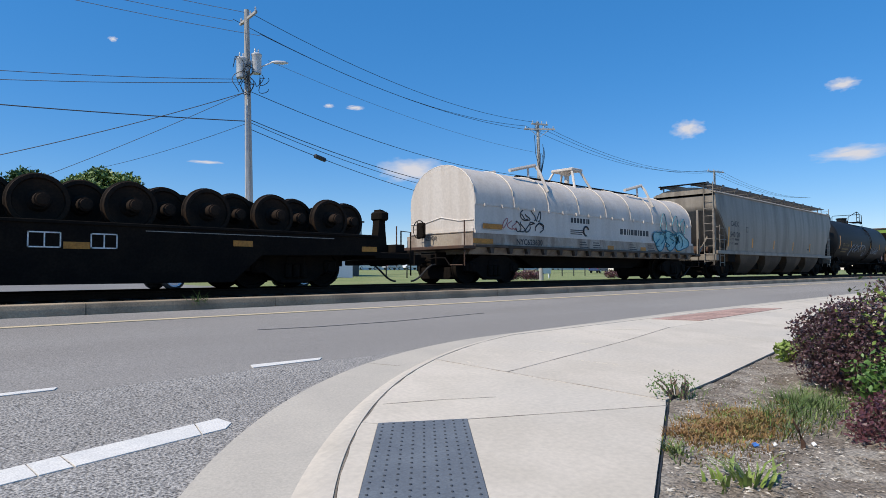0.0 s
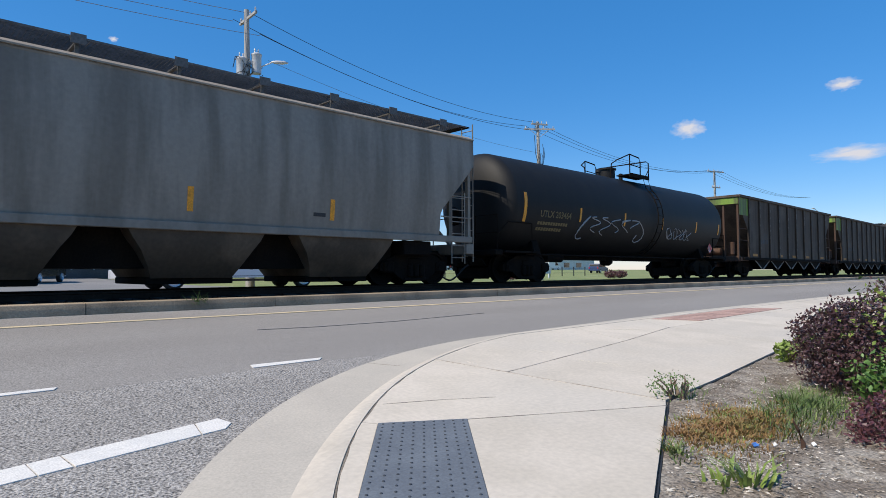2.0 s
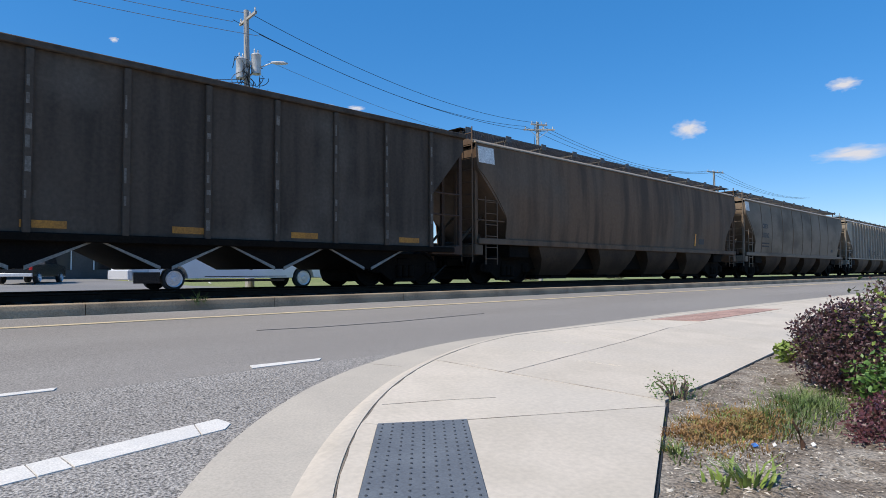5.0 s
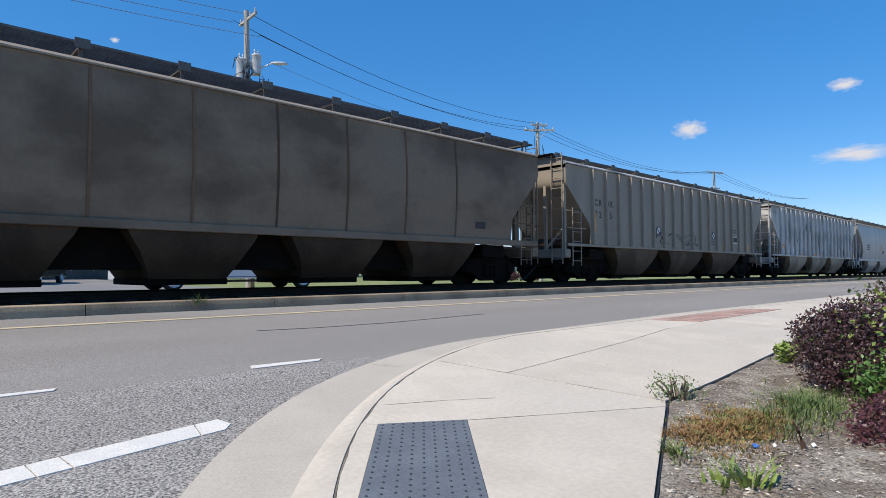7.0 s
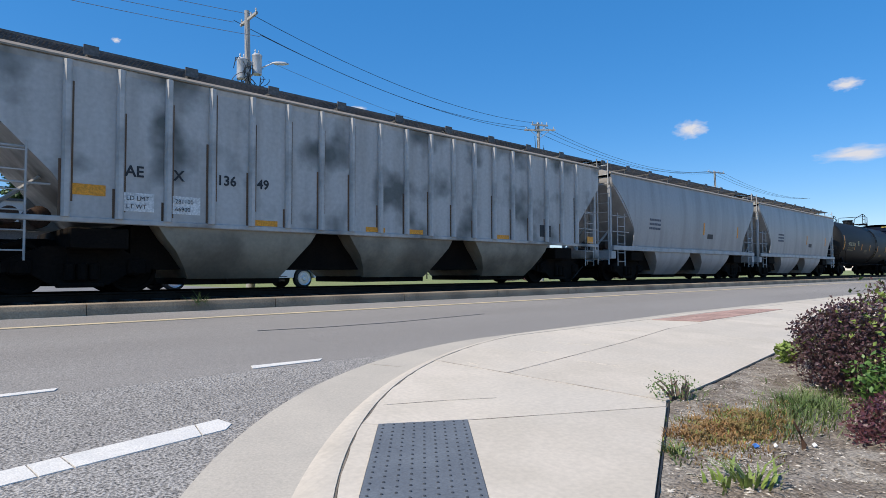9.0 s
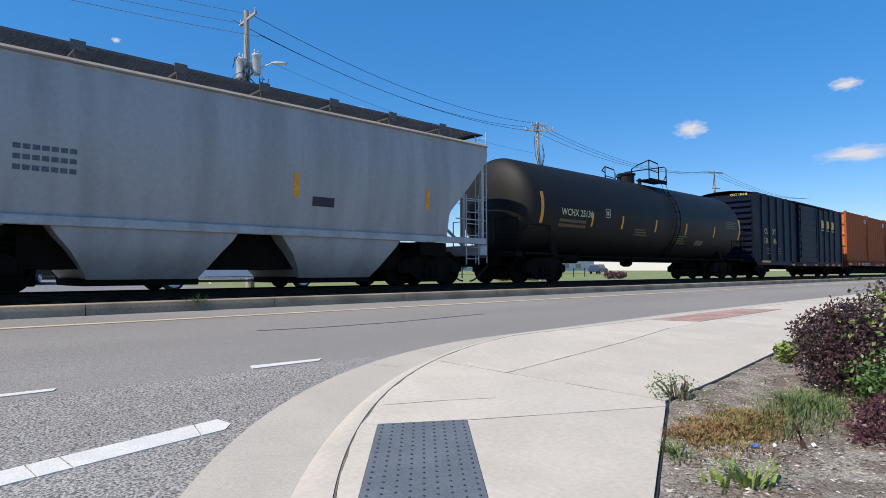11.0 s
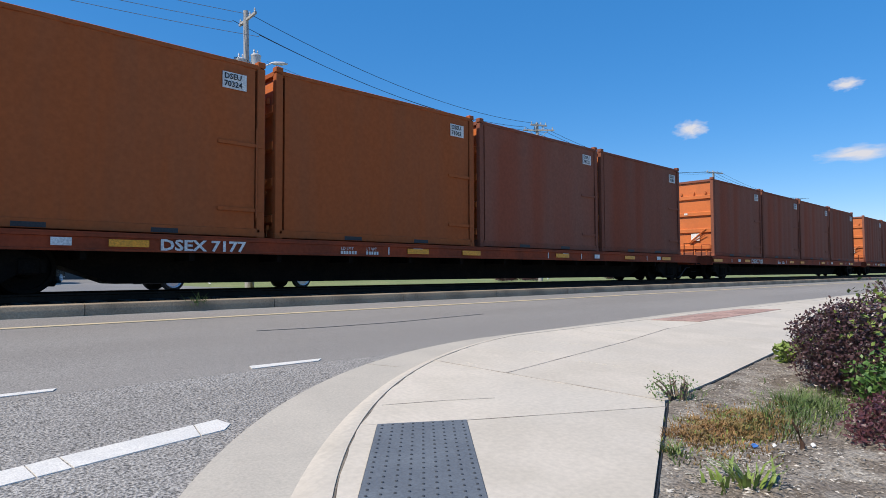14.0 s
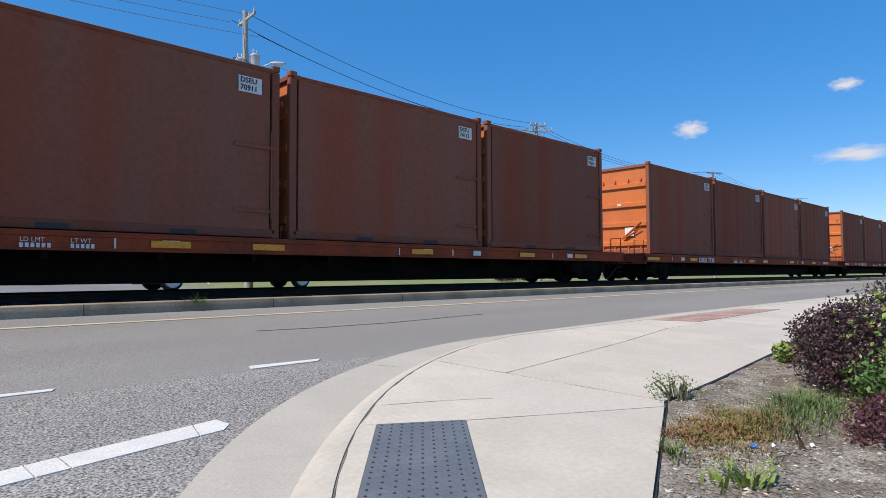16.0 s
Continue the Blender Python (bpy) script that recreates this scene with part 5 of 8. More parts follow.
        b.box(-L - 0.02, -L + 0.05, y - 0.02, y + 0.02, z0 + 0.05, z0 + 0.3)
        part("latch", b, M_ENDORANGE, e)
    b = Shape()
    b.box(-L - 0.012, -L - 0.0, -0.55, -0.15, z0 + 0.72, z0 + 1.05)
    part("placard", b, M_WHITE, e, "worn white placard")
    b = Shape()
    b.box(-L - 0.03, -L - 0.02, 0.0, 0.16, z0 + 1.93, z0 + 2.02)
    part("placard", b, M_WHITE, e, "worn white placard")
    # fork pockets, hinge straps, side placards
    # flat black plates paint the dark of the pockets' hollows
    for x in (-1.05, 1.05):
        plate(ob, "fork_pocket", M_BLACK, x - 0.24, x + 0.24, z0 + 0.035, z0 + 0.12, w, 0.006, "black plate for a fork pocket's shaded hollow")
    q = Shape()
    for z in (z0 + 0.55, z0 + 1.85):
        q.box(L - 1.0, L - 0.05, -w - 0.02, -w + 0.01, z - 0.035, z + 0.035)
    q.tube([(L - 0.2, -w - 0.03, z0 + 0.4), (L - 0.2, -w - 0.03, z0 + 2.2)], 0.018, 6)
    part("hinge_strap", q, paint, ob)
    plate(ob, "placard", M_WHITE, L - 0.92, L - 0.42, z1 - 0.62, z1 - 0.3, w, 0.012, "white number placard")
    lettering("DSEU", 0.15, M_BLACK, ob, L - 0.89, z1 - 0.43, w + 0.012, bold=0.004)
    lettering(number, 0.15, M_BLACK, ob, L - 0.89, z1 - 0.58, w + 0.012, bold=0.004)
    CONTAINERS.append((ob, s_mid))
    return ob


# ---- wheel flat ----
LOADS = []


def wheel_flat(s0, s1):
    half = (s1 - s0) / 2
    c = car("wheel_flat", "black flat wagon that carries loose wheelsets", (s0 + s1) / 2)
    s = Shape()
    s.box(-half, half, -1.45, 1.45, 1.06, 1.2)
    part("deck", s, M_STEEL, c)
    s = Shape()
    # belly drawn down as far as the underside looks black to the camera
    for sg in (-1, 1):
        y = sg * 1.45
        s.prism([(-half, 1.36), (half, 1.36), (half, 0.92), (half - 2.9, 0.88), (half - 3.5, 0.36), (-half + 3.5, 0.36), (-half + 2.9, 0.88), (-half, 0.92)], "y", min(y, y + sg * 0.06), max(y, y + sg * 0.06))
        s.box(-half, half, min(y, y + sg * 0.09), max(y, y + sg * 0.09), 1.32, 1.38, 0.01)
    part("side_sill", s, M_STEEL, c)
    s = Shape()
    for sg in (-0.755, 0.755, -0.3, 1.2):
        s.box(-half + 0.7, half - 0.9, sg - 0.06, sg + 0.06, 1.2, 1.27)
    s.box(half - 0.75, half - 0.6, -0.9, 0.9, 1.2, 1.36)
    part("wheel_rack", s, M_STEEL, c)
    s = Shape()
    s.box(-half + 0.4, half - 0.2, -0.33, 0.33, 0.68, 1.1)
    part("centre_sill", s, M_STEEL, c)
    s = Shape()
    s.box(half, half + 1.15, -1.4, 1.4, 0.84, 1.0, 0.02)
    s.box(half + 1.05, half + 1.2, -1.42, 1.42, 0.72, 1.06, 0.02)
    part("end_platform", s, M_STEEL, c)
    s = Shape()
    x = half + 0.5
    s.prism([(x - 0.16, 1.0), (x + 0.2, 1.0), (x + 0.14, 1.55), (x + 0.12, 2.02), (x - 0.02, 2.05), (x - 0.08, 1.5)], "y", -0.98, -0.72)
    s.box(x - 0.08, x + 0.2, -1.06, -0.64, 1.78, 2.0, 0.04)
    s.box(x + 0.2, x + 0.5, -1.3, -0.5, 1.0, 1.2, 0.02)
    s.tube([(x + 0.62, -1.38, 0.45), (x + 0.62, -1.38, 1.5), (x + 0.62, -1.0, 1.55), (x + 0.62, -1.0, 1.0)], 0.022, 6)
    part("brake_stand", s, M_STEEL, c)
    d = 1.51
    for a, b in ((1.56, 2.02), (2.44, 2.85)):
        fr = Shape()
        for p, q, z0, z1 in ((a, b, 0.94, 0.96), (a, b, 1.17, 1.19), (a, a + 0.02, 0.94, 1.19), (b - 0.02, b, 0.94, 1.19), ((a + b) / 2 - 0.01, (a + b) / 2 + 0.01, 0.96, 1.17)):
            fr.box(p, q, -d - 0.006, -d + 0.01, z0, z1)
        part("placard_frame", fr, M_WHITE, c, "white framed stencil boxes")
    plate(c, "pale_line", M_PALEWORN, 3.3, 7.2, 1.255, 1.268, d, 0.006)
    for x0, x1, z in ((2.05, 2.43, 0.93), (half - 3.5, half - 3.1, 1.04), (half - 0.45, half - 0.03, 1.0)):
        plate(c, "reflector", M_OLDYELLOW, x0, x1, z, z + 0.11, d, 0.008)
    running_gear(c, half + 1.2, half - 1.9)
    return c, half


M_RIBWORN = mat("dusty_scuffed_rib", (0.185, 0.16, 0.135), 0.8, other=(0.09, 0.07, 0.055), scale=5, fine=30, bump=0.1, spec=0.2)
M_PALEWORN = mat("bare_scuffed_metal", (0.30, 0.28, 0.25), 0.7, other=(0.18, 0.15, 0.12), scale=6, fine=30, bump=0.1)
M_OLDYELLOW = mat("dirty_yellow_reflector", (0.46, 0.19, 0.02), 0.6, other=(0.26, 0.11, 0.02), scale=3, fine=30, bump=0)
M_REDSPRAY = mat("red_spray_paint", (0.42, 0.12, 0.13), 0.6, fine=30, bump=0)
M_TEAL = mat("pale_teal_spray", (0.16, 0.38, 0.40), 0.6, other=(0.34, 0.5, 0.5), scale=3, fine=30, bump=0)
M_TEALDARK = mat("dark_teal_spray", (0.04, 0.15, 0.19), 0.6, fine=30, bump=0)
M_DULL = mat("dull_lettering", (0.09, 0.1, 0.13), 0.7, fine=30, bump=0)
# Rusty steel, made near black for the shade on the wheel faces.
M_LOOSEWHEEL = mat("shaded_rusty_wheel_steel", (0.013, 0.009, 0.0065), 0.8, 0.0, other=(0.042, 0.023, 0.013), scale=3, fine=25, bump=0.2, spec=0.15)
M_GREYSPRAY = mat("grey_spray_paint", (0.36, 0.36, 0.36), 0.6, fine=30, bump=0)
M_GOLDDIM = mat("dim_gold_lettering", (0.16, 0.12, 0.05), 0.7, fine=30, bump=0)
M_GOLDPALE = mat("pale_gold_lettering", (0.55, 0.48, 0.28), 0.6, fine=30, bump=0)
M_PLACARD = mat("hazard_placard_paint", (0.7, 0.45, 0.45), 0.5, other=(0.6, 0.08, 0.08), scale=4, edge=(0.45, 0.5), amount=1.0, fine=30, bump=0)
# Darkened as well, with shade under the body in the colour.
M_CREAMBAY = mat("cream_bay_paint", (0.30, 0.26, 0.19), 0.7, other=(0.10, 0.082, 0.06), scale=0.9, amount=0.7, fine=14, fine_amount=0.08, bump=0.08)
M_WHITEFRAME = mat("white_frame_paint", (0.42, 0.42, 0.41), 0.5, other=(0.24, 0.225, 0.2), scale=2, amount=0.5, fine=14, fine_amount=0.08, bump=0.05)


# ---- materials of plants and far things ----
M_PURPLE = mat("purple_leaf", (0.058, 0.028, 0.032), 0.36, other=(0.135, 0.072, 0.062), scale=9, fine=30, fine_amount=0.4, bump=0)
M_PURPLE_RED = mat("wine_leaf", (0.085, 0.030, 0.036), 0.38, other=(0.15, 0.058, 0.056), scale=9, fine=30, fine_amount=0.4, bump=0)
M_LEAF = mat("bright_leaf", (0.075, 0.15, 0.028), 0.45, other=(0.12, 0.19, 0.045), scale=7, fine=30, fine_amount=0.3, bump=0)
M_LEAF_PALE = mat("yellow_green_leaf", (0.19, 0.25, 0.05), 0.5, other=(0.15, 0.22, 0.04), scale=7, fine=30, fine_amount=0.3, bump=0)
M_TREELEAF = mat("tree_leaf", (0.14, 0.21, 0.055), 0.55, other=(0.24, 0.3, 0.09), scale=0.6, fine=3, fine_amount=0.4, bump=0)
M_TREELEAF_B = mat("dark_tree_leaf", (0.05, 0.10, 0.025), 0.55, other=(0.10, 0.16, 0.04), scale=0.6, fine=3, fine_amount=0.4, bump=0)
M_BLADE = mat("grass_blade", (0.075, 0.13, 0.03), 0.6, other=(0.16, 0.18, 0.06), scale=5, fine=30, fine_amount=0.3, bump=0)
M_DRY = mat("dry_weed", (0.27, 0.15, 0.055), 0.75, other=(0.17, 0.165, 0.045), scale=4, fine=30, fine_amount=0.35, bump=0)
M_CHIP = mat("mulch_chip", (0.31, 0.265, 0.21), 0.9, other=(0.13, 0.095, 0.07), scale=9, fine=40, fine_amount=0.4, bump=0.2)
M_PEBBLE = mat("pale_pebble", (0.52, 0.48, 0.42), 0.85, other=(0.36, 0.32, 0.27), scale=9, fine=40, fine_amount=0.3, bump=0.2)
M_BARK = mat("bark", (0.16, 0.12, 0.085), 0.9, other=(0.09, 0.07, 0.05), scale=4, stretch=(3, 3, 0.5), fine=20, bump=0.5)
M_POLE = mat("weathered_pole", (0.37, 0.355, 0.335), 0.85, other=(0.22, 0.205, 0.19), scale=1.5, stretch=(6, 6, 0.3), fine=20, fine_amount=0.2, bump=0.3)
M_GREYMETAL = mat("grey_transformer_paint", (0.52, 0.53, 0.54), 0.45, 0.2, other=(0.4, 0.4, 0.4), scale=3, fine=20, fine_amount=0.08, bump=0.05)
M_WIRE = mat("black_cable", (0.02, 0.022, 0.026), 0.6, fine=20, bump=0)
M_GREYWIRE = mat("bare_aluminium_wire", (0.16, 0.18, 0.2), 0.5, 0.3, fine=20, bump=0)
M_WHITEPAINT = mat("white_vehicle_paint", (0.78, 0.78, 0.78), 0.3, other=(0.7, 0.7, 0.69), scale=1, fine=20, fine_amount=0.03, bump=0.02)
M_REDPAINT = mat("red_vehicle_paint", (0.24, 0.02, 0.03), 0.35, fine=20, fine_amount=0.06, bump=0.02)
M_DARKGLASS = mat("dark_window_glass", (0.015, 0.018, 0.022), 0.06, fine=20, fine_amount=0.05, bump=0, spec=0.8)
# Blue base stands in for the sky mirrored in the windscreen.
M_BLUEGLASS = mat("windscreen_glass", (0.09, 0.16, 0.24), 0.05, fine=20, fine_amount=0.05, bump=0, spec=0.9)
M_TYRE = mat("tyre_rubber", (0.018, 0.018, 0.018), 0.8, fine=30, bump=0.1)
M_CHROME = mat("polished_rim", (0.66, 0.66, 0.67), 0.4, 0.35, fine=20, fine_amount=0.1, bump=0.03)
M_BLACKCAR = mat("black_vehicle_paint", (0.013, 0.014, 0.016), 0.25, fine=20, fine_amount=0.05, bump=0.02)
M_BLUECAR = mat("blue_vehicle_paint", (0.03, 0.05, 0.12), 0.3, fine=20, fine_amount=0.05, bump=0.02)
M_SILVERCAR = mat("silver_vehicle_paint", (0.45, 0.46, 0.47), 0.3, 0.3, fine=20, fine_amount=0.05, bump=0.02)
M_TAIL = mat("red_lamp_glass", (0.45, 0.02, 0.02), 0.2, fine=20, bump=0)
M_WALL = mat("grey_stucco", (0.42, 0.42, 0.43), 0.85, other=(0.36, 0.36, 0.37), scale=0.4, fine=10, fine_amount=0.06, bump=0.1)
# One dark colour holds the lower storey's windows and shade.
M_SHOP = mat("dark_shopfront", (0.06, 0.055, 0.055), 0.5, other=(0.1, 0.09, 0.085), scale=0.8, fine=10, bump=0.05)
M_ROOFEDGE = mat("dark_roof_edge", (0.05, 0.05, 0.055), 0.6, fine=10, bump=0.05)
M_AWN_W = mat("white_awning_cloth", (0.75, 0.75, 0.73), 0.8, fine=15, fine_amount=0.06, bump=0.05)
M_AWN_B = mat("black_awning_cloth", (0.02, 0.02, 0.022), 0.8, fine=15, bump=0.05)
M_FARWALL = mat("white_far_wall", (0.66, 0.66, 0.65), 0.8, other=(0.5, 0.5, 0.5), scale=0.3, fine=5, bump=0.05)
M_FENCE = mat("black_fence_paint", (0.02, 0.02, 0.022), 0.5, fine=20, bump=0)
M_BLUEBIT = mat("blue_plastic", (0.05, 0.16, 0.45), 0.4, fine=30, bump=0)
M_PAPER = mat("litter_paper", (0.7, 0.69, 0.66), 0.8, fine=30, bump=0)


# ---- plants ----
def leaf(s, p, size, rng, up=0.35, long=1.8):
    """One folded leaf: two faces on a midrib."""
    d = Vector((rng.gauss(0, 1), rng.gauss(0, 1), rng.gauss(up, 0.7))).normalized()
    u = d.orthogonal().normalized()
    u = (Matrix.Rotation(rng.uniform(0, 6.28), 3, d) @ u)
    w = d.cross(u)
    a, b = p, p + d * size * long
    m = p + d * size * long * 0.45 - w * size * 0.16
    s.add([a, m + u * size * 0.5, b, m - u * size * 0.5, m + w * size * 0.1], [(0, 1, 2, 4), (0, 4, 2, 3)])


def crown(rng, blobs, n, size, up=0.35, shell=0.55):
    """Leaves over several lumps: (centre, radii)."""
    s = Shape()
    vol = [r[0] * r[1] * r[2] for _, r in blobs]
    for _ in range(n):
        c, r = rng.choices(blobs, vol)[0]
        while True:
            q = Vector((rng.gauss(0, 1), rng.gauss(0, 1), rng.gauss(0, 1))).normalized()
            f = rng.uniform(shell, 1.0) * (1 + 0.22 * noise.noise(Vector((q.x * 2.3 + c[0], q.y * 2.3 + c[1], q.z * 2.3 + c[2]))))
            p = Vector((c[0] + q.x * r[0] * f, c[1] + q.y * r[1] * f, c[2] + q.z * r[2] * f))
            if p.z > ground_z(p.y) + 0.01:
                break
        leaf(s, p, size * rng.uniform(0.6, 1.25), rng, up)
    return s


def bush(label, base, blobs, leaves, size, material, seed, stems=7, category="shrub"):
    rng = random.Random(seed)
    b = thing("shrub", label, category, "shrubs in the planting bed")
    s = Shape()
    for k in range(stems):
        c, r = rng.choice(blobs)
        a = rng.uniform(0, 6.28)
        tip = Vector((c[0] + r[0] * 0.6 * math.cos(a), c[1] + r[1] * 0.6 * math.sin(a), c[2] + r[2] * rng.uniform(0, 0.6)))
        p0 = Vector(base) + Vector((rng.uniform(-0.06, 0.06), rng.uniform(-0.06, 0.06), -0.03))
        mid = p0.lerp(tip, 0.5) + Vector((rng.uniform(-0.05, 0.05), rng.uniform(-0.05, 0.05), 0.05))
        s.tube([p0, mid, tip], [0.014, 0.009, 0.004], 5)
    part("stem", s, M_BARK, b)
    part("crown", crown(rng, blobs, leaves, size), material, b)
    return b


def at_bed(x, y):
    return (x, y, ground_z(y) + 0.0)


# planting bed
rng = random.Random(8)
s = Shape()
EDGE = [(0.0, 0.12)] + BED


def edge_y(x):
    for a, b in zip(EDGE, EDGE[1:]):
        if a[0] <= x <= b[0]:
            return a[1] + (b[1] - a[1]) * (x - a[0]) / (b[0] - a[0])
    return 5.0


grid = []
for i in range(150):
    x = 0.4 + 0.11 * i
    col = []
    for j in range(60):
        f = j / 59
        y = edge_y(x) - 0.02 - f * 7.5
        z = ground_z(y) + 0.012 + 0.05 * min(1, f * 10) * (0.6 + noise.noise(Vector((x * 1.7, y * 1.7, 0)))) + 0.016 * noise.noise(Vector((x * 11, y * 11, 3)))
        col.append((x, y, z))
    grid.append(col)
pts = [p for col in grid for p in col]
s.add(pts, [(i * 60 + j, i * 60 + j + 1, (i + 1) * 60 + j + 1, (i + 1) * 60 + j) for i in range(149) for j in range(59)])
bed = solo("planting_bed", s, M_SOIL, "brown mulched planting bed with dry weeds", "planting bed", kind="structure", angle=180)
# black strip in place of the thin shadow line along the bed
s = Shape()
for a, b in zip(EDGE, EDGE[1:]):
    d = Vector((b[0] - a[0], b[1] - a[1])).normalized()
    n_ = Vector((-d.y, d.x))
    for lo, hi in ((0.0, 0.025),):
        ring = []
        for p in (a, b):
            o0, o1 = Vector(p) - n_ * 0.016, Vector(p) - n_ * 0.007
            ring.append([(o0.x, o0.y, ground_z(o0.y) - 0.04), (o0.x, o0.y, ground_z(o0.y) + 0.018), (o1.x, o1.y, ground_z(o1.y) + 0.018), (o1.x, o1.y, ground_z(o1.y) - 0.04)])
        s.loft(ring)
solo("bed_edging", s, M_RUBBER, "black strip drawn as the shadow line between pavement and bed", "edging", kind="structure")


def bed_height(x, y):
    f = (edge_y(x) - 0.02 - y) / 7.5
    return ground_z(y) + 0.012 + 0.05 * min(1, f * 10) * (0.6 + noise.noise(Vector((x * 1.7, y * 1.7, 0)))) + 0.016 * noise.noise(Vector((x * 11, y * 11, 3)))


def scatter(name, n, material, lo, hi, flat, seed, label, x0=2.6, x1=11, deep=2.6):
    rng = random.Random(seed)
    s = Shape()
    for _ in range(n):
        x = x0 + (x1 - x0) * rng.random() ** 1.6
        y = edge_y(x) - 0.06 - rng.random() * deep
        r = rng.uniform(lo, hi)
        z = bed_height(x, y) + r * 0.1
        a = rng.uniform(0, 6.28)
        lng, wd = r * rng.uniform(1.0, 2.4), r * rng.uniform(0.4, 0.8)
        c, d = math.cos(a), math.sin(a)
        t1, t2 = rng.uniform(-0.35, 0.35) * r, rng.uniform(-0.35, 0.35) * r
        p = [(x + c * lng, y + d * lng, z + t1), (x - d * wd, y + c * wd, z + t2), (x - c * lng, y - d * lng, z - t1), (x + d * wd, y - c * wd, z - t2), (x, y, z + r * flat)]
        s.add(p, [(0, 1, 4), (1, 2, 4), (2, 3, 4), (3, 0, 4)])
    return solo(name, s, material, label, "ground cover", kind="stuff")


scatter("mulch", 15000, M_CHIP, 0.004, 0.012, 0.4, 21, "loose tan mulch chips on the bed")
scatter("sand", 3500, M_PEBBLE, 0.002, 0.006, 0.4, 24, "pale sand washed over the bed", 3.75, 4.7, 0.62)
scatter("dark_mulch", 8000, M_SOIL, 0.005, 0.013, 0.4, 22, "dark mulch chips on the bed")
scatter("pebbles", 5200, M_PEBBLE, 0.003, 0.012, 0.7, 23, "pale pebbles on the bed")


def tufts(name, spots, material, label, seed, h=0.16, blades=26, spread=0.07, width=0.006):
    rng = random.Random(seed)
    s = Shape()
    for x, y, k in spots:
        if y > edge_y(x) - 0.06:
            continue
        z = bed_height(x, y)
        for _ in range(int(blades * k)):
            a, r = rng.uniform(0, 6.28), abs(rng.gauss(0, spread))
            bx, by = x + r * math.cos(a), y + r * math.sin(a)
            if by > edge_y(bx) + 0.02 or bx < 2.5:
                continue
            hh = h * k ** 0.5 * rng.uniform(0.4, 1.15)
            lean = rng.uniform(0.3, 2.2) * hh
            a2 = a + rng.gauss(0, 0.8)
            dx, dy = math.cos(a2), math.sin(a2)
            w = width * rng.uniform(0.6, 1.3)
            m = (bx + dx * lean * 0.35, by + dy * lean * 0.35, z + hh * 0.65)
            s.add([(bx - dy * w, by + dx * w, z - 0.01), (bx + dy * w, by - dx * w, z - 0.01), (m[0] + dy * w * 0.8, m[1] - dx * w * 0.8, m[2]),
                   (m[0] - dy * w * 0.8, m[1] + dx * w * 0.8, m[2]), (bx + dx * lean, by + dy * lean, z + hh)], [(0, 1, 2, 3), (3, 2, 4)])
    return solo(name, s, material, label, "grass", kind="stuff")


rng = random.Random(31)
tufts("green_grass", [(rng.gauss(5.75, 0.42), rng.gauss(1.55, 0.14), rng.uniform(0.4, 1.0)) for _ in range(75)] + [(5.25, 2.38, 0.7), (5.35, 2.4, 0.6)], M_BLADE, "green grass tufts in the bed", 32, 0.115, 24, 0.13, 0.0035)
tufts("pale_grass", [(rng.gauss(5.7, 0.55), rng.gauss(1.6, 0.2), rng.uniform(0.3, 0.9)) for _ in range(60)], M_LEAF_PALE, "yellow-green grass blades in the bed", 39, 0.09, 9, 0.13, 0.0035)
tufts("dry_weeds", [(rng.gauss(4.62, 0.36), rng.gauss(1.78, 0.15), rng.uniform(0.3, 0.9)) for _ in range(190)], M_DRY, "yellowed low weeds in the bed", 33, 0.034, 46, 0.10, 0.0045)
tufts("short_weeds", [(rng.gauss(4.7, 0.4), rng.gauss(1.75, 0.15), rng.uniform(0.3, 0.9)) for _ in range(70)], M_LEAF_PALE, "yellow-green low weeds in the bed", 34, 0.04, 20, 0.09, 0.004)
tufts("broad_weed", [(3.57, 1.27, 1.2), (3.48, 1.38, 0.6), (3.62, 1.36, 0.5)], M_LEAF_PALE, "broad-leaved weed in the bed", 35, 0.13, 24, 0.06, 0.010)
tufts("edge_weed", [(3.78, 1.80, 0.8), (3.85, 1.84, 0.6), (3.7, 1.76, 0.4)], M_BLADE, "weed growing over the bed's edge", 36, 0.07, 36, 0.05, 0.006)
tufts("sparse_grass", [(x, edge_y(x) - 0.12 - 0.25 * (k % 3), 0.35) for k, x in enumerate([6.0, 6.6, 7.4, 8.2, 9.0, 4.6, 3.6, 3.4])], M_BLADE, "sparse blades of grass in the bed", 37, 0.09, 14)

bush("dense purple-leaved shrub in the bed", at_bed(6.8, 1.6), [((6.82, 1.6, -0.2), (0.46, 0.44, 0.46)), ((7.0, 1.5, 0.02), (0.32, 0.32, 0.28)), ((6.5, 1.45, -0.36), (0.32, 0.3, 0.28)), ((6.62, 1.72, -0.05), (0.26, 0.24, 0.24)),
     ((7.2, 1.62, -0.1), (0.25, 0.25, 0.3))], 9500, 0.0225, M_PURPLE, 41, 14)
bush("tall shrub of mixed purple and green leaves", at_bed(7.8, 1.25), [((7.8, 1.22, 0.0), (0.52, 0.48, 0.55)), ((8.0, 1.1, 0.22), (0.40, 0.38, 0.36))], 6000, 0.0235, M_PURPLE, 42, 10)
bush("bright green leafy vine beside the purple shrub", at_bed(6.3, 1.12), [((6.3, 1.12, -0.42), (0.36, 0.28, 0.20)), ((6.6, 0.98, -0.26), (0.38, 0.30, 0.30)), ((6.15, 1.28, -0.30), (0.22, 0.14, 0.14))], 1500, 0.036, M_LEAF, 43, 5)
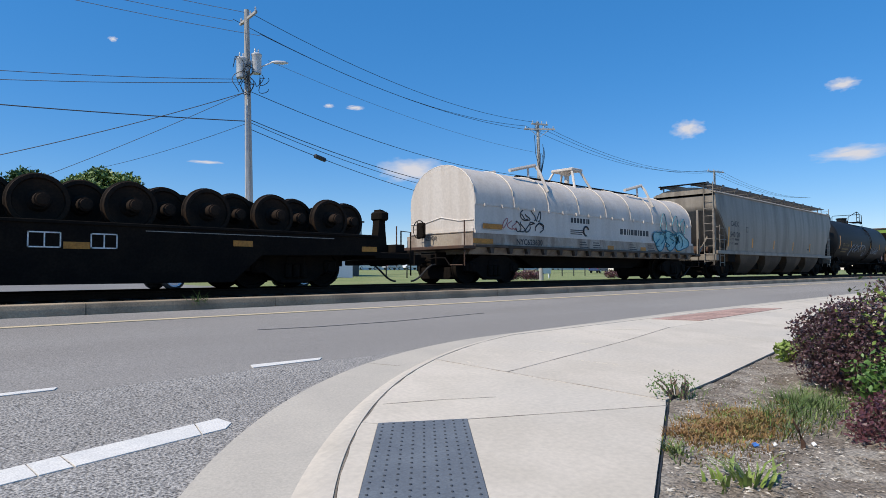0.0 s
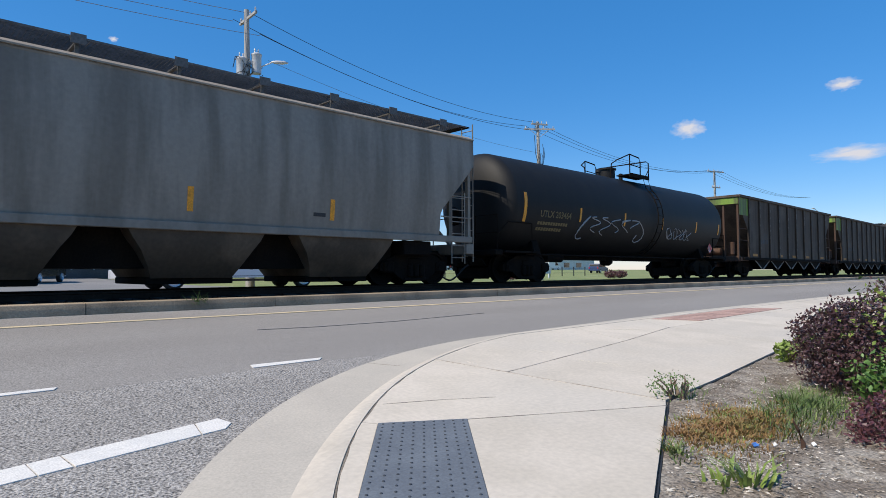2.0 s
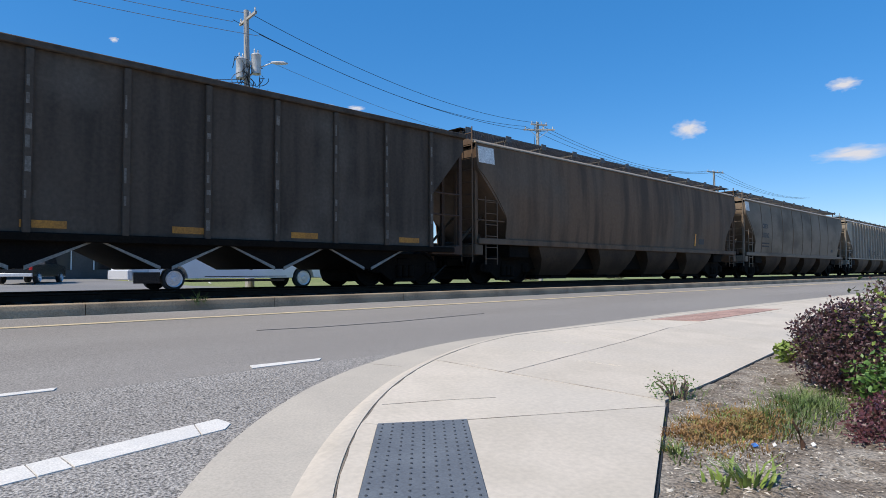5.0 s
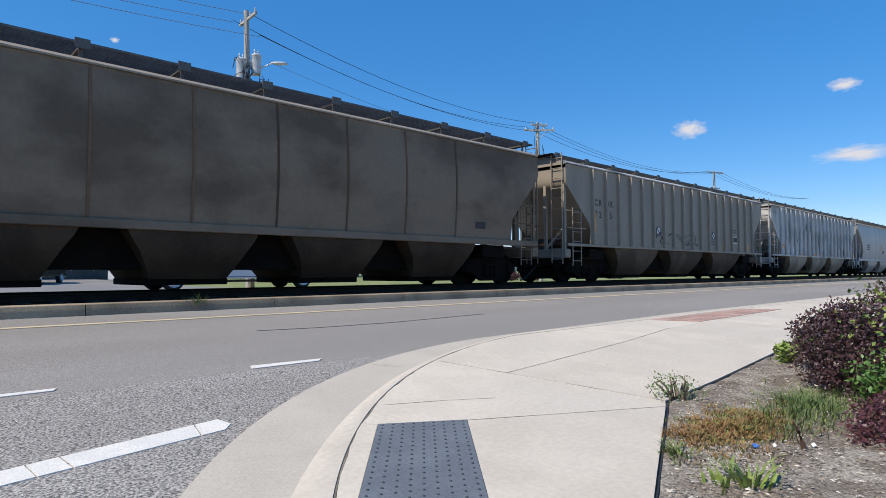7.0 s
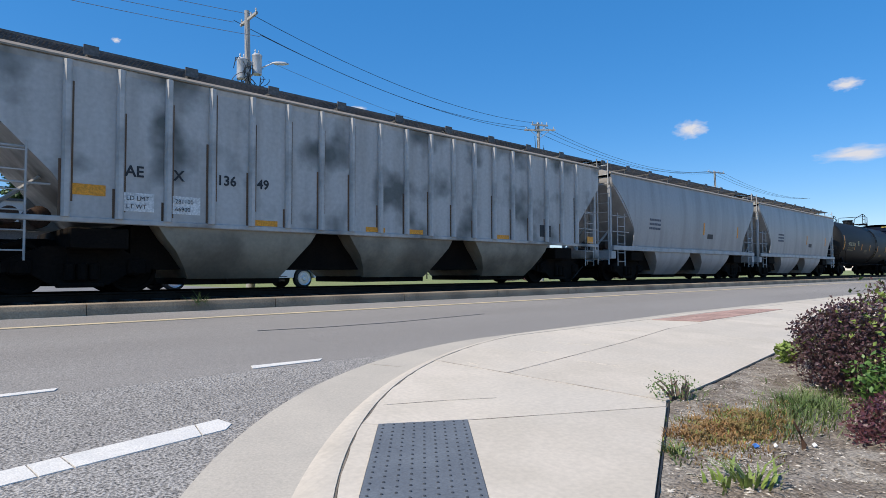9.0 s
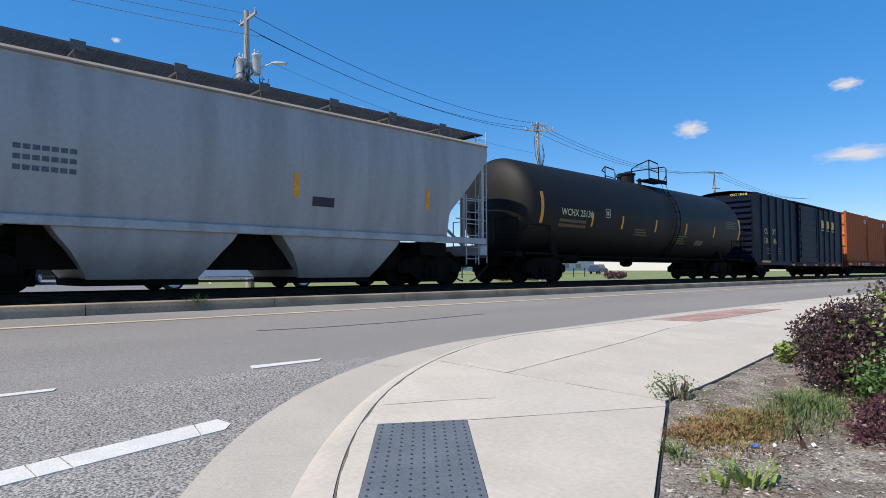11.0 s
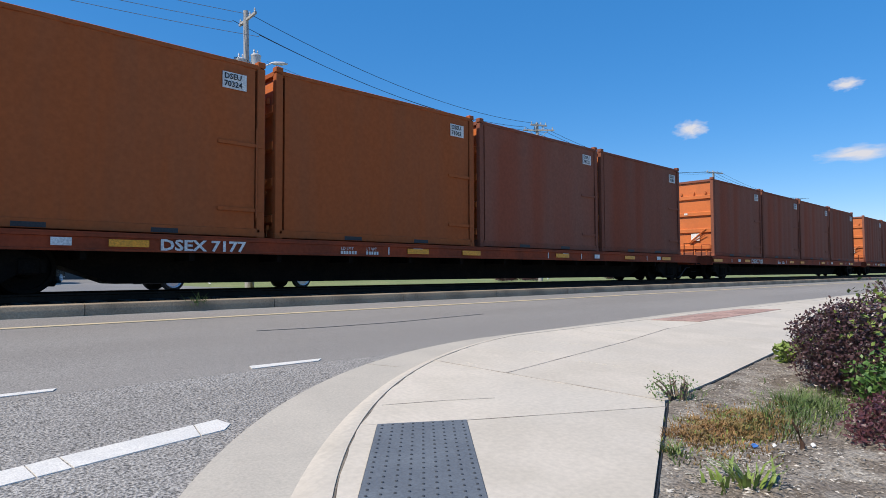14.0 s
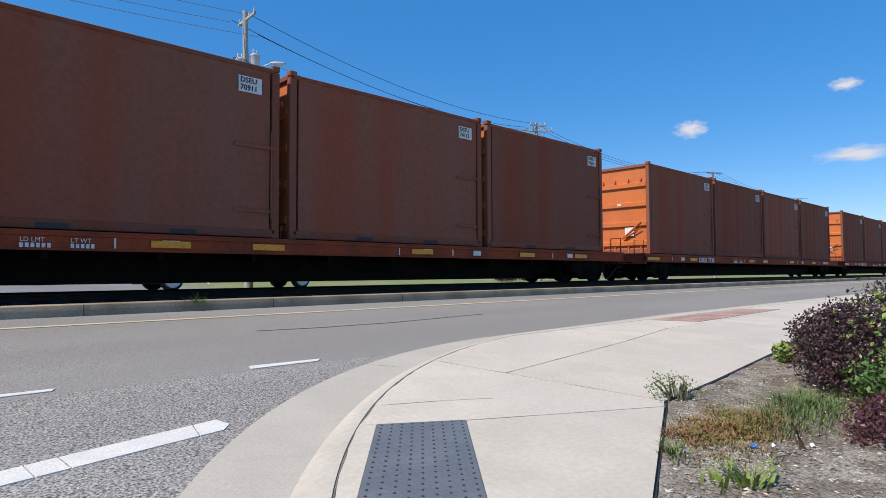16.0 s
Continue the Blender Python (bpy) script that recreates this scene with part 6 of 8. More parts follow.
bush("small wine-red shrub low in the bed", at_bed(5.2, 0.92), [((5.2, 0.92, -0.5), (0.32, 0.30, 0.22)), ((5.45, 0.85, -0.48), (0.3, 0.3, 0.24)), ((5.05, 0.98, -0.58), (0.2, 0.2, 0.14))], 3600, 0.019, M_PURPLE_RED, 44, 6)
bush("pale green sprig at the pavement's edge", at_bed(8.15, 2.42), [((8.15, 2.45, -0.42), (0.16, 0.16, 0.12)), ((7.75, 2.15, -0.28), (0.14, 0.14, 0.1))], 230, 0.05, M_LEAF_PALE, 45, 4)
bush("yellow-green leaves over the purple shrub", at_bed(7.85, 1.45), [((7.75, 1.42, 0.3), (0.4, 0.34, 0.18)), ((8.1, 1.15, 0.55), (0.22, 0.22, 0.3)), ((7.4, 1.3, -0.1), (0.3, 0.3, 0.2)), ((7.5, 1.5, 0.12), (0.25, 0.2, 0.25)), ((6.9, 1.45, -0.15), (0.5, 0.45, 0.4))], 620, 0.036, M_LEAF_PALE, 46, 5)
bush("wispy grey-green weed by the bed's corner", at_bed(5.2, 2.43), [((5.2, 2.5, -0.44), (0.28, 0.2, 0.14))], 330, 0.014, M_LEAF, 47, 14)

s = Shape()
s.tube([(4.43, 1.26, ground_z(1.26)), (4.44, 1.27, ground_z(1.26) + 0.09), (4.42, 1.29, ground_z(1.26) + 0.17), (4.39, 1.31, ground_z(1.26) + 0.23)], [0.014, 0.015, 0.01, 0.005], 7)
solo("bent_stake", s, M_RUST, "bent rust-brown stick standing in the bed", "stick")
for name, m, lab, x, y, r in (("blue_wrapper", M_BLUEBIT, "crumpled blue plastic scrap on the soil", 4.25, 1.49, 0.026), ("paper_scrap", M_PAPER, "white paper scrap on the soil", 4.52, 1.23, 0.018), ("paper_scrap", M_PAPER, "white paper scrap on the soil", 4.33, 1.40, 0.016)):
    s = Shape()
    z = bed_height(x, y)
    s.add([(x - r, y, z + 0.01), (x, y - r, z + 0.02), (x + r, y + r * 0.3, z + 0.008), (x + r * 0.2, y + r, z + 0.022), (x, y, z + 0.035), (x, y, z - 0.004)],
          [(0, 1, 4), (1, 2, 4), (2, 3, 4), (3, 0, 4), (1, 0, 5), (2, 1, 5), (3, 2, 5), (0, 3, 5)])
    solo(name, s, m, lab, "litter")
# weed at the kerb's joint
rng = random.Random(52)
for kx, n in ((4.35, 60), (15.6, 18), (17.4, 22), (20.2, 30)):
    s = Shape()
    for _ in range(n):
        a = rng.uniform(0, 6.28)
        h = rng.uniform(0.08, 0.3) if n == 60 else rng.uniform(0.03, 0.12)
        q = Vector((kx + rng.gauss(0, 0.07), 10.0 + rng.gauss(0, 0.03), 0.08))
        s.add([q + Vector((-0.008, 0, 0)), q + Vector((0.008, 0, 0)), q + Vector((math.cos(a) * h * 0.6, -abs(math.sin(a)) * h * 0.5, h * rng.uniform(-0.5, 0.9)))], [(0, 1, 2)])
    solo("kerb_weed", s, M_BLADE, "green weed sprouting from the kerb joint", "weed", "weeds along the kerb", "stuff")

# ---- trees ----
def tree(label, x, y, height, blobs, leaves, size, material, seed):
    rng = random.Random(seed)
    t = thing("tree", label, "tree", "trees behind the shop")
    z0 = ground_z(y)
    s = Shape()
    s.tube([(x, y, z0 - 0.1), (x + 0.1, y, z0 + height * 0.25), (x - 0.1, y, z0 + height * 0.5), (x + 0.1, y, z0 + height * 0.75)], [0.32, 0.26, 0.18, 0.07], 9)
    for c, r in blobs:
        p0 = Vector((x, y, z0 + height * rng.uniform(0.28, 0.5)))
        tip = Vector((x + c[0], y + c[1], z0 + c[2]))
        mid = p0.lerp(tip, 0.5) + Vector((0, 0, rng.uniform(-0.4, 0.5)))
        s.tube([p0, mid, tip], [0.13, 0.09, 0.03], 6)
        for _ in range(3):
            e = tip + Vector((rng.uniform(-1, 1) * r[0], rng.uniform(-1, 1) * r[1], rng.uniform(-0.3, 0.8) * r[2])) * 0.7
            s.tube([mid.lerp(tip, rng.random()), e], [0.04, 0.012], 5)
    part("trunk", s, M_BARK, t)
    part("crown", crown(rng, [((x + c[0], y + c[1], z0 + c[2]), r) for c, r in blobs], leaves, size, 0.2, 0.3), material, t)


def lumps(rng, n, wide, low, high, r):
    return [((rng.uniform(-wide, wide), rng.uniform(-wide, wide) * 0.7, rng.uniform(low, high)), (r * rng.uniform(0.7, 1.3), r * rng.uniform(0.7, 1.2), r * rng.uniform(0.45, 0.8))) for _ in range(n)]


rng = random.Random(61)
tree("broad green tree behind the shop", 19.5, 70, 10.5, lumps(rng, 13, 3.0, 7.2, 10.2, 1.35), 7000, 0.24, M_TREELEAF, 62)
tree("broad green tree behind the shop", 24.0, 72, 10.8, lumps(rng, 13, 2.9, 6.8, 10.2, 1.45), 7000, 0.24, M_TREELEAF_B, 63)
tree("green tree at the lot's edge", 12.6, 68, 9.4, lumps(rng, 11, 2.4, 6.6, 9.0, 1.2), 5000, 0.24, M_TREELEAF_B, 64)
tree("green tree at the lot's edge", 8.0, 72, 9.0, lumps(rng, 10, 2.4, 6.0, 8.4, 1.2), 3500, 0.24, M_TREELEAF, 65)
tree("small green tree beyond the lot", 45.0, 95, 6.0, lumps(rng, 8, 1.8, 3.5, 5.6, 1.0), 2000, 0.24, M_TREELEAF, 66)

# ---- poles and wires ----
def attach(pole, z):
    return Vector((pole[0], pole[1], z))


P1, P2, P3 = (16.3, 31.0), (46.0, 34.0), (84.7, 34.0)


def pole(label, p, top, r0, r1, lean, arms, braces=False):
    ob = thing("utility_pole", label, "utility pole", "utility poles behind the railway")
    z0 = ground_z(p[1])
    s = Shape()
    s.tube([(p[0], p[1], z0 - 0.2), (p[0] + lean[0] * 0.5, p[1] + lean[1] * 0.5, (z0 + top) / 2), (p[0] + lean[0], p[1] + lean[1], top)], [r0, (r0 + r1) / 2, r1], 14)
    part("shaft", s, M_POLE, ob)
    for z, half, d in arms:
        s = Shape()
        u = Vector((d[0], d[1], 0)).normalized()
        c = Vector((p[0] + lean[0], p[1] + lean[1] - r1 - 0.06, z))
        a, b = c - u * half, c + u * half
        v = u.cross(Vector((0, 0, 1))) * 0.055
        up = Vector((0, 0, 0.065))
        s.loft([[e + v + up, e - v + up, e - v - up, e + v - up] for e in (a, b)])
        if braces:
            for e in (a.lerp(c, 0.35), b.lerp(c, 0.35)):
                s.tube([e, (c.x, c.y, z - 0.75)], 0.025, 5)
        arm = part("crossarm", s, M_POLE, ob)
        for f in (0.06, 0.36, 0.64, 0.94):
            e = a.lerp(b, f)
            q = Shape()
            q.turned([(0.06, 0.02), (0.12, 0.05), (0.16, 0.03), (0.19, 0.06), (0.23, 0.03), (0.27, 0.045), (0.3, 0.01)], "z", 10, (e.x, e.y, e.z))
            part("insulator", q, M_GREYMETAL, arm)
    return ob


p = pole("tall grey weathered utility pole with transformers", P1, 14.6, 0.24, 0.13, (-0.35, 0, 0), [(14.1, 1.1, (0.1, 1, 0))])
for dx, dy, zz in ((-0.42, -0.15, 11.35), (0.42, -0.2, 11.75)):
    s = Shape()
    s.turned([(-0.55, 0.05), (-0.54, 0.26), (0.42, 0.26), (0.46, 0.285), (0.5, 0.28), (0.56, 0.2), (0.58, 0.02)], "z", 18, (P1[0] - 0.27 + dx, P1[1] + dy, zz))
    for a in (-0.1, 0.1):
        s.turned([(0.55, 0.03), (0.6, 0.05), (0.66, 0.03), (0.72, 0.05), (0.82, 0.02)], "z", 8, (P1[0] - 0.27 + dx + a, P1[1] + dy, zz))
    s.box(P1[0] - 0.27 + min(dx, 0), P1[0] - 0.27 + max(dx, 0), P1[1] + dy - 0.04, P1[1] + dy + 0.04, zz - 0.1, zz + 0.1)
    part("transformer", s, M_GREYMETAL, p, "grey can transformer")
s = Shape()
s.tube([(P1[0] - 0.2, P1[1], 11.0), (P1[0] + 0.35, P1[1] - 0.4, 11.6), (P1[0] + 0.8, P1[1] - 0.7, 11.85)], 0.035, 6)
s.loft([[(P1[0] + 0.75 + f * 0.75, P1[1] - 0.7 - f * 0.45 + w * math.cos(a), 11.87 + h * math.sin(a)) for a in [6.283 * k / 10 for k in range(10)]] for f, w, h in ((0, 0.04, 0.04), (0.25, 0.14, 0.09), (0.7, 0.17, 0.1), (1, 0.05, 0.04))])
part("street_light", s, M_GREYMETAL, p, "grey cobra-head street light")
s = Shape()
rng = random.Random(71)
for k in range(11):
    cx, cz, rx, rz = P1[0] - 0.27 + rng.uniform(-0.75, 0.75), rng.uniform(10.3, 11.5), rng.uniform(0.2, 0.55), rng.uniform(0.4, 0.85)
    a0 = rng.uniform(0, 6.28)
    s.tube([(cx + rx * math.cos(a0 + 4.6 * q / 12), P1[1] - 0.35 + 0.2 * math.sin(q), cz + rz * math.sin(a0 + 4.6 * q / 12)) for q in range(13)], 0.02, 5)
part("cable_loop", s, M_WIRE, p, "loops of black service cable")
s = Shape()
s.tube([(P1[0] - 0.24, P1[1] - 0.26, 0), (P1[0] - 0.36, P1[1] - 0.2, 10.5)], 0.03, 6)
s.tube([(P1[0] - 0.4, P1[1] - 0.2, 4.5), (P1[0] - 0.42, P1[1] - 0.2, 9.4)], 0.035, 6)
part("conduit", s, M_GREYMETAL, p)
p = pole("grey utility pole with braced crossarm", P2, 14.0, 0.2, 0.13, (-0.3, 0, 0), [(13.3, 1.4, (1, -0.9, 0)), (13.75, 0.8, (1, -0.5, 0))], True)
s = Shape()
for k in range(6):
    x = P2[0] - 0.3 + (-0.9, -0.55, 0.3, 0.45, -0.2, 0.1)[k]
    s.tube([(x, P2[1] - 0.3, 12.6 - 0.3 * k % 2), (x + 0.15, P2[1] - 0.3, 11.0), (P2[0] - 0.2, P2[1] - 0.25, 9.2)], 0.025, 5)
part("cable_loop", s, M_WIRE, p)
pole("grey utility pole with one crossarm", P3, 13.9, 0.2, 0.13, (-0.2, 0, 0), [(13.7, 1.6, (1, -0.3, 0)), (11.6, 0.8, (1, -0.3, 0))])


def wire(label, a, b, sag, r, material=None, group="overhead wires"):
    r = r * 0.75
    a, b = Vector(a), Vector(b)
    s = Shape()
    n = 18
    s.tube([a.lerp(b, k / n) - Vector((0, 0, sag * 4 * (k / n) * (1 - k / n))) for k in range(n + 1)], r, 5)
    return solo("overhead_wire", s, material or M_WIRE, label, "cable", group)


TOP = Vector((P1[0] - 0.35, P1[1], 0))
BLK, GRY = "black overhead cable strung between poles", "thin bare overhead wire between poles"
for dx, dy, z1, z2, sag in ((-0.0, 0, 14.55, 13.95, 1.1), (-0.5, 0.5, 14.1, 13.55, 1.15), (0.5, -0.5, 13.3, 13.2, 1.1)):
    wire(GRY, (TOP.x + dx, TOP.y + dy, z1), (P2[0] - 0.3 + dx * 2, P2[1] + dy, z2), sag, 0.022, M_WIRE)
    wire(GRY, (P2[0] - 0.3 + dx * 2, P2[1] + dy, z2 - 0.05), (P3[0] - 0.2 + dx * 2, P3[1] + dy, 13.85), 1.5, 0.022, M_WIRE)
    wire(GRY, (P3[0] - 0.2 + dx * 2, P3[1] + dy, 13.85), (P3[0] + 40, P3[1] + dy, 13.5), 1.0, 0.022, M_WIRE)
    wire(GRY, (TOP.x + dx, TOP.y + dy, z1 - 0.1), (-16 + dx, 33.5 + dy, z1 + 0.2), 0.7, 0.02, M_GREYWIRE)
wire(GRY, (TOP.x + 0.9, TOP.y - 0.7, 11.9), (P2[0] - 0.3, P2[1], 11.2), 0.6, 0.014, M_GREYWIRE)
wire(BLK, (TOP.x + 0.2, TOP.y, 10.25), (P2[0] - 0.2, P2[1], 9.0), 0.9, 0.025)
wire(BLK, (TOP.x + 0.1, TOP.y, 8.75), (P2[0] - 0.2, P2[1], 7.2), 1.0, 0.03)
wire(BLK, (TOP.x + 0.1, TOP.y, 8.6), (P2[0] - 0.2, P2[1], 6.9), 1.1, 0.024)
w = wire(BLK, (TOP.x + 0.1, TOP.y, 8.25), (P2[0] - 0.2, P2[1], 5.6), 0.9, 0.026)
s = Shape()
q = Vector((TOP.x + 0.1, TOP.y, 8.25)).lerp(Vector((P2[0] - 0.2, P2[1], 5.6)), 0.165) - Vector((0, 0, 0.5))
d = Vector((1, 0.1, -0.2)).normalized()
s.tube([q - d * 0.42, q - d * 0.38, q + d * 0.38, q + d * 0.42], [0.05, 0.13, 0.13, 0.05], 9)
solo("splice_case", s, M_WIRE, "black cable splice case on an overhead cable", "cable splice")
for a, b, far_off, sag, r in (((TOP.x, TOP.y, 10.85), (5.06, 36, 10.35), 1.6, 0.25, 0.022), ((TOP.x, TOP.y, 10.7), (5.07, 36, 9.9), 1.6, 0.25, 0.022), ((TOP.x + 0.05, TOP.y, 8.6), (4.81, 34, 8.23), 1.6, 0.15, 0.036),
                              ((TOP.x - 0.1, TOP.y, 10.1), (4.86, 34, 5.66), 1.15, 0.2, 0.026), ((TOP.x - 0.1, TOP.y, 10.1), (9.31, 40, 6.34), 1.25, 0.15, 0.02), ((TOP.x, TOP.y, 8.45), (14.29, 48, 8.17), 1.15, 0.2, 0.018)):
    b = Vector(a).lerp(Vector(b), far_off)
    wire("black service cable running off the pole", a, b, sag, r)

# far street lamp
lamp_post = thing("street_lamp", "slim grey street lamp beyond the railway", "street lamp")
s = Shape()
s.tube([(116, 30, 0), (116, 30, 9.6), (115.6, 30, 10.2), (113.6, 30, 10.5)], [0.1, 0.07, 0.05, 0.04], 8)
part("post", s, M_GREYMETAL, lamp_post)
s = Shape()
s.box(112.8, 113.8, 29.85, 30.15, 10.42, 10.56, 0.04)
part("head", s, M_GREYMETAL, lamp_post)

# ---- vehicles ----
def wheel(parent, x, y, z, r, rim_r, width=0.28, side=-1, bolts=8):
    s = Shape()
    s.turned([(-width / 2, rim_r), (-width / 2, r - 0.04), (-width / 2 + 0.04, r), (width / 2 - 0.04, r), (width / 2, r - 0.04), (width / 2, rim_r)], "y", 26, (x, y, z))
    w = part("wheel", s, M_TYRE, parent, "black rubber tyre")
    s = Shape()
    f = y + side * (width / 2 + 0.055)
    s.turned([(side * 0.0 + f, 0.02), (f + side * 0.02, rim_r * 0.25), (f - side * 0.03, rim_r * 0.4), (f - side * 0.05, rim_r * 0.85), (f + side * 0.01, rim_r), (f - side * 0.06, rim_r * 1.02), (f - side * 0.12, 0.02)], "y", 22, (x, 0, z))
    for k in range(bolts):
        a = 6.283 * k / bolts
        s.turned([(f - side * 0.06, 0.05), (f - side * 0.035, 0.045), (f - side * 0.03, 0.01)], "y", 8, (x + rim_r * 0.62 * math.cos(a), 0, z + rim_r * 0.62 * math.sin(a)))
    part("rim", s, M_CHROME, w, "polished rim with round holes")
    return w


def service_bus():
    g = -0.3
    b = thing("service_bus", "long white tool-service bus with a red stripe", "bus")
    Y0, Y1 = 28.0, 30.5
    s = Shape()
    prof = [(9.95, 0.12), (9.95, 1.62), (10.1, 1.75), (10.78, 3.02), (11.0, 3.22), (11.4, 3.28), (20.5, 3.42), (20.66, 3.3), (20.66, 0.14)]
    arch = []
    for cx in (17.58, 11.03):
        arch += [(cx + 0.62 * math.cos(a), g + 0.52 + 0.62 * math.sin(a)) for a in [math.pi * k / 10 for k in range(11)] if g + 0.52 + 0.62 * math.sin(a) > 0.12]
    s.prism(prof + arch, "y", Y0, Y1)
    body = part("body", s, M_WHITEPAINT, b)
    s = Shape()
    s.prism([(9.2, 0.35), (9.2, 0.72), (9.32, 0.75), (9.42, 1.45), (9.95, 1.62), (9.95, 0.4)], "y", Y0 + 0.08, Y1 - 0.08)
    part("bonnet", s, M_WHITEPAINT, b)
    s = Shape()
    s.box(9.08, 9.3, Y0, Y1, 0.18, 0.6, 0.03)
    part("bumper", s, M_CHROME, b)
    # black box added where the side reads dark before the wheel
    s = Shape()
    s.box(9.34, 10.42, Y0 - 0.012, Y0 + 0.06, 0.02, 0.5, 0.01)
    part("step_panel", s, M_BLACKCAR, b, "black panel over the dark area before the front wheel")
    for y in (Y0 + 0.25, Y1 - 0.55):
        s = Shape()
        s.box(9.28, 9.36, y, y + 0.3, 0.85, 1.15, 0.02)
        part("headlight", s, M_CHROME, b)
    s = Shape()
    s.box(9.3, 9.36, Y0 + 0.65, Y1 - 0.65, 0.75, 1.3, 0.02)
    part("grille", s, M_BLACKCAR, b)
    for ya, yb in ((Y0 + 0.15, 29.22), (29.28, Y1 - 0.15)):
        s = Shape()
        n = Vector((-0.882, 0, 0.472)) * 0.012
        q = [Vector((10.14, ya, 1.84)), Vector((10.14, yb, 1.84)), Vector((10.70, yb, 2.88)), Vector((10.70, ya, 2.88))]
        s.loft([[v - n for v in q], [v + n for v in q]])
        part("windscreen", s, M_BLUEGLASS, b, "sloping two-part windscreen")
    for x0, x1, x2, x3, z0, z1 in ((10.35, 10.95, 10.95, 10.75, 1.75, 2.6), (11.25, 13.0, 13.0, 11.25, 1.75, 2.42)):
        s = Shape()
        s.prism([(x0, z0), (x1, z0), (x2, z1), (x3, z1)], "y", Y0 - 0.012, Y0 + 0.01)
        part("side_window", s, M_DARKGLASS, b)
    s = Shape()
    s.box(10.3, 20.64, Y0 - 0.008, Y0 + 0.01, 1.1, 1.34)
    part("stripe", s, M_REDPAINT, b, "dark red stripe along the side")
    for k in range(4):      # emblem as plain slanted bars
        s = Shape()
        x = 14.55 + 1.0 * k
        h = 1.05 if k == 0 else 0.62
        s.prism([(x, 1.42), (x + 0.62, 1.42), (x + 0.62 + 0.45 * h, 1.42 + h), (x + 0.45 * h, 1.42 + h)], "y", Y0 - 0.01, Y0 + 0.01)
        part("emblem_bar", s, M_REDPAINT, b)
    for k in range(14):
        s = Shape()
        x = 17.9 + 0.17 * k
        s.box(x, x + 0.11, Y0 - 0.014, Y0, 1.16, 1.28)
        part("stencil", s, M_WHITEPAINT, b)
    s = Shape()
    s.box(15.2, 16.5, 28.6, 29.9, 3.3, 3.72, 0.09)
    part("roof_unit", s, M_WHITEPAINT, b, "white roof air-conditioning unit")
    s = Shape()
    s.box(11.4, 20.6, Y0 + 0.05, Y0 + 0.12, 3.26, 3.40, 0.02)
    s.box(11.5, 11.7, 28.3, 28.5, 3.25, 3.55, 0.03)
    part("roof_rail", s, M_WHITEPAINT, b)
    s = Shape()
    s.box(12.4, 16.6, Y0 - 0.006, Y0 + 0.01, 0.28, 0.31)
    s.box(14.6, 14.75, Y0 - 0.012, Y0, 0.6, 0.64)
    part("locker_seam", s, M_BLACKCAR, b)
    s = Shape()
    s.tube([(10.2, Y0 - 0.02, 1.9), (10.15, Y0 - 0.28, 1.95), (10.15, Y0 - 0.28, 2.3)], 0.02, 6)
    s.box(10.08, 10.18, Y0 - 0.36, Y0 - 0.2, 1.95, 2.35, 0.03)
    part("mirror", s, M_BLACKCAR, b)
    s = Shape()
    s.box(12.0, 16.6, 28.2, 30.3, 0.05, 0.15)
    part("chassis", s, M_BLACKCAR, b)
    for x in (11.03, 17.58):
        for y, sd in ((28.18, -1), (30.32, 1)):
            wheel(b, x, y, g + 0.5, 0.5, 0.36, 0.3, sd, 10)
    return b


bus = service_bus()
for ob in bus.children_recursive:      # nudged so its wheels fit the camera's view
    ob.data.transform(Matrix.Translation((0.1, 0, 0.10)))


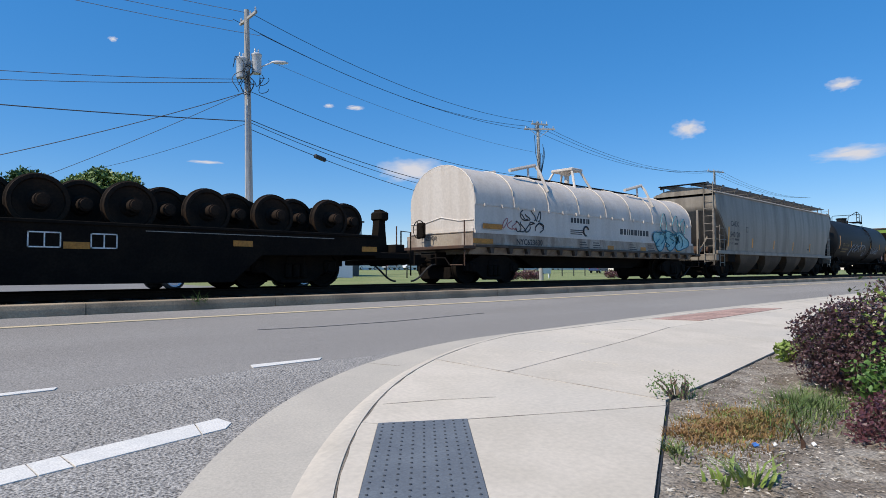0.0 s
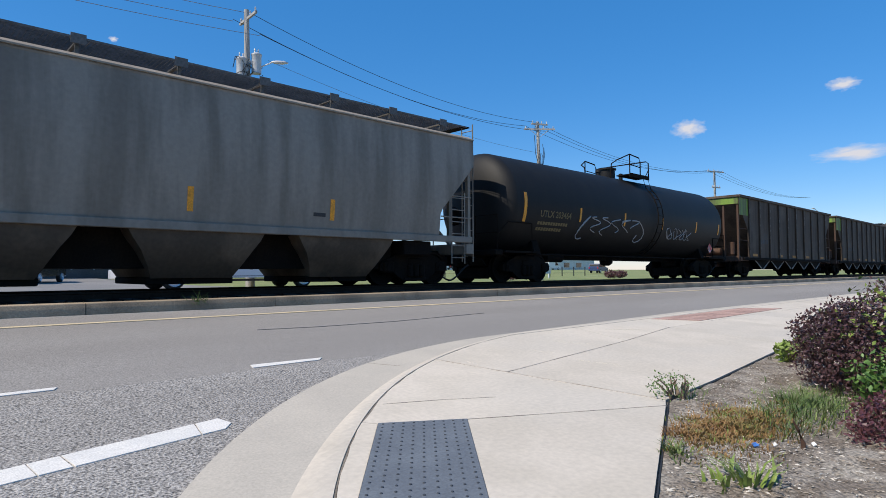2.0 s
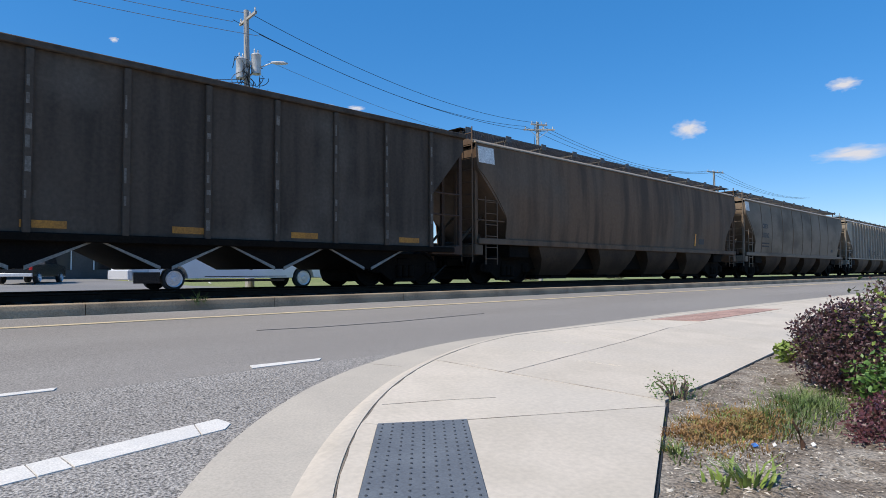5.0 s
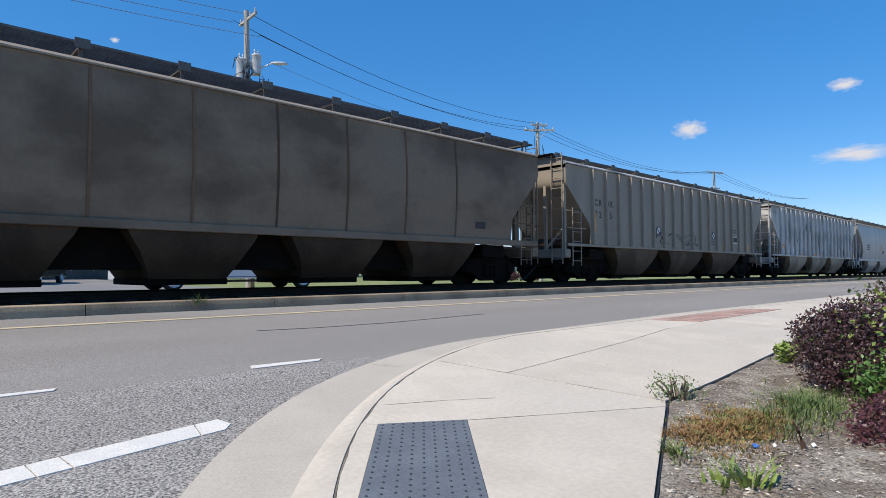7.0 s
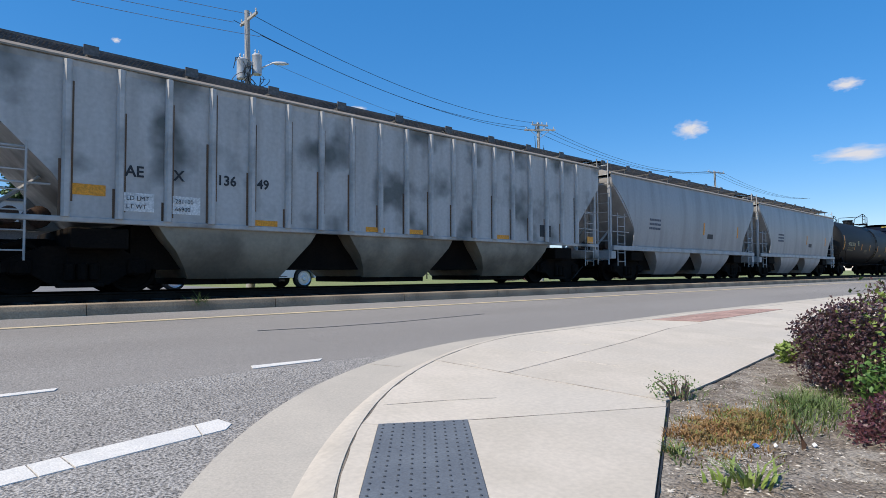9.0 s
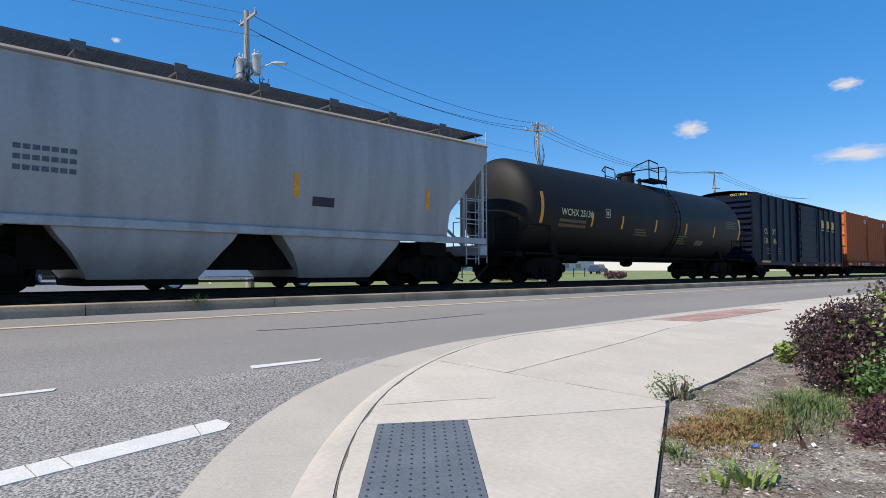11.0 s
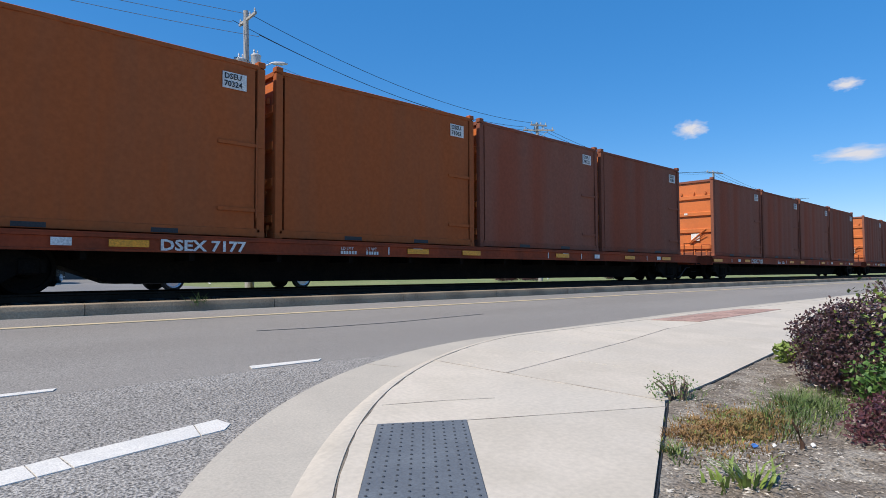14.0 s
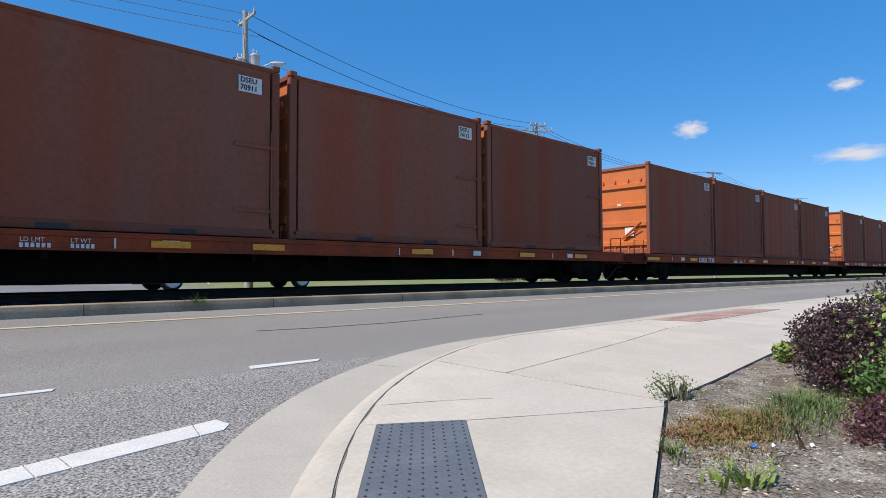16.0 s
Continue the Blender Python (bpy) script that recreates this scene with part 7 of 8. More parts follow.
def small_car(name, label, x, y, heading, paint, size=(4.6, 1.85, 1.7), kind="suv", category="car", group="parked vehicles"):
    """A parked vehicle with glazed cabin, lamps and wheels; it points along its own +x."""
    L, W, H = size
    z0 = ground_z(y)
    c = thing(name, label, category, group, place=pose(x, y, z0, 0, 0, heading))
    h = L / 2
    if kind == "pickup":
        prof = [(-h, 0.45), (-h, 1.12), (-h + 1.75, 1.15), (-h + 1.8, 1.2), (-h + 2.0, H), (-h + 3.4, H), (-h + 4.1, 1.2), (h - 0.1, 1.1), (h, 0.75), (h, 0.45)]
        cab = ((-h + 2.05, 1.22), (-h + 3.98, 1.22), (-h + 3.38, H - 0.08), (-h + 2.12, H - 0.08))
    elif kind == "van":
        prof = [(-h, 0.4), (-h, H - 0.1), (-h + 0.15, H), (h - 1.5, H), (h - 0.75, 1.25), (h - 0.05, 1.05), (h, 0.4)]
        cab = ((h - 2.4, 1.25), (h - 0.9, 1.25), (h - 1.6, H - 0.1), (h - 2.4, H - 0.1))
    else:
        prof = [(-h, 0.4), (-h, 1.0), (-h + 0.15, 1.1), (-h + 0.45, H - 0.05), (-h + 0.7, H), (0.45, H), (1.15, 1.08), (h - 0.15, 0.95), (h, 0.7), (h, 0.4)]
        cab = ((-h + 0.35, 1.1), (1.05, 1.1), (0.42, H - 0.09), (-h + 0.6, H - 0.09))
    s = Shape()
    s.prism(prof, "y", -W / 2, W / 2)
    part("body", s, paint, c)
    for sg in (-1, 1):
        s = Shape()
        s.prism(cab, "y", sg * W / 2 - 0.008, sg * W / 2 + 0.008)
        part("side_window", s, M_DARKGLASS, c)
    s = Shape()
    s.box(-h - 0.01, -h + 0.02, -W / 2 + 0.12, W / 2 - 0.12, 1.12, H - 0.14) if kind == "van" else s.box(-h + 0.2, -h + 0.5, -W / 2 + 0.12, W / 2 - 0.12, 1.15, H - 0.15)
    part("rear_window", s, M_DARKGLASS, c)
    for sg in (-1, 1):
        s = Shape()
        s.box(-h - 0.02, -h + 0.05, sg * (W / 2 - 0.12) - 0.09, sg * (W / 2 - 0.12) + 0.09, 0.8, 1.1, 0.015)
        part("tail_lamp", s, M_TAIL, c)
        s = Shape()
        s.box(h - 0.06, h + 0.02, sg * (W / 2 - 0.3) - 0.16, sg * (W / 2 - 0.3) + 0.16, 0.72, 0.88, 0.02)
        part("headlight", s, M_CHROME, c)
    for x0, x1, z in ((-h - 0.08, -h + 0.1, 0.42), (h - 0.1, h + 0.08, 0.38)):
        s = Shape()
        s.box(x0, x1, -W / 2 + 0.02, W / 2 - 0.02, z, z + 0.21, 0.03)
        part("bumper", s, M_CHROME if kind == "pickup" else paint, c)
    for xx in (-h + 0.9, h - 0.9):
        for sg in (-1, 1):
            wheel(c, xx, sg * (W / 2 - 0.1), 0.36, 0.36, 0.23, 0.24, sg, 5)
    return c


small_car("pickup_truck", "black pickup truck parked on the lot", 9.3, 45.0, 62, M_BLACKCAR, (5.6, 2.0, 1.95), "pickup", "truck")
small_car("parked_car", "dark blue car parked beyond the lawn", 98, 60, 10, M_BLUECAR)
small_car("parked_van", "white van parked beyond the lawn", 82, 106, 0, M_WHITEPAINT, (5.4, 2.0, 2.2), "van", "van")
small_car("parked_car", "silver car parked beyond the lawn", 88.5, 105, 5, M_SILVERCAR)
small_car("parked_car", "white car parked beyond the lawn", 95, 106, 175, M_WHITEPAINT)
small_car("pickup_truck", "white pickup truck parked beyond the lawn", 102, 105, 180, M_WHITEPAINT, (5.6, 2.0, 1.9), "pickup", "truck")
small_car("parked_car", "black car parked beyond the lawn", 109, 106, 0, M_BLACKCAR)
small_car("parked_car", "dark blue car parked beyond the lawn", 118, 104, 0, M_BLUECAR)
small_car("parked_car", "silver car parked beyond the lawn", 128, 102, 0, M_SILVERCAR)
small_car("parked_van", "white van parked beyond the lawn", 140, 100, 0, M_WHITEPAINT, (5.4, 2.0, 2.2), "van", "van")

# ---- buildings ----
shop = thing("shop_building", "low grey-walled shop with a striped awning", "building")
s = Shape()
s.box(-30, 42, 55, 70, 3.85, 5.95)
part("wall", s, M_WALL, shop)
s = Shape()
s.box(-30, 42, 55.5, 70, 0, 3.85)
part("shopfront", s, M_SHOP, shop)
s = Shape()
s.box(-30.2, 42.2, 54.8, 70.2, 5.95, 6.12)
part("roof_edge", s, M_ROOFEDGE, shop)
for k in range(12):
    x = -20 + 5.1 * k
    s = Shape()
    s.box(x, x + 3.4, 55.44, 55.52, 0.9, 3.2)
    w_ = part("window", s, M_DARKGLASS, shop)
    s = Shape()
    for a, b in ((x - 0.08, x), (x + 1.65, x + 1.75), (x + 3.4, x + 3.48)):
        s.box(a, b, 55.4, 55.5, 0.85, 3.25)
    part("frame", s, M_WHITEPAINT, w_)
for k in range(11):
    s = Shape()
    x0, x1 = 12.0 + 0.5 * k, 12.5 + 0.5 * k
    s.loft([[(x0, 55.0, 5.15), (x1, 55.0, 5.15), (x1, 53.4, 4.1), (x0, 53.4, 4.1)], [(x0, 55.0, 5.1), (x1, 55.0, 5.1), (x1, 53.4, 4.05), (x0, 53.4, 4.05)]])
    s.box(x0, x1, 53.38, 53.42, 3.8, 4.1)
    part("awning_strip", s, M_AWN_W if k % 2 else M_AWN_B, shop)
s = Shape()
s.box(21.3, 21.6, 54.7, 55.02, 4.5, 4.8, 0.03)
part("wall_lamp", s, M_AWN_B, shop)
far = thing("white_warehouse", "long low white building beyond the lawn", "building")
s = Shape()
s.box(70, 190, 118, 140, 1.1, 4.6)
part("wall", s, M_FARWALL, far)
s = Shape()
s.box(69.7, 190.3, 117.7, 140.3, 4.6, 4.85)
part("roof_edge", s, M_ROOFEDGE, far)
for k in range(16):
    s = Shape()
    s.box(74 + 7 * k, 77 + 7 * k, 117.95, 118.05, 1.9, 3.4)
    part("window", s, M_DARKGLASS, far)

# fence in the lawn, hedge, sign
for k in range(14):
    f = thing("fence_post", "slim black fence post in the lawn", "fence post", "fence posts in the lawn", place=pose(38 + 2.6 * k, 46, ground_z(46) - 0.04))
    s = Shape()
    s.box(-0.05, 0.05, -0.05, 0.05, 0, 1.15, 0.01)
    part("post", s, M_FENCE, f)
    s = Shape()
    s.turned([(1.15, 0.07), (1.19, 0.07), (1.24, 0.02)], "z", 8)
    part("cap", s, M_FENCE, f)
s = Shape()
for z in (0.35, 0.95):
    s.box(38, 71.8, 45.99, 46.01, ground_z(46) + z, ground_z(46) + z + 0.03)
solo("fence_rail", s, M_FENCE, "two thin black rails between the fence posts", "fence rail")
rng = random.Random(81)
for x, y in ((43.0, 36.0), (44.6, 36.2), (46.4, 36.0), (48.0, 36.3), (62, 36.5), (64, 36.4)):
    b = thing("shrub", "round red-brown shrub beside the lane", "shrub", "red-brown shrubs by the lane")
    z = ground_z(y)
    part("crown", crown(rng, [((x, y, z + 0.42), (0.85, 0.7, 0.45)), ((x + 0.3, y, z + 0.35), (0.6, 0.6, 0.4))], 900, 0.09), M_PURPLE_RED, b)
    s = Shape()
    s.tube([(x, y, z - 0.05), (x + 0.1, y, z + 0.4)], [0.05, 0.02], 6)
    part("stem", s, M_BARK, b)
sg_ = thing("sign_post", "white roadside sign on two posts", "sign")
s = Shape()
s.box(49.6, 49.75, 36.5, 36.6, -0.1, 1.0)
s.box(50.6, 50.75, 36.5, 36.6, -0.1, 1.0)
part("post", s, M_WHITEPAINT, sg_)
s = Shape()
s.box(49.5, 50.85, 36.42, 36.5, 0.35, 0.95, 0.01)
part("board", s, M_WHITEPAINT, sg_)
# parking bay lines
for k in range(7):
    painted("bay_line", [(2.0 + 2.7 * k, 40.0), (2.12 + 2.7 * k, 40.0), (4.6 + 2.7 * k, 46.0), (4.48 + 2.7 * k, 46.0)], M_LINE, "white parking bay line")

def settle(ob, way, done):
    """Fits a thing and its parts to the camera's view; foot-placed ones keep shape."""
    if ob.matrix_basis != Matrix.Identity(4):
        ob.matrix_basis.translation = way @ ob.matrix_basis.translation
        return
    if ob.type == "MESH" and ob.data not in done:
        done.append(ob.data)
        ob.data.transform(way)
    for child in ob.children:
        settle(child, way, done)


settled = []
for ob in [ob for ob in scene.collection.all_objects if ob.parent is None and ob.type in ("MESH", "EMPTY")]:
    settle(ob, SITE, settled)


# ---- clouds ----
def cloud_mat(seed):
    m = bpy.data.materials.new("cloud")
    m.use_nodes = True
    t = m.node_tree
    t.nodes.clear()
    o = t.nodes.new("ShaderNodeOutputMaterial")
    # the cloud's sunlit white is glow from a flat card
    em = t.nodes.new("ShaderNodeEmission")
    em.inputs["Color"].default_value, em.inputs["Strength"].default_value = (0.86, 0.86, 0.93, 1), 0.72
    tr = t.nodes.new("ShaderNodeBsdfTransparent")
    mx = t.nodes.new("ShaderNodeMixShader")
    co = t.nodes.new("ShaderNodeTexCoord")
    ln = t.nodes.new("ShaderNodeVectorMath")
    ln.operation = "LENGTH"
    n = t.nodes.new("ShaderNodeTexNoise")
    n.noise_dimensions = "4D"
    n.inputs["W"].default_value, n.inputs["Scale"].default_value, n.inputs["Detail"].default_value = seed, 2.2, 6.0
    mp = t.nodes.new("ShaderNodeMapRange")
    for k, v in zip((1, 2, 3, 4), (0.95, 0.15, 0.0, 1.0)):
        mp.inputs[k].default_value = v
    ad = t.nodes.new("ShaderNodeMath")
    ad.operation = "MULTIPLY_ADD"
    ad.inputs[1].default_value, ad.inputs[2].default_value = 1.3, -0.62
    sm = t.nodes.new("ShaderNodeMath")
    sm.operation = "SUBTRACT"
    t.links.new(co.outputs["Object"], ln.inputs[0])
    t.links.new(co.outputs["Object"], n.inputs["Vector"])
    t.links.new(n.outputs["Fac"], ad.inputs[0])
    t.links.new(ln.outputs["Value"], sm.inputs[0])
    t.links.new(ad.outputs[0], sm.inputs[1])
    t.links.new(sm.outputs[0], mp.inputs[0])
    t.links.new(mp.outputs[0], mx.inputs[0])
    t.links.new(tr.outputs[0], mx.inputs[1])
    t.links.new(em.outputs[0], mx.inputs[2])
    t.links.new(mx.outputs[0], o.inputs[0])
    return m


CLOUDS = []
for n, (az, el, w, h) in enumerate(((23.9, 11.9, 1.5, 0.85), (12.7, 14.1, 1.25, 0.55), (12.0, 8.9, 2.9, 0.75), (48.0, 9.2, 3.6, 1.4), (53.2, 14.6, 0.9, 0.25), (73.2, 18.4, 0.4, 0.25), (66.0, 9.4, 1.6, 0.16), (55.6, 14.7, 0.5, 0.22))):
    a, b, R = radians(az), radians(el), 2600.0
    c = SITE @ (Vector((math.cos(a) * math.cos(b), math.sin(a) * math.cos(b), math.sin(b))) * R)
    s = Shape()
    s.add([(-1.3, -1.3, 0), (1.3, -1.3, 0), (1.3, 1.3, 0), (-1.3, 1.3, 0)], [(0, 1, 2, 3)])
    ob = solo("cloud", s, cloud_mat(n * 3.7), "small white fair-weather cloud", "cloud", "small clouds", "structure")
    ob.scale = (R * math.tan(radians(w)), R * math.tan(radians(h)), 1)
    ob.visible_shadow = False
    m = look(c, EYE)
    m2 = look(c + Vector((math.sin(a), -math.cos(a), 0.12)) * R * 0.006, EYE)
    CLOUDS.append((ob, m, m2))


# ---- the train, leading wagon first ----
wf, wf_half = wheel_flat(-143.4, -126.6)
LOAD_MESH = wheelset_mesh(0.46, 0.755, "loose_wheelset", M_LOOSEWHEEL)
k = 0
x = -126.75
while x > -142.6:
    ob = solo("loose_wheelset", LOAD_MESH, None, "rust-brown steel wheelset standing on the black flat wagon", "wheelset", "wheelsets on the flat wagon")
    LOADS.append((ob, x, 0.34 if k % 2 == 0 else -0.05, 1.27 + 0.46))
    x -= 0.715
    k += 1

coil_car(-123.15, -109.75)

c, wide, half = covered_hopper("covered_hopper", "grey covered hopper wagon with black numbers and yellow strips", -107.5, -89.4, M_GREY, M_GREYBAY, bays=4)
lettering("CAEX", 0.34, M_BLACK, c, -half + 1.52, 2.6, wide, bold=0.006, wide=1.12)
lettering("540120", 0.34, M_BLACK, c, -half + 1.5, 2.1, wide, bold=0.006, wide=1.12)
lettering("LD LMT", 0.15, M_BLACK, c, -half + 1.45, 1.95, wide)
lettering("LT WT", 0.15, M_BLACK, c, -half + 1.45, 1.75, wide)
bars_for_words(c, M_BLACK, -half + 2.1, 1.95, (0.055,) * 6, 0.09, wide, "stencil")
bars_for_words(c, M_BLACK, -half + 2.1, 1.75, (0.055,) * 5, 0.09, wide, "stencil")
reflectors(c, [-half + 1.34], 2.1, wide, 0.12, 0.9)
reflectors(c, [-half + 4.33, -half + 7.39, -half + 10.48, -half + 13.57], 1.88, wide, 0.11, 0.45)
plate(c, "placard", M_BLACK, -half + 3.43, -half + 3.7, 2.38, 2.62, wide)
plate(c, "placard", M_GREY, -half + 3.45, -half + 3.68, 2.41, 2.59, wide, 0.009)
plate(c, "end_placard", M_BLACK, half - 5.0, half - 4.7, 1.72, 1.8, wide)

c, wide, half = tank_car("black tank wagon with white spray scrawls and roof platform", -88.15, -72.6)
lettering("UTLX 203464", 0.28, M_GOLDDIM, c, -half + 1.65, 2.18, wide, bold=0.003)
for q in range(2):
    bars_for_words(c, M_GOLDDIM, -half + 1.6, 1.95 - 0.17 * q, (0.1,) * (12 - 2 * q), 0.09, wide, "stencil")
scrawl(c, M_GREYSPRAY, -half + 3.8, 1.6, 0.75, 7, wide, 5, 0.018)
scrawl(c, M_GREYSPRAY, half - 5.7, 1.8, 0.42, 7, wide, 6, 0.014)
reflectors(c, [-half + 0.92], 2.42, wide, 0.13, 0.85)
reflectors(c, [-half + 3.8, -half + 6.6, half - 6.1, half - 3.1, half - 0.82], 2.35, wide, 0.09, 0.45)
q = Shape()
q.prism([(half - 1.24, 1.3), (half - 1.0, 1.52), (half - 1.24, 1.75), (half - 1.48, 1.52)], "y", -wide(1.7) - 0.03, -wide(1.7) - 0.02)
part("hazard_placard", q, M_PLACARD, c, "white and red diamond hazard placard")
lettering("1264", 0.15, M_BLACK, c, half - 1.43, 1.46, wide(1.7) + 0.03)

for s0, s1 in ((-70.9, -55.65), (-54.15, -38.95)):
    c, half = open_hopper("soot-brown open hopper wagon with lime green end", s0, s1)
    lettering("TILX", 0.25, M_BLACK, c, -half + 3.2, 2.24, 1.5, bold=0.004)
    bars_for_words(c, M_BLACK, -half + 2.7, 1.9, (0.13,) * 6, 0.2, 1.5, "number_bar")

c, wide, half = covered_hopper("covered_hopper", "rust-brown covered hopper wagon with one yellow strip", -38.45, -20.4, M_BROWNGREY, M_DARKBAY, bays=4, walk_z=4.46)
plate(c, "end_placard", M_WHITE, -half + 0.1, -half + 0.75, 3.5, 3.95, wide, 0.008, "pale number panel")
reflectors(c, [half - 4.45], 1.85, wide, 0.09, 0.5)
plate(c, "placard", M_BLACK, half - 4.1, half - 3.6, 1.68, 1.9, wide)

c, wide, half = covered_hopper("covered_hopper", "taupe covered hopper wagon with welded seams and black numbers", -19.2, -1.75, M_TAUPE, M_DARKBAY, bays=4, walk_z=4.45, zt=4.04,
                               seams=[-6.6, -5.12] + [-3.42 + 1.72 * k for k in range(6)])
lettering("CEFX", 0.32, M_BLACK, c, -half + 2.17, 2.72, wide, bold=0.014, wide=1.05)
lettering("352162", 0.32, M_BLACK, c, -half + 2.14, 2.26, wide, bold=0.014, wide=1.05)
for q in range(2):
    bars_for_words(c, M_BLACK, -half + 2.1, 1.92 - 0.15 * q, (0.07,) * 12, 0.07, wide, "stencil")
plate(c, "end_placard", M_WHITE, -half + 0.06, -half + 0.55, 3.48, 3.92, wide, 0.008, "pale number panel")
plate(c, "placard", M_BLACK, half - 2.8, half - 2.4, 1.72, 1.9, wide)

c, wide, half = covered_hopper("covered_hopper", "light grey ribbed covered hopper wagon with black numbers", -0.35, 16.95, M_LIGHTGREY, M_GREYBAY, "ribbed", ribs=18, bays=3, slope=1.4, zt=4.02, walk_z=4.32)
for txt, x, z in (("C", 1.66, 2.76), ("R", 1.94, 2.76), ("D", 2.36, 2.76), ("X", 2.62, 2.76), ("7", 1.66, 2.36), ("2", 1.94, 2.36), ("6", 2.36, 2.36), ("5", 2.62, 2.36)):
    lettering(txt, 0.30, M_BLACK, c, -half + x, z, wide, bold=0.006)
scrawl(c, M_BLACK, -3.0, 1.62, 0.42, 12, wide, 44, 0.012)
reflectors(c, [-half + 1.7], 2.2, wide, 0.1, 0.7)
reflectors(c, [3.75, 6.62], 1.62, wide, 0.1, 0.5)
plate(c, "placard", M_WHITE, 4.82, 5.33, 1.83, 2.14, wide, 0.006, "white-edged black data panel")
plate(c, "placard_face", M_BLACK, 4.85, 5.30, 1.89, 2.11, wide, 0.01)
for q in range(2):
    bars_for_words(c, M_DULL, 4.84, 2.32 + 0.1 * q, (0.09, 0.07, 0.1, 0.05), 0.05, wide, "stencil")
    bars_for_words(c, M_DULL, 2.4, 1.72 + 0.1 * q, (0.07,) * 5, 0.04, wide, "stencil")
for x in (-2.5, 2.62):
    q = Shape()
    q.turned([(-1.508, 0.005), (-1.508, 0.16), (-1.495, 0.165)], "y", 20, (x, 0, 2.1))
    part("mark_disc", q, M_WHITE, c)
    q = Shape()
    q.tube([(x + 0.16 * math.cos(2 * math.pi * n / 16), -1.512, 2.1 + 0.16 * math.sin(2 * math.pi * n / 16)) for n in range(17)], 0.02, 4)
    q.tube([(x - 0.11, -1.512, 2.21), (x + 0.11, -1.512, 1.99)], 0.02, 4)
    part("round_mark", q, M_DULL, c)

c, wide, half = covered_hopper("covered_hopper", "white ribbed covered hopper wagon blotched with dark stains", 18.35, 35.55, M_STAINED, M_CREAMBAY, "ribbed", ribs=19, bays=3, slope=1.28, zt=4.05, rib_w=0.13, walk_z=4.36)
for txt, x, z in (("AE", 2.29, 2.2), ("X", 3.1, 2.2), ("136", 3.9, 2.2), ("49", 4.72, 2.2)):
    lettering(txt, 0.26, M_BLACK, c, -half + x, z, wide, bold=0.007, wide=1.0)
for x, words in ((2.27, "LD LMT"), (3.09, "281100")):
    plate(c, "placard", M_WHITE, -half + x, -half + x + 0.5, 1.6, 1.92, wide, 0.008, "white data panel")
    lettering(words, 0.11, M_BLACK, c, -half + x + 0.04, 1.79, wide(2) + 0.008)
    lettering("LT WT" if x < 3 else "66900", 0.11, M_BLACK, c, -half + x + 0.04, 1.65, wide(2) + 0.008)
plate(c, "reflector", M_YELLOW, -half + 1.5, -half + 1.99, 1.82, 2.0, wide, 0.01)
for x in (4.62, 7.4, 8.6, 11.9):
    plate(c, "reflector", M_YELLOW, -half + x, -half + x + 0.55, 1.47, 1.58, wide, 0.01)
plate(c, "reflector", M_YELLOW, half - 0.75, half - 0.4, 1.48, 1.7, wide, 0.01)
plate(c, "placard", M_BLACK, half - 3.3, half - 2.75, 1.6, 1.95, wide)

for s0, s1, lab in ((36.35, 49.75, "white centre-flow covered hopper wagon with open end frames"), (50.5, 64.0, "white centre-flow covered hopper wagon, dusty along the base")):
    c, wide, half = covered_hopper("covered_hopper", lab, s0, s1, M_SILVER, M_SILVER, "flow", bays=2, zt=4.0, frame_paint=M_WHITEFRAME, slope=1.5, end_low=3.6, walk_z=4.4)
    plate(c, "placard", M_BLACK, half - 5.6, half - 5.05, 1.95, 2.15, wide)
    reflectors(c, [half - 2.3, half - 6.0], 2.35, wide, 0.12, 0.5)
    for q in range(3):
        bars_for_words(c, M_DULL, -half + 2.6, 2.45 - 0.16 * q, (0.1,) * 7, 0.08, wide, "stencil")

c, wide, half = tank_car("black tank wagon with cream lettering and yellow strips", 65.6, 82.4)
lettering("WCHX 25136", 0.3, M_GOLDPALE, c, -half + 1.83, 2.33, wide, bold=0.006)
for q in range(2):
    bars_for_words(c, M_GOLDDIM, -half + 1.78, 2.12 - 0.15 * q, (0.085,) * 13, 0.09, wide, "stencil")
reflectors(c, [-half + 0.84, half - 0.5], 2.5, wide, 0.14, 0.95)
reflectors(c, [-half + 3.62, -half + 5.57, -half + 8.05, -half + 10.65, -half + 13.44], 2.27, wide, 0.1, 0.45)
plate(c, "placard", M_GOLDDIM, -half + 11.85, -half + 12.6, 1.66, 1.86, wide)
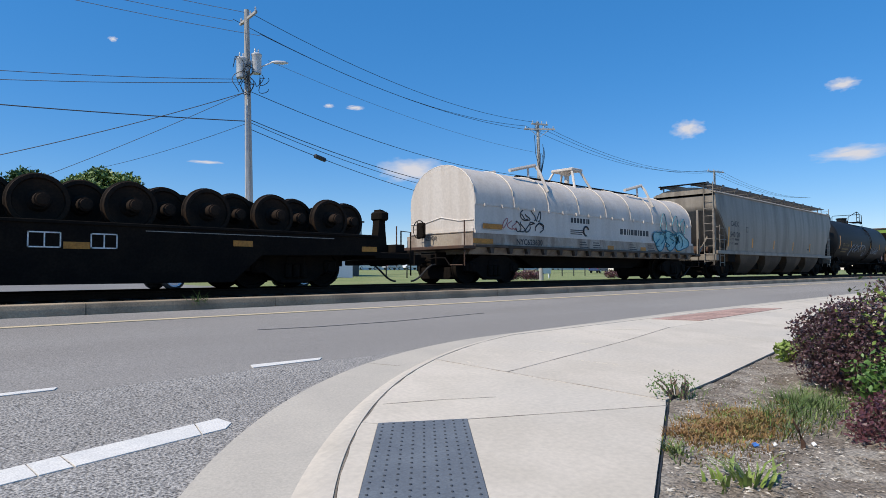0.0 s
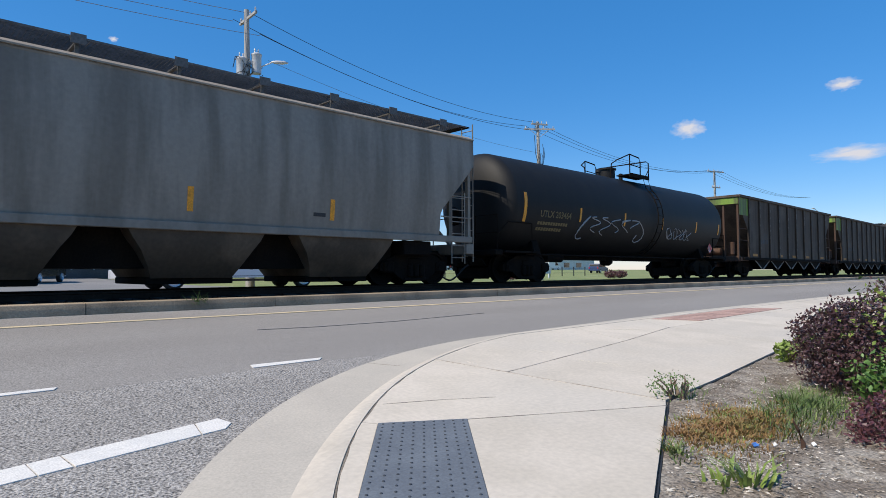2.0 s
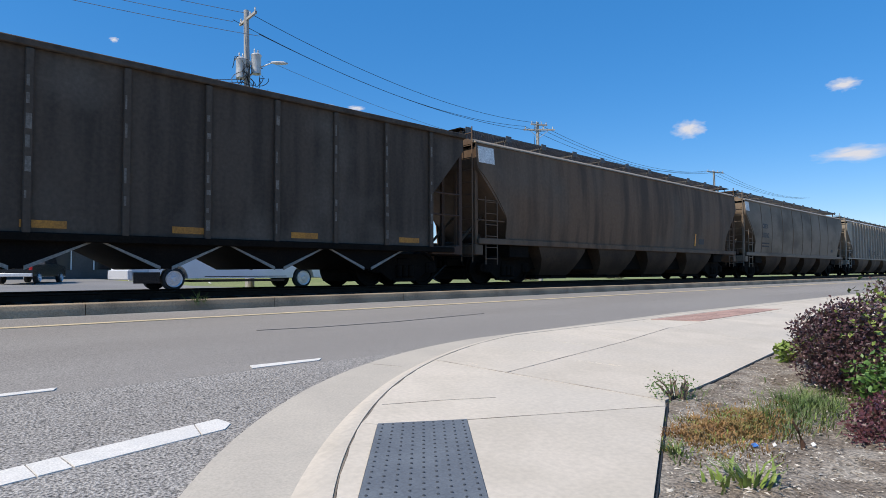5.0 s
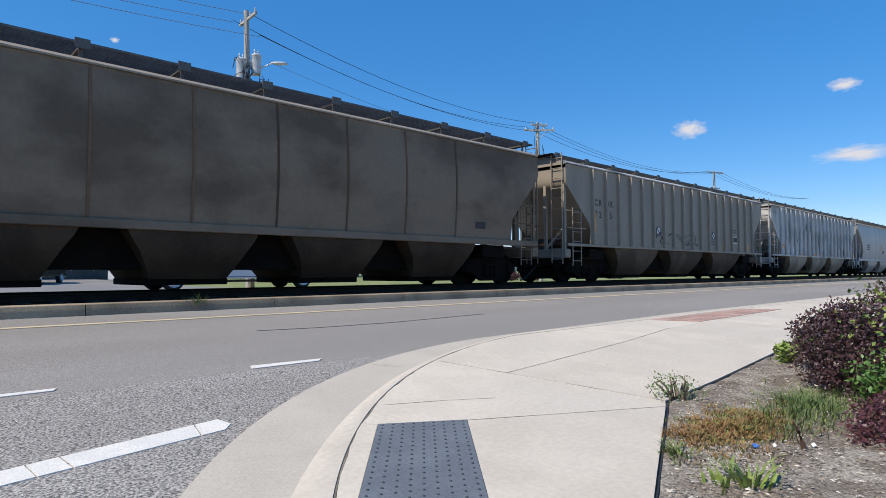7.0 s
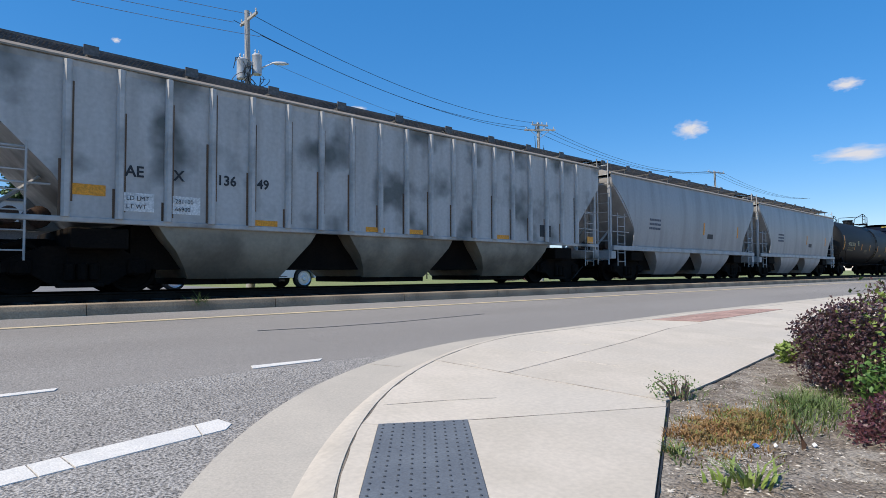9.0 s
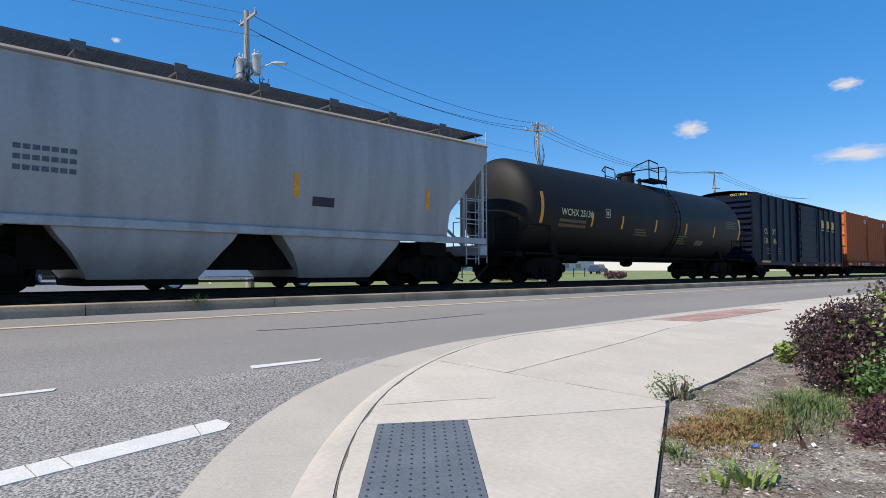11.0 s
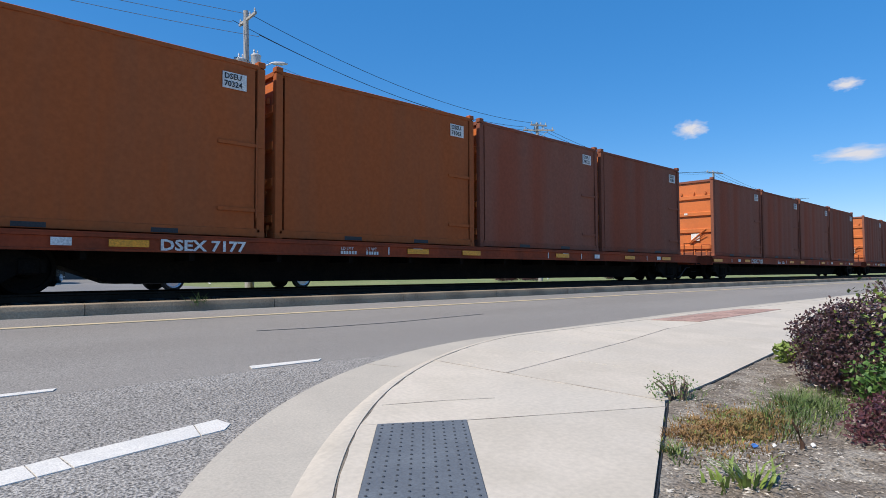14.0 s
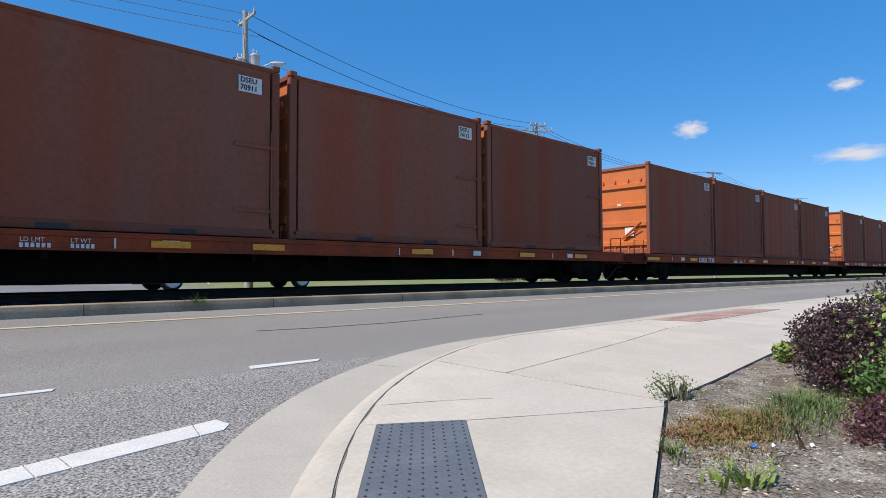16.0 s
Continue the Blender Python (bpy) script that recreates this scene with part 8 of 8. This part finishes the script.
for x, w_, n, z in ((9.9, 1.0, 4, 1.68), (6.5, 1.0, 3, 1.88), (half + 6.2, 1.3, 4, 2.5)):
    for q in range(n):
        plate(c, "stencil", M_GOLDDIM, -half + x + 0.06 * (q % 2), -half + x + w_ - 0.12 * (q % 3), z + 0.09 * q, z + 0.04 + 0.09 * q, wide)
q = Shape()
for a, b, z0, z1 in ((0, 0.3, 0, 0.02), (0, 0.3, 0.28, 0.3), (0, 0.02, 0, 0.3), (0.28, 0.3, 0, 0.3), (0.09, 0.21, 0.08, 0.22)):
    q.box(-half + 4.4 + a, -half + 4.4 + b, -wide(2.5) - 0.012, -wide(2.5) + 0.02, 2.38 + z0, 2.38 + z1)
part("stencil_frame", q, M_GOLDPALE, c)

box_car(84.05, 100.2)

LABELS = {M_ORANGE: "orange steel waste container with ribbed end", M_FADED: "faded red-brown steel waste container with ribbed end"}
for n, (first, number) in enumerate(((102.68, "7177"), (131.07, "7121"), (159.42, "7135"), (187.77, "7102"))):
    flat_car(first - 0.75, first + 26.1, number)
    for k in range(4):
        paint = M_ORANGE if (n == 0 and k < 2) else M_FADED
        container(paint, LABELS[paint], first + 3.03 + 6.3 * k, ("70324", "71062", "74132", "71081", "70362", "71147", "70911", "74115")[(4 * n + k + (1 if n else 0)) % 8])


# wagons and containers are stretched upwards to fit the view; running gear is not
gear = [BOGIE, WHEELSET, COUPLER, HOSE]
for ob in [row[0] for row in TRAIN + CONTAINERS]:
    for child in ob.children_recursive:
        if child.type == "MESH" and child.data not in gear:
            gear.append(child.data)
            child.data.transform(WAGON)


def motions():
    """The whole train rolls by; every wagon and every load keeps its place in it."""
    times = [0, 2, 4, 6, 8, 10, 12, 14, 16]
    for ob, s, dy, z in TRAIN + LOADS + [(ob, s, 0.0, 0.0) for ob, s in CONTAINERS]:
        # SKEW and RISE carry the same fit to the camera's view
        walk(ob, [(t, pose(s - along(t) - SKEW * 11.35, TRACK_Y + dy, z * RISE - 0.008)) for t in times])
    steps = [k / 30 for k in range(16 * 30 + 1)]
    for ob, x in SPINNING:      # wheels turn as they roll
        walk(ob, [(t, pose(x, 0, R0 + 0.44, 0, -math.degrees(along(t) / 0.44) % 360, 0)) for t in steps])
    for ob, m, m2 in CLOUDS:      # a slow drift
        walk(ob, [(0, m), (16, m2)])


motions()
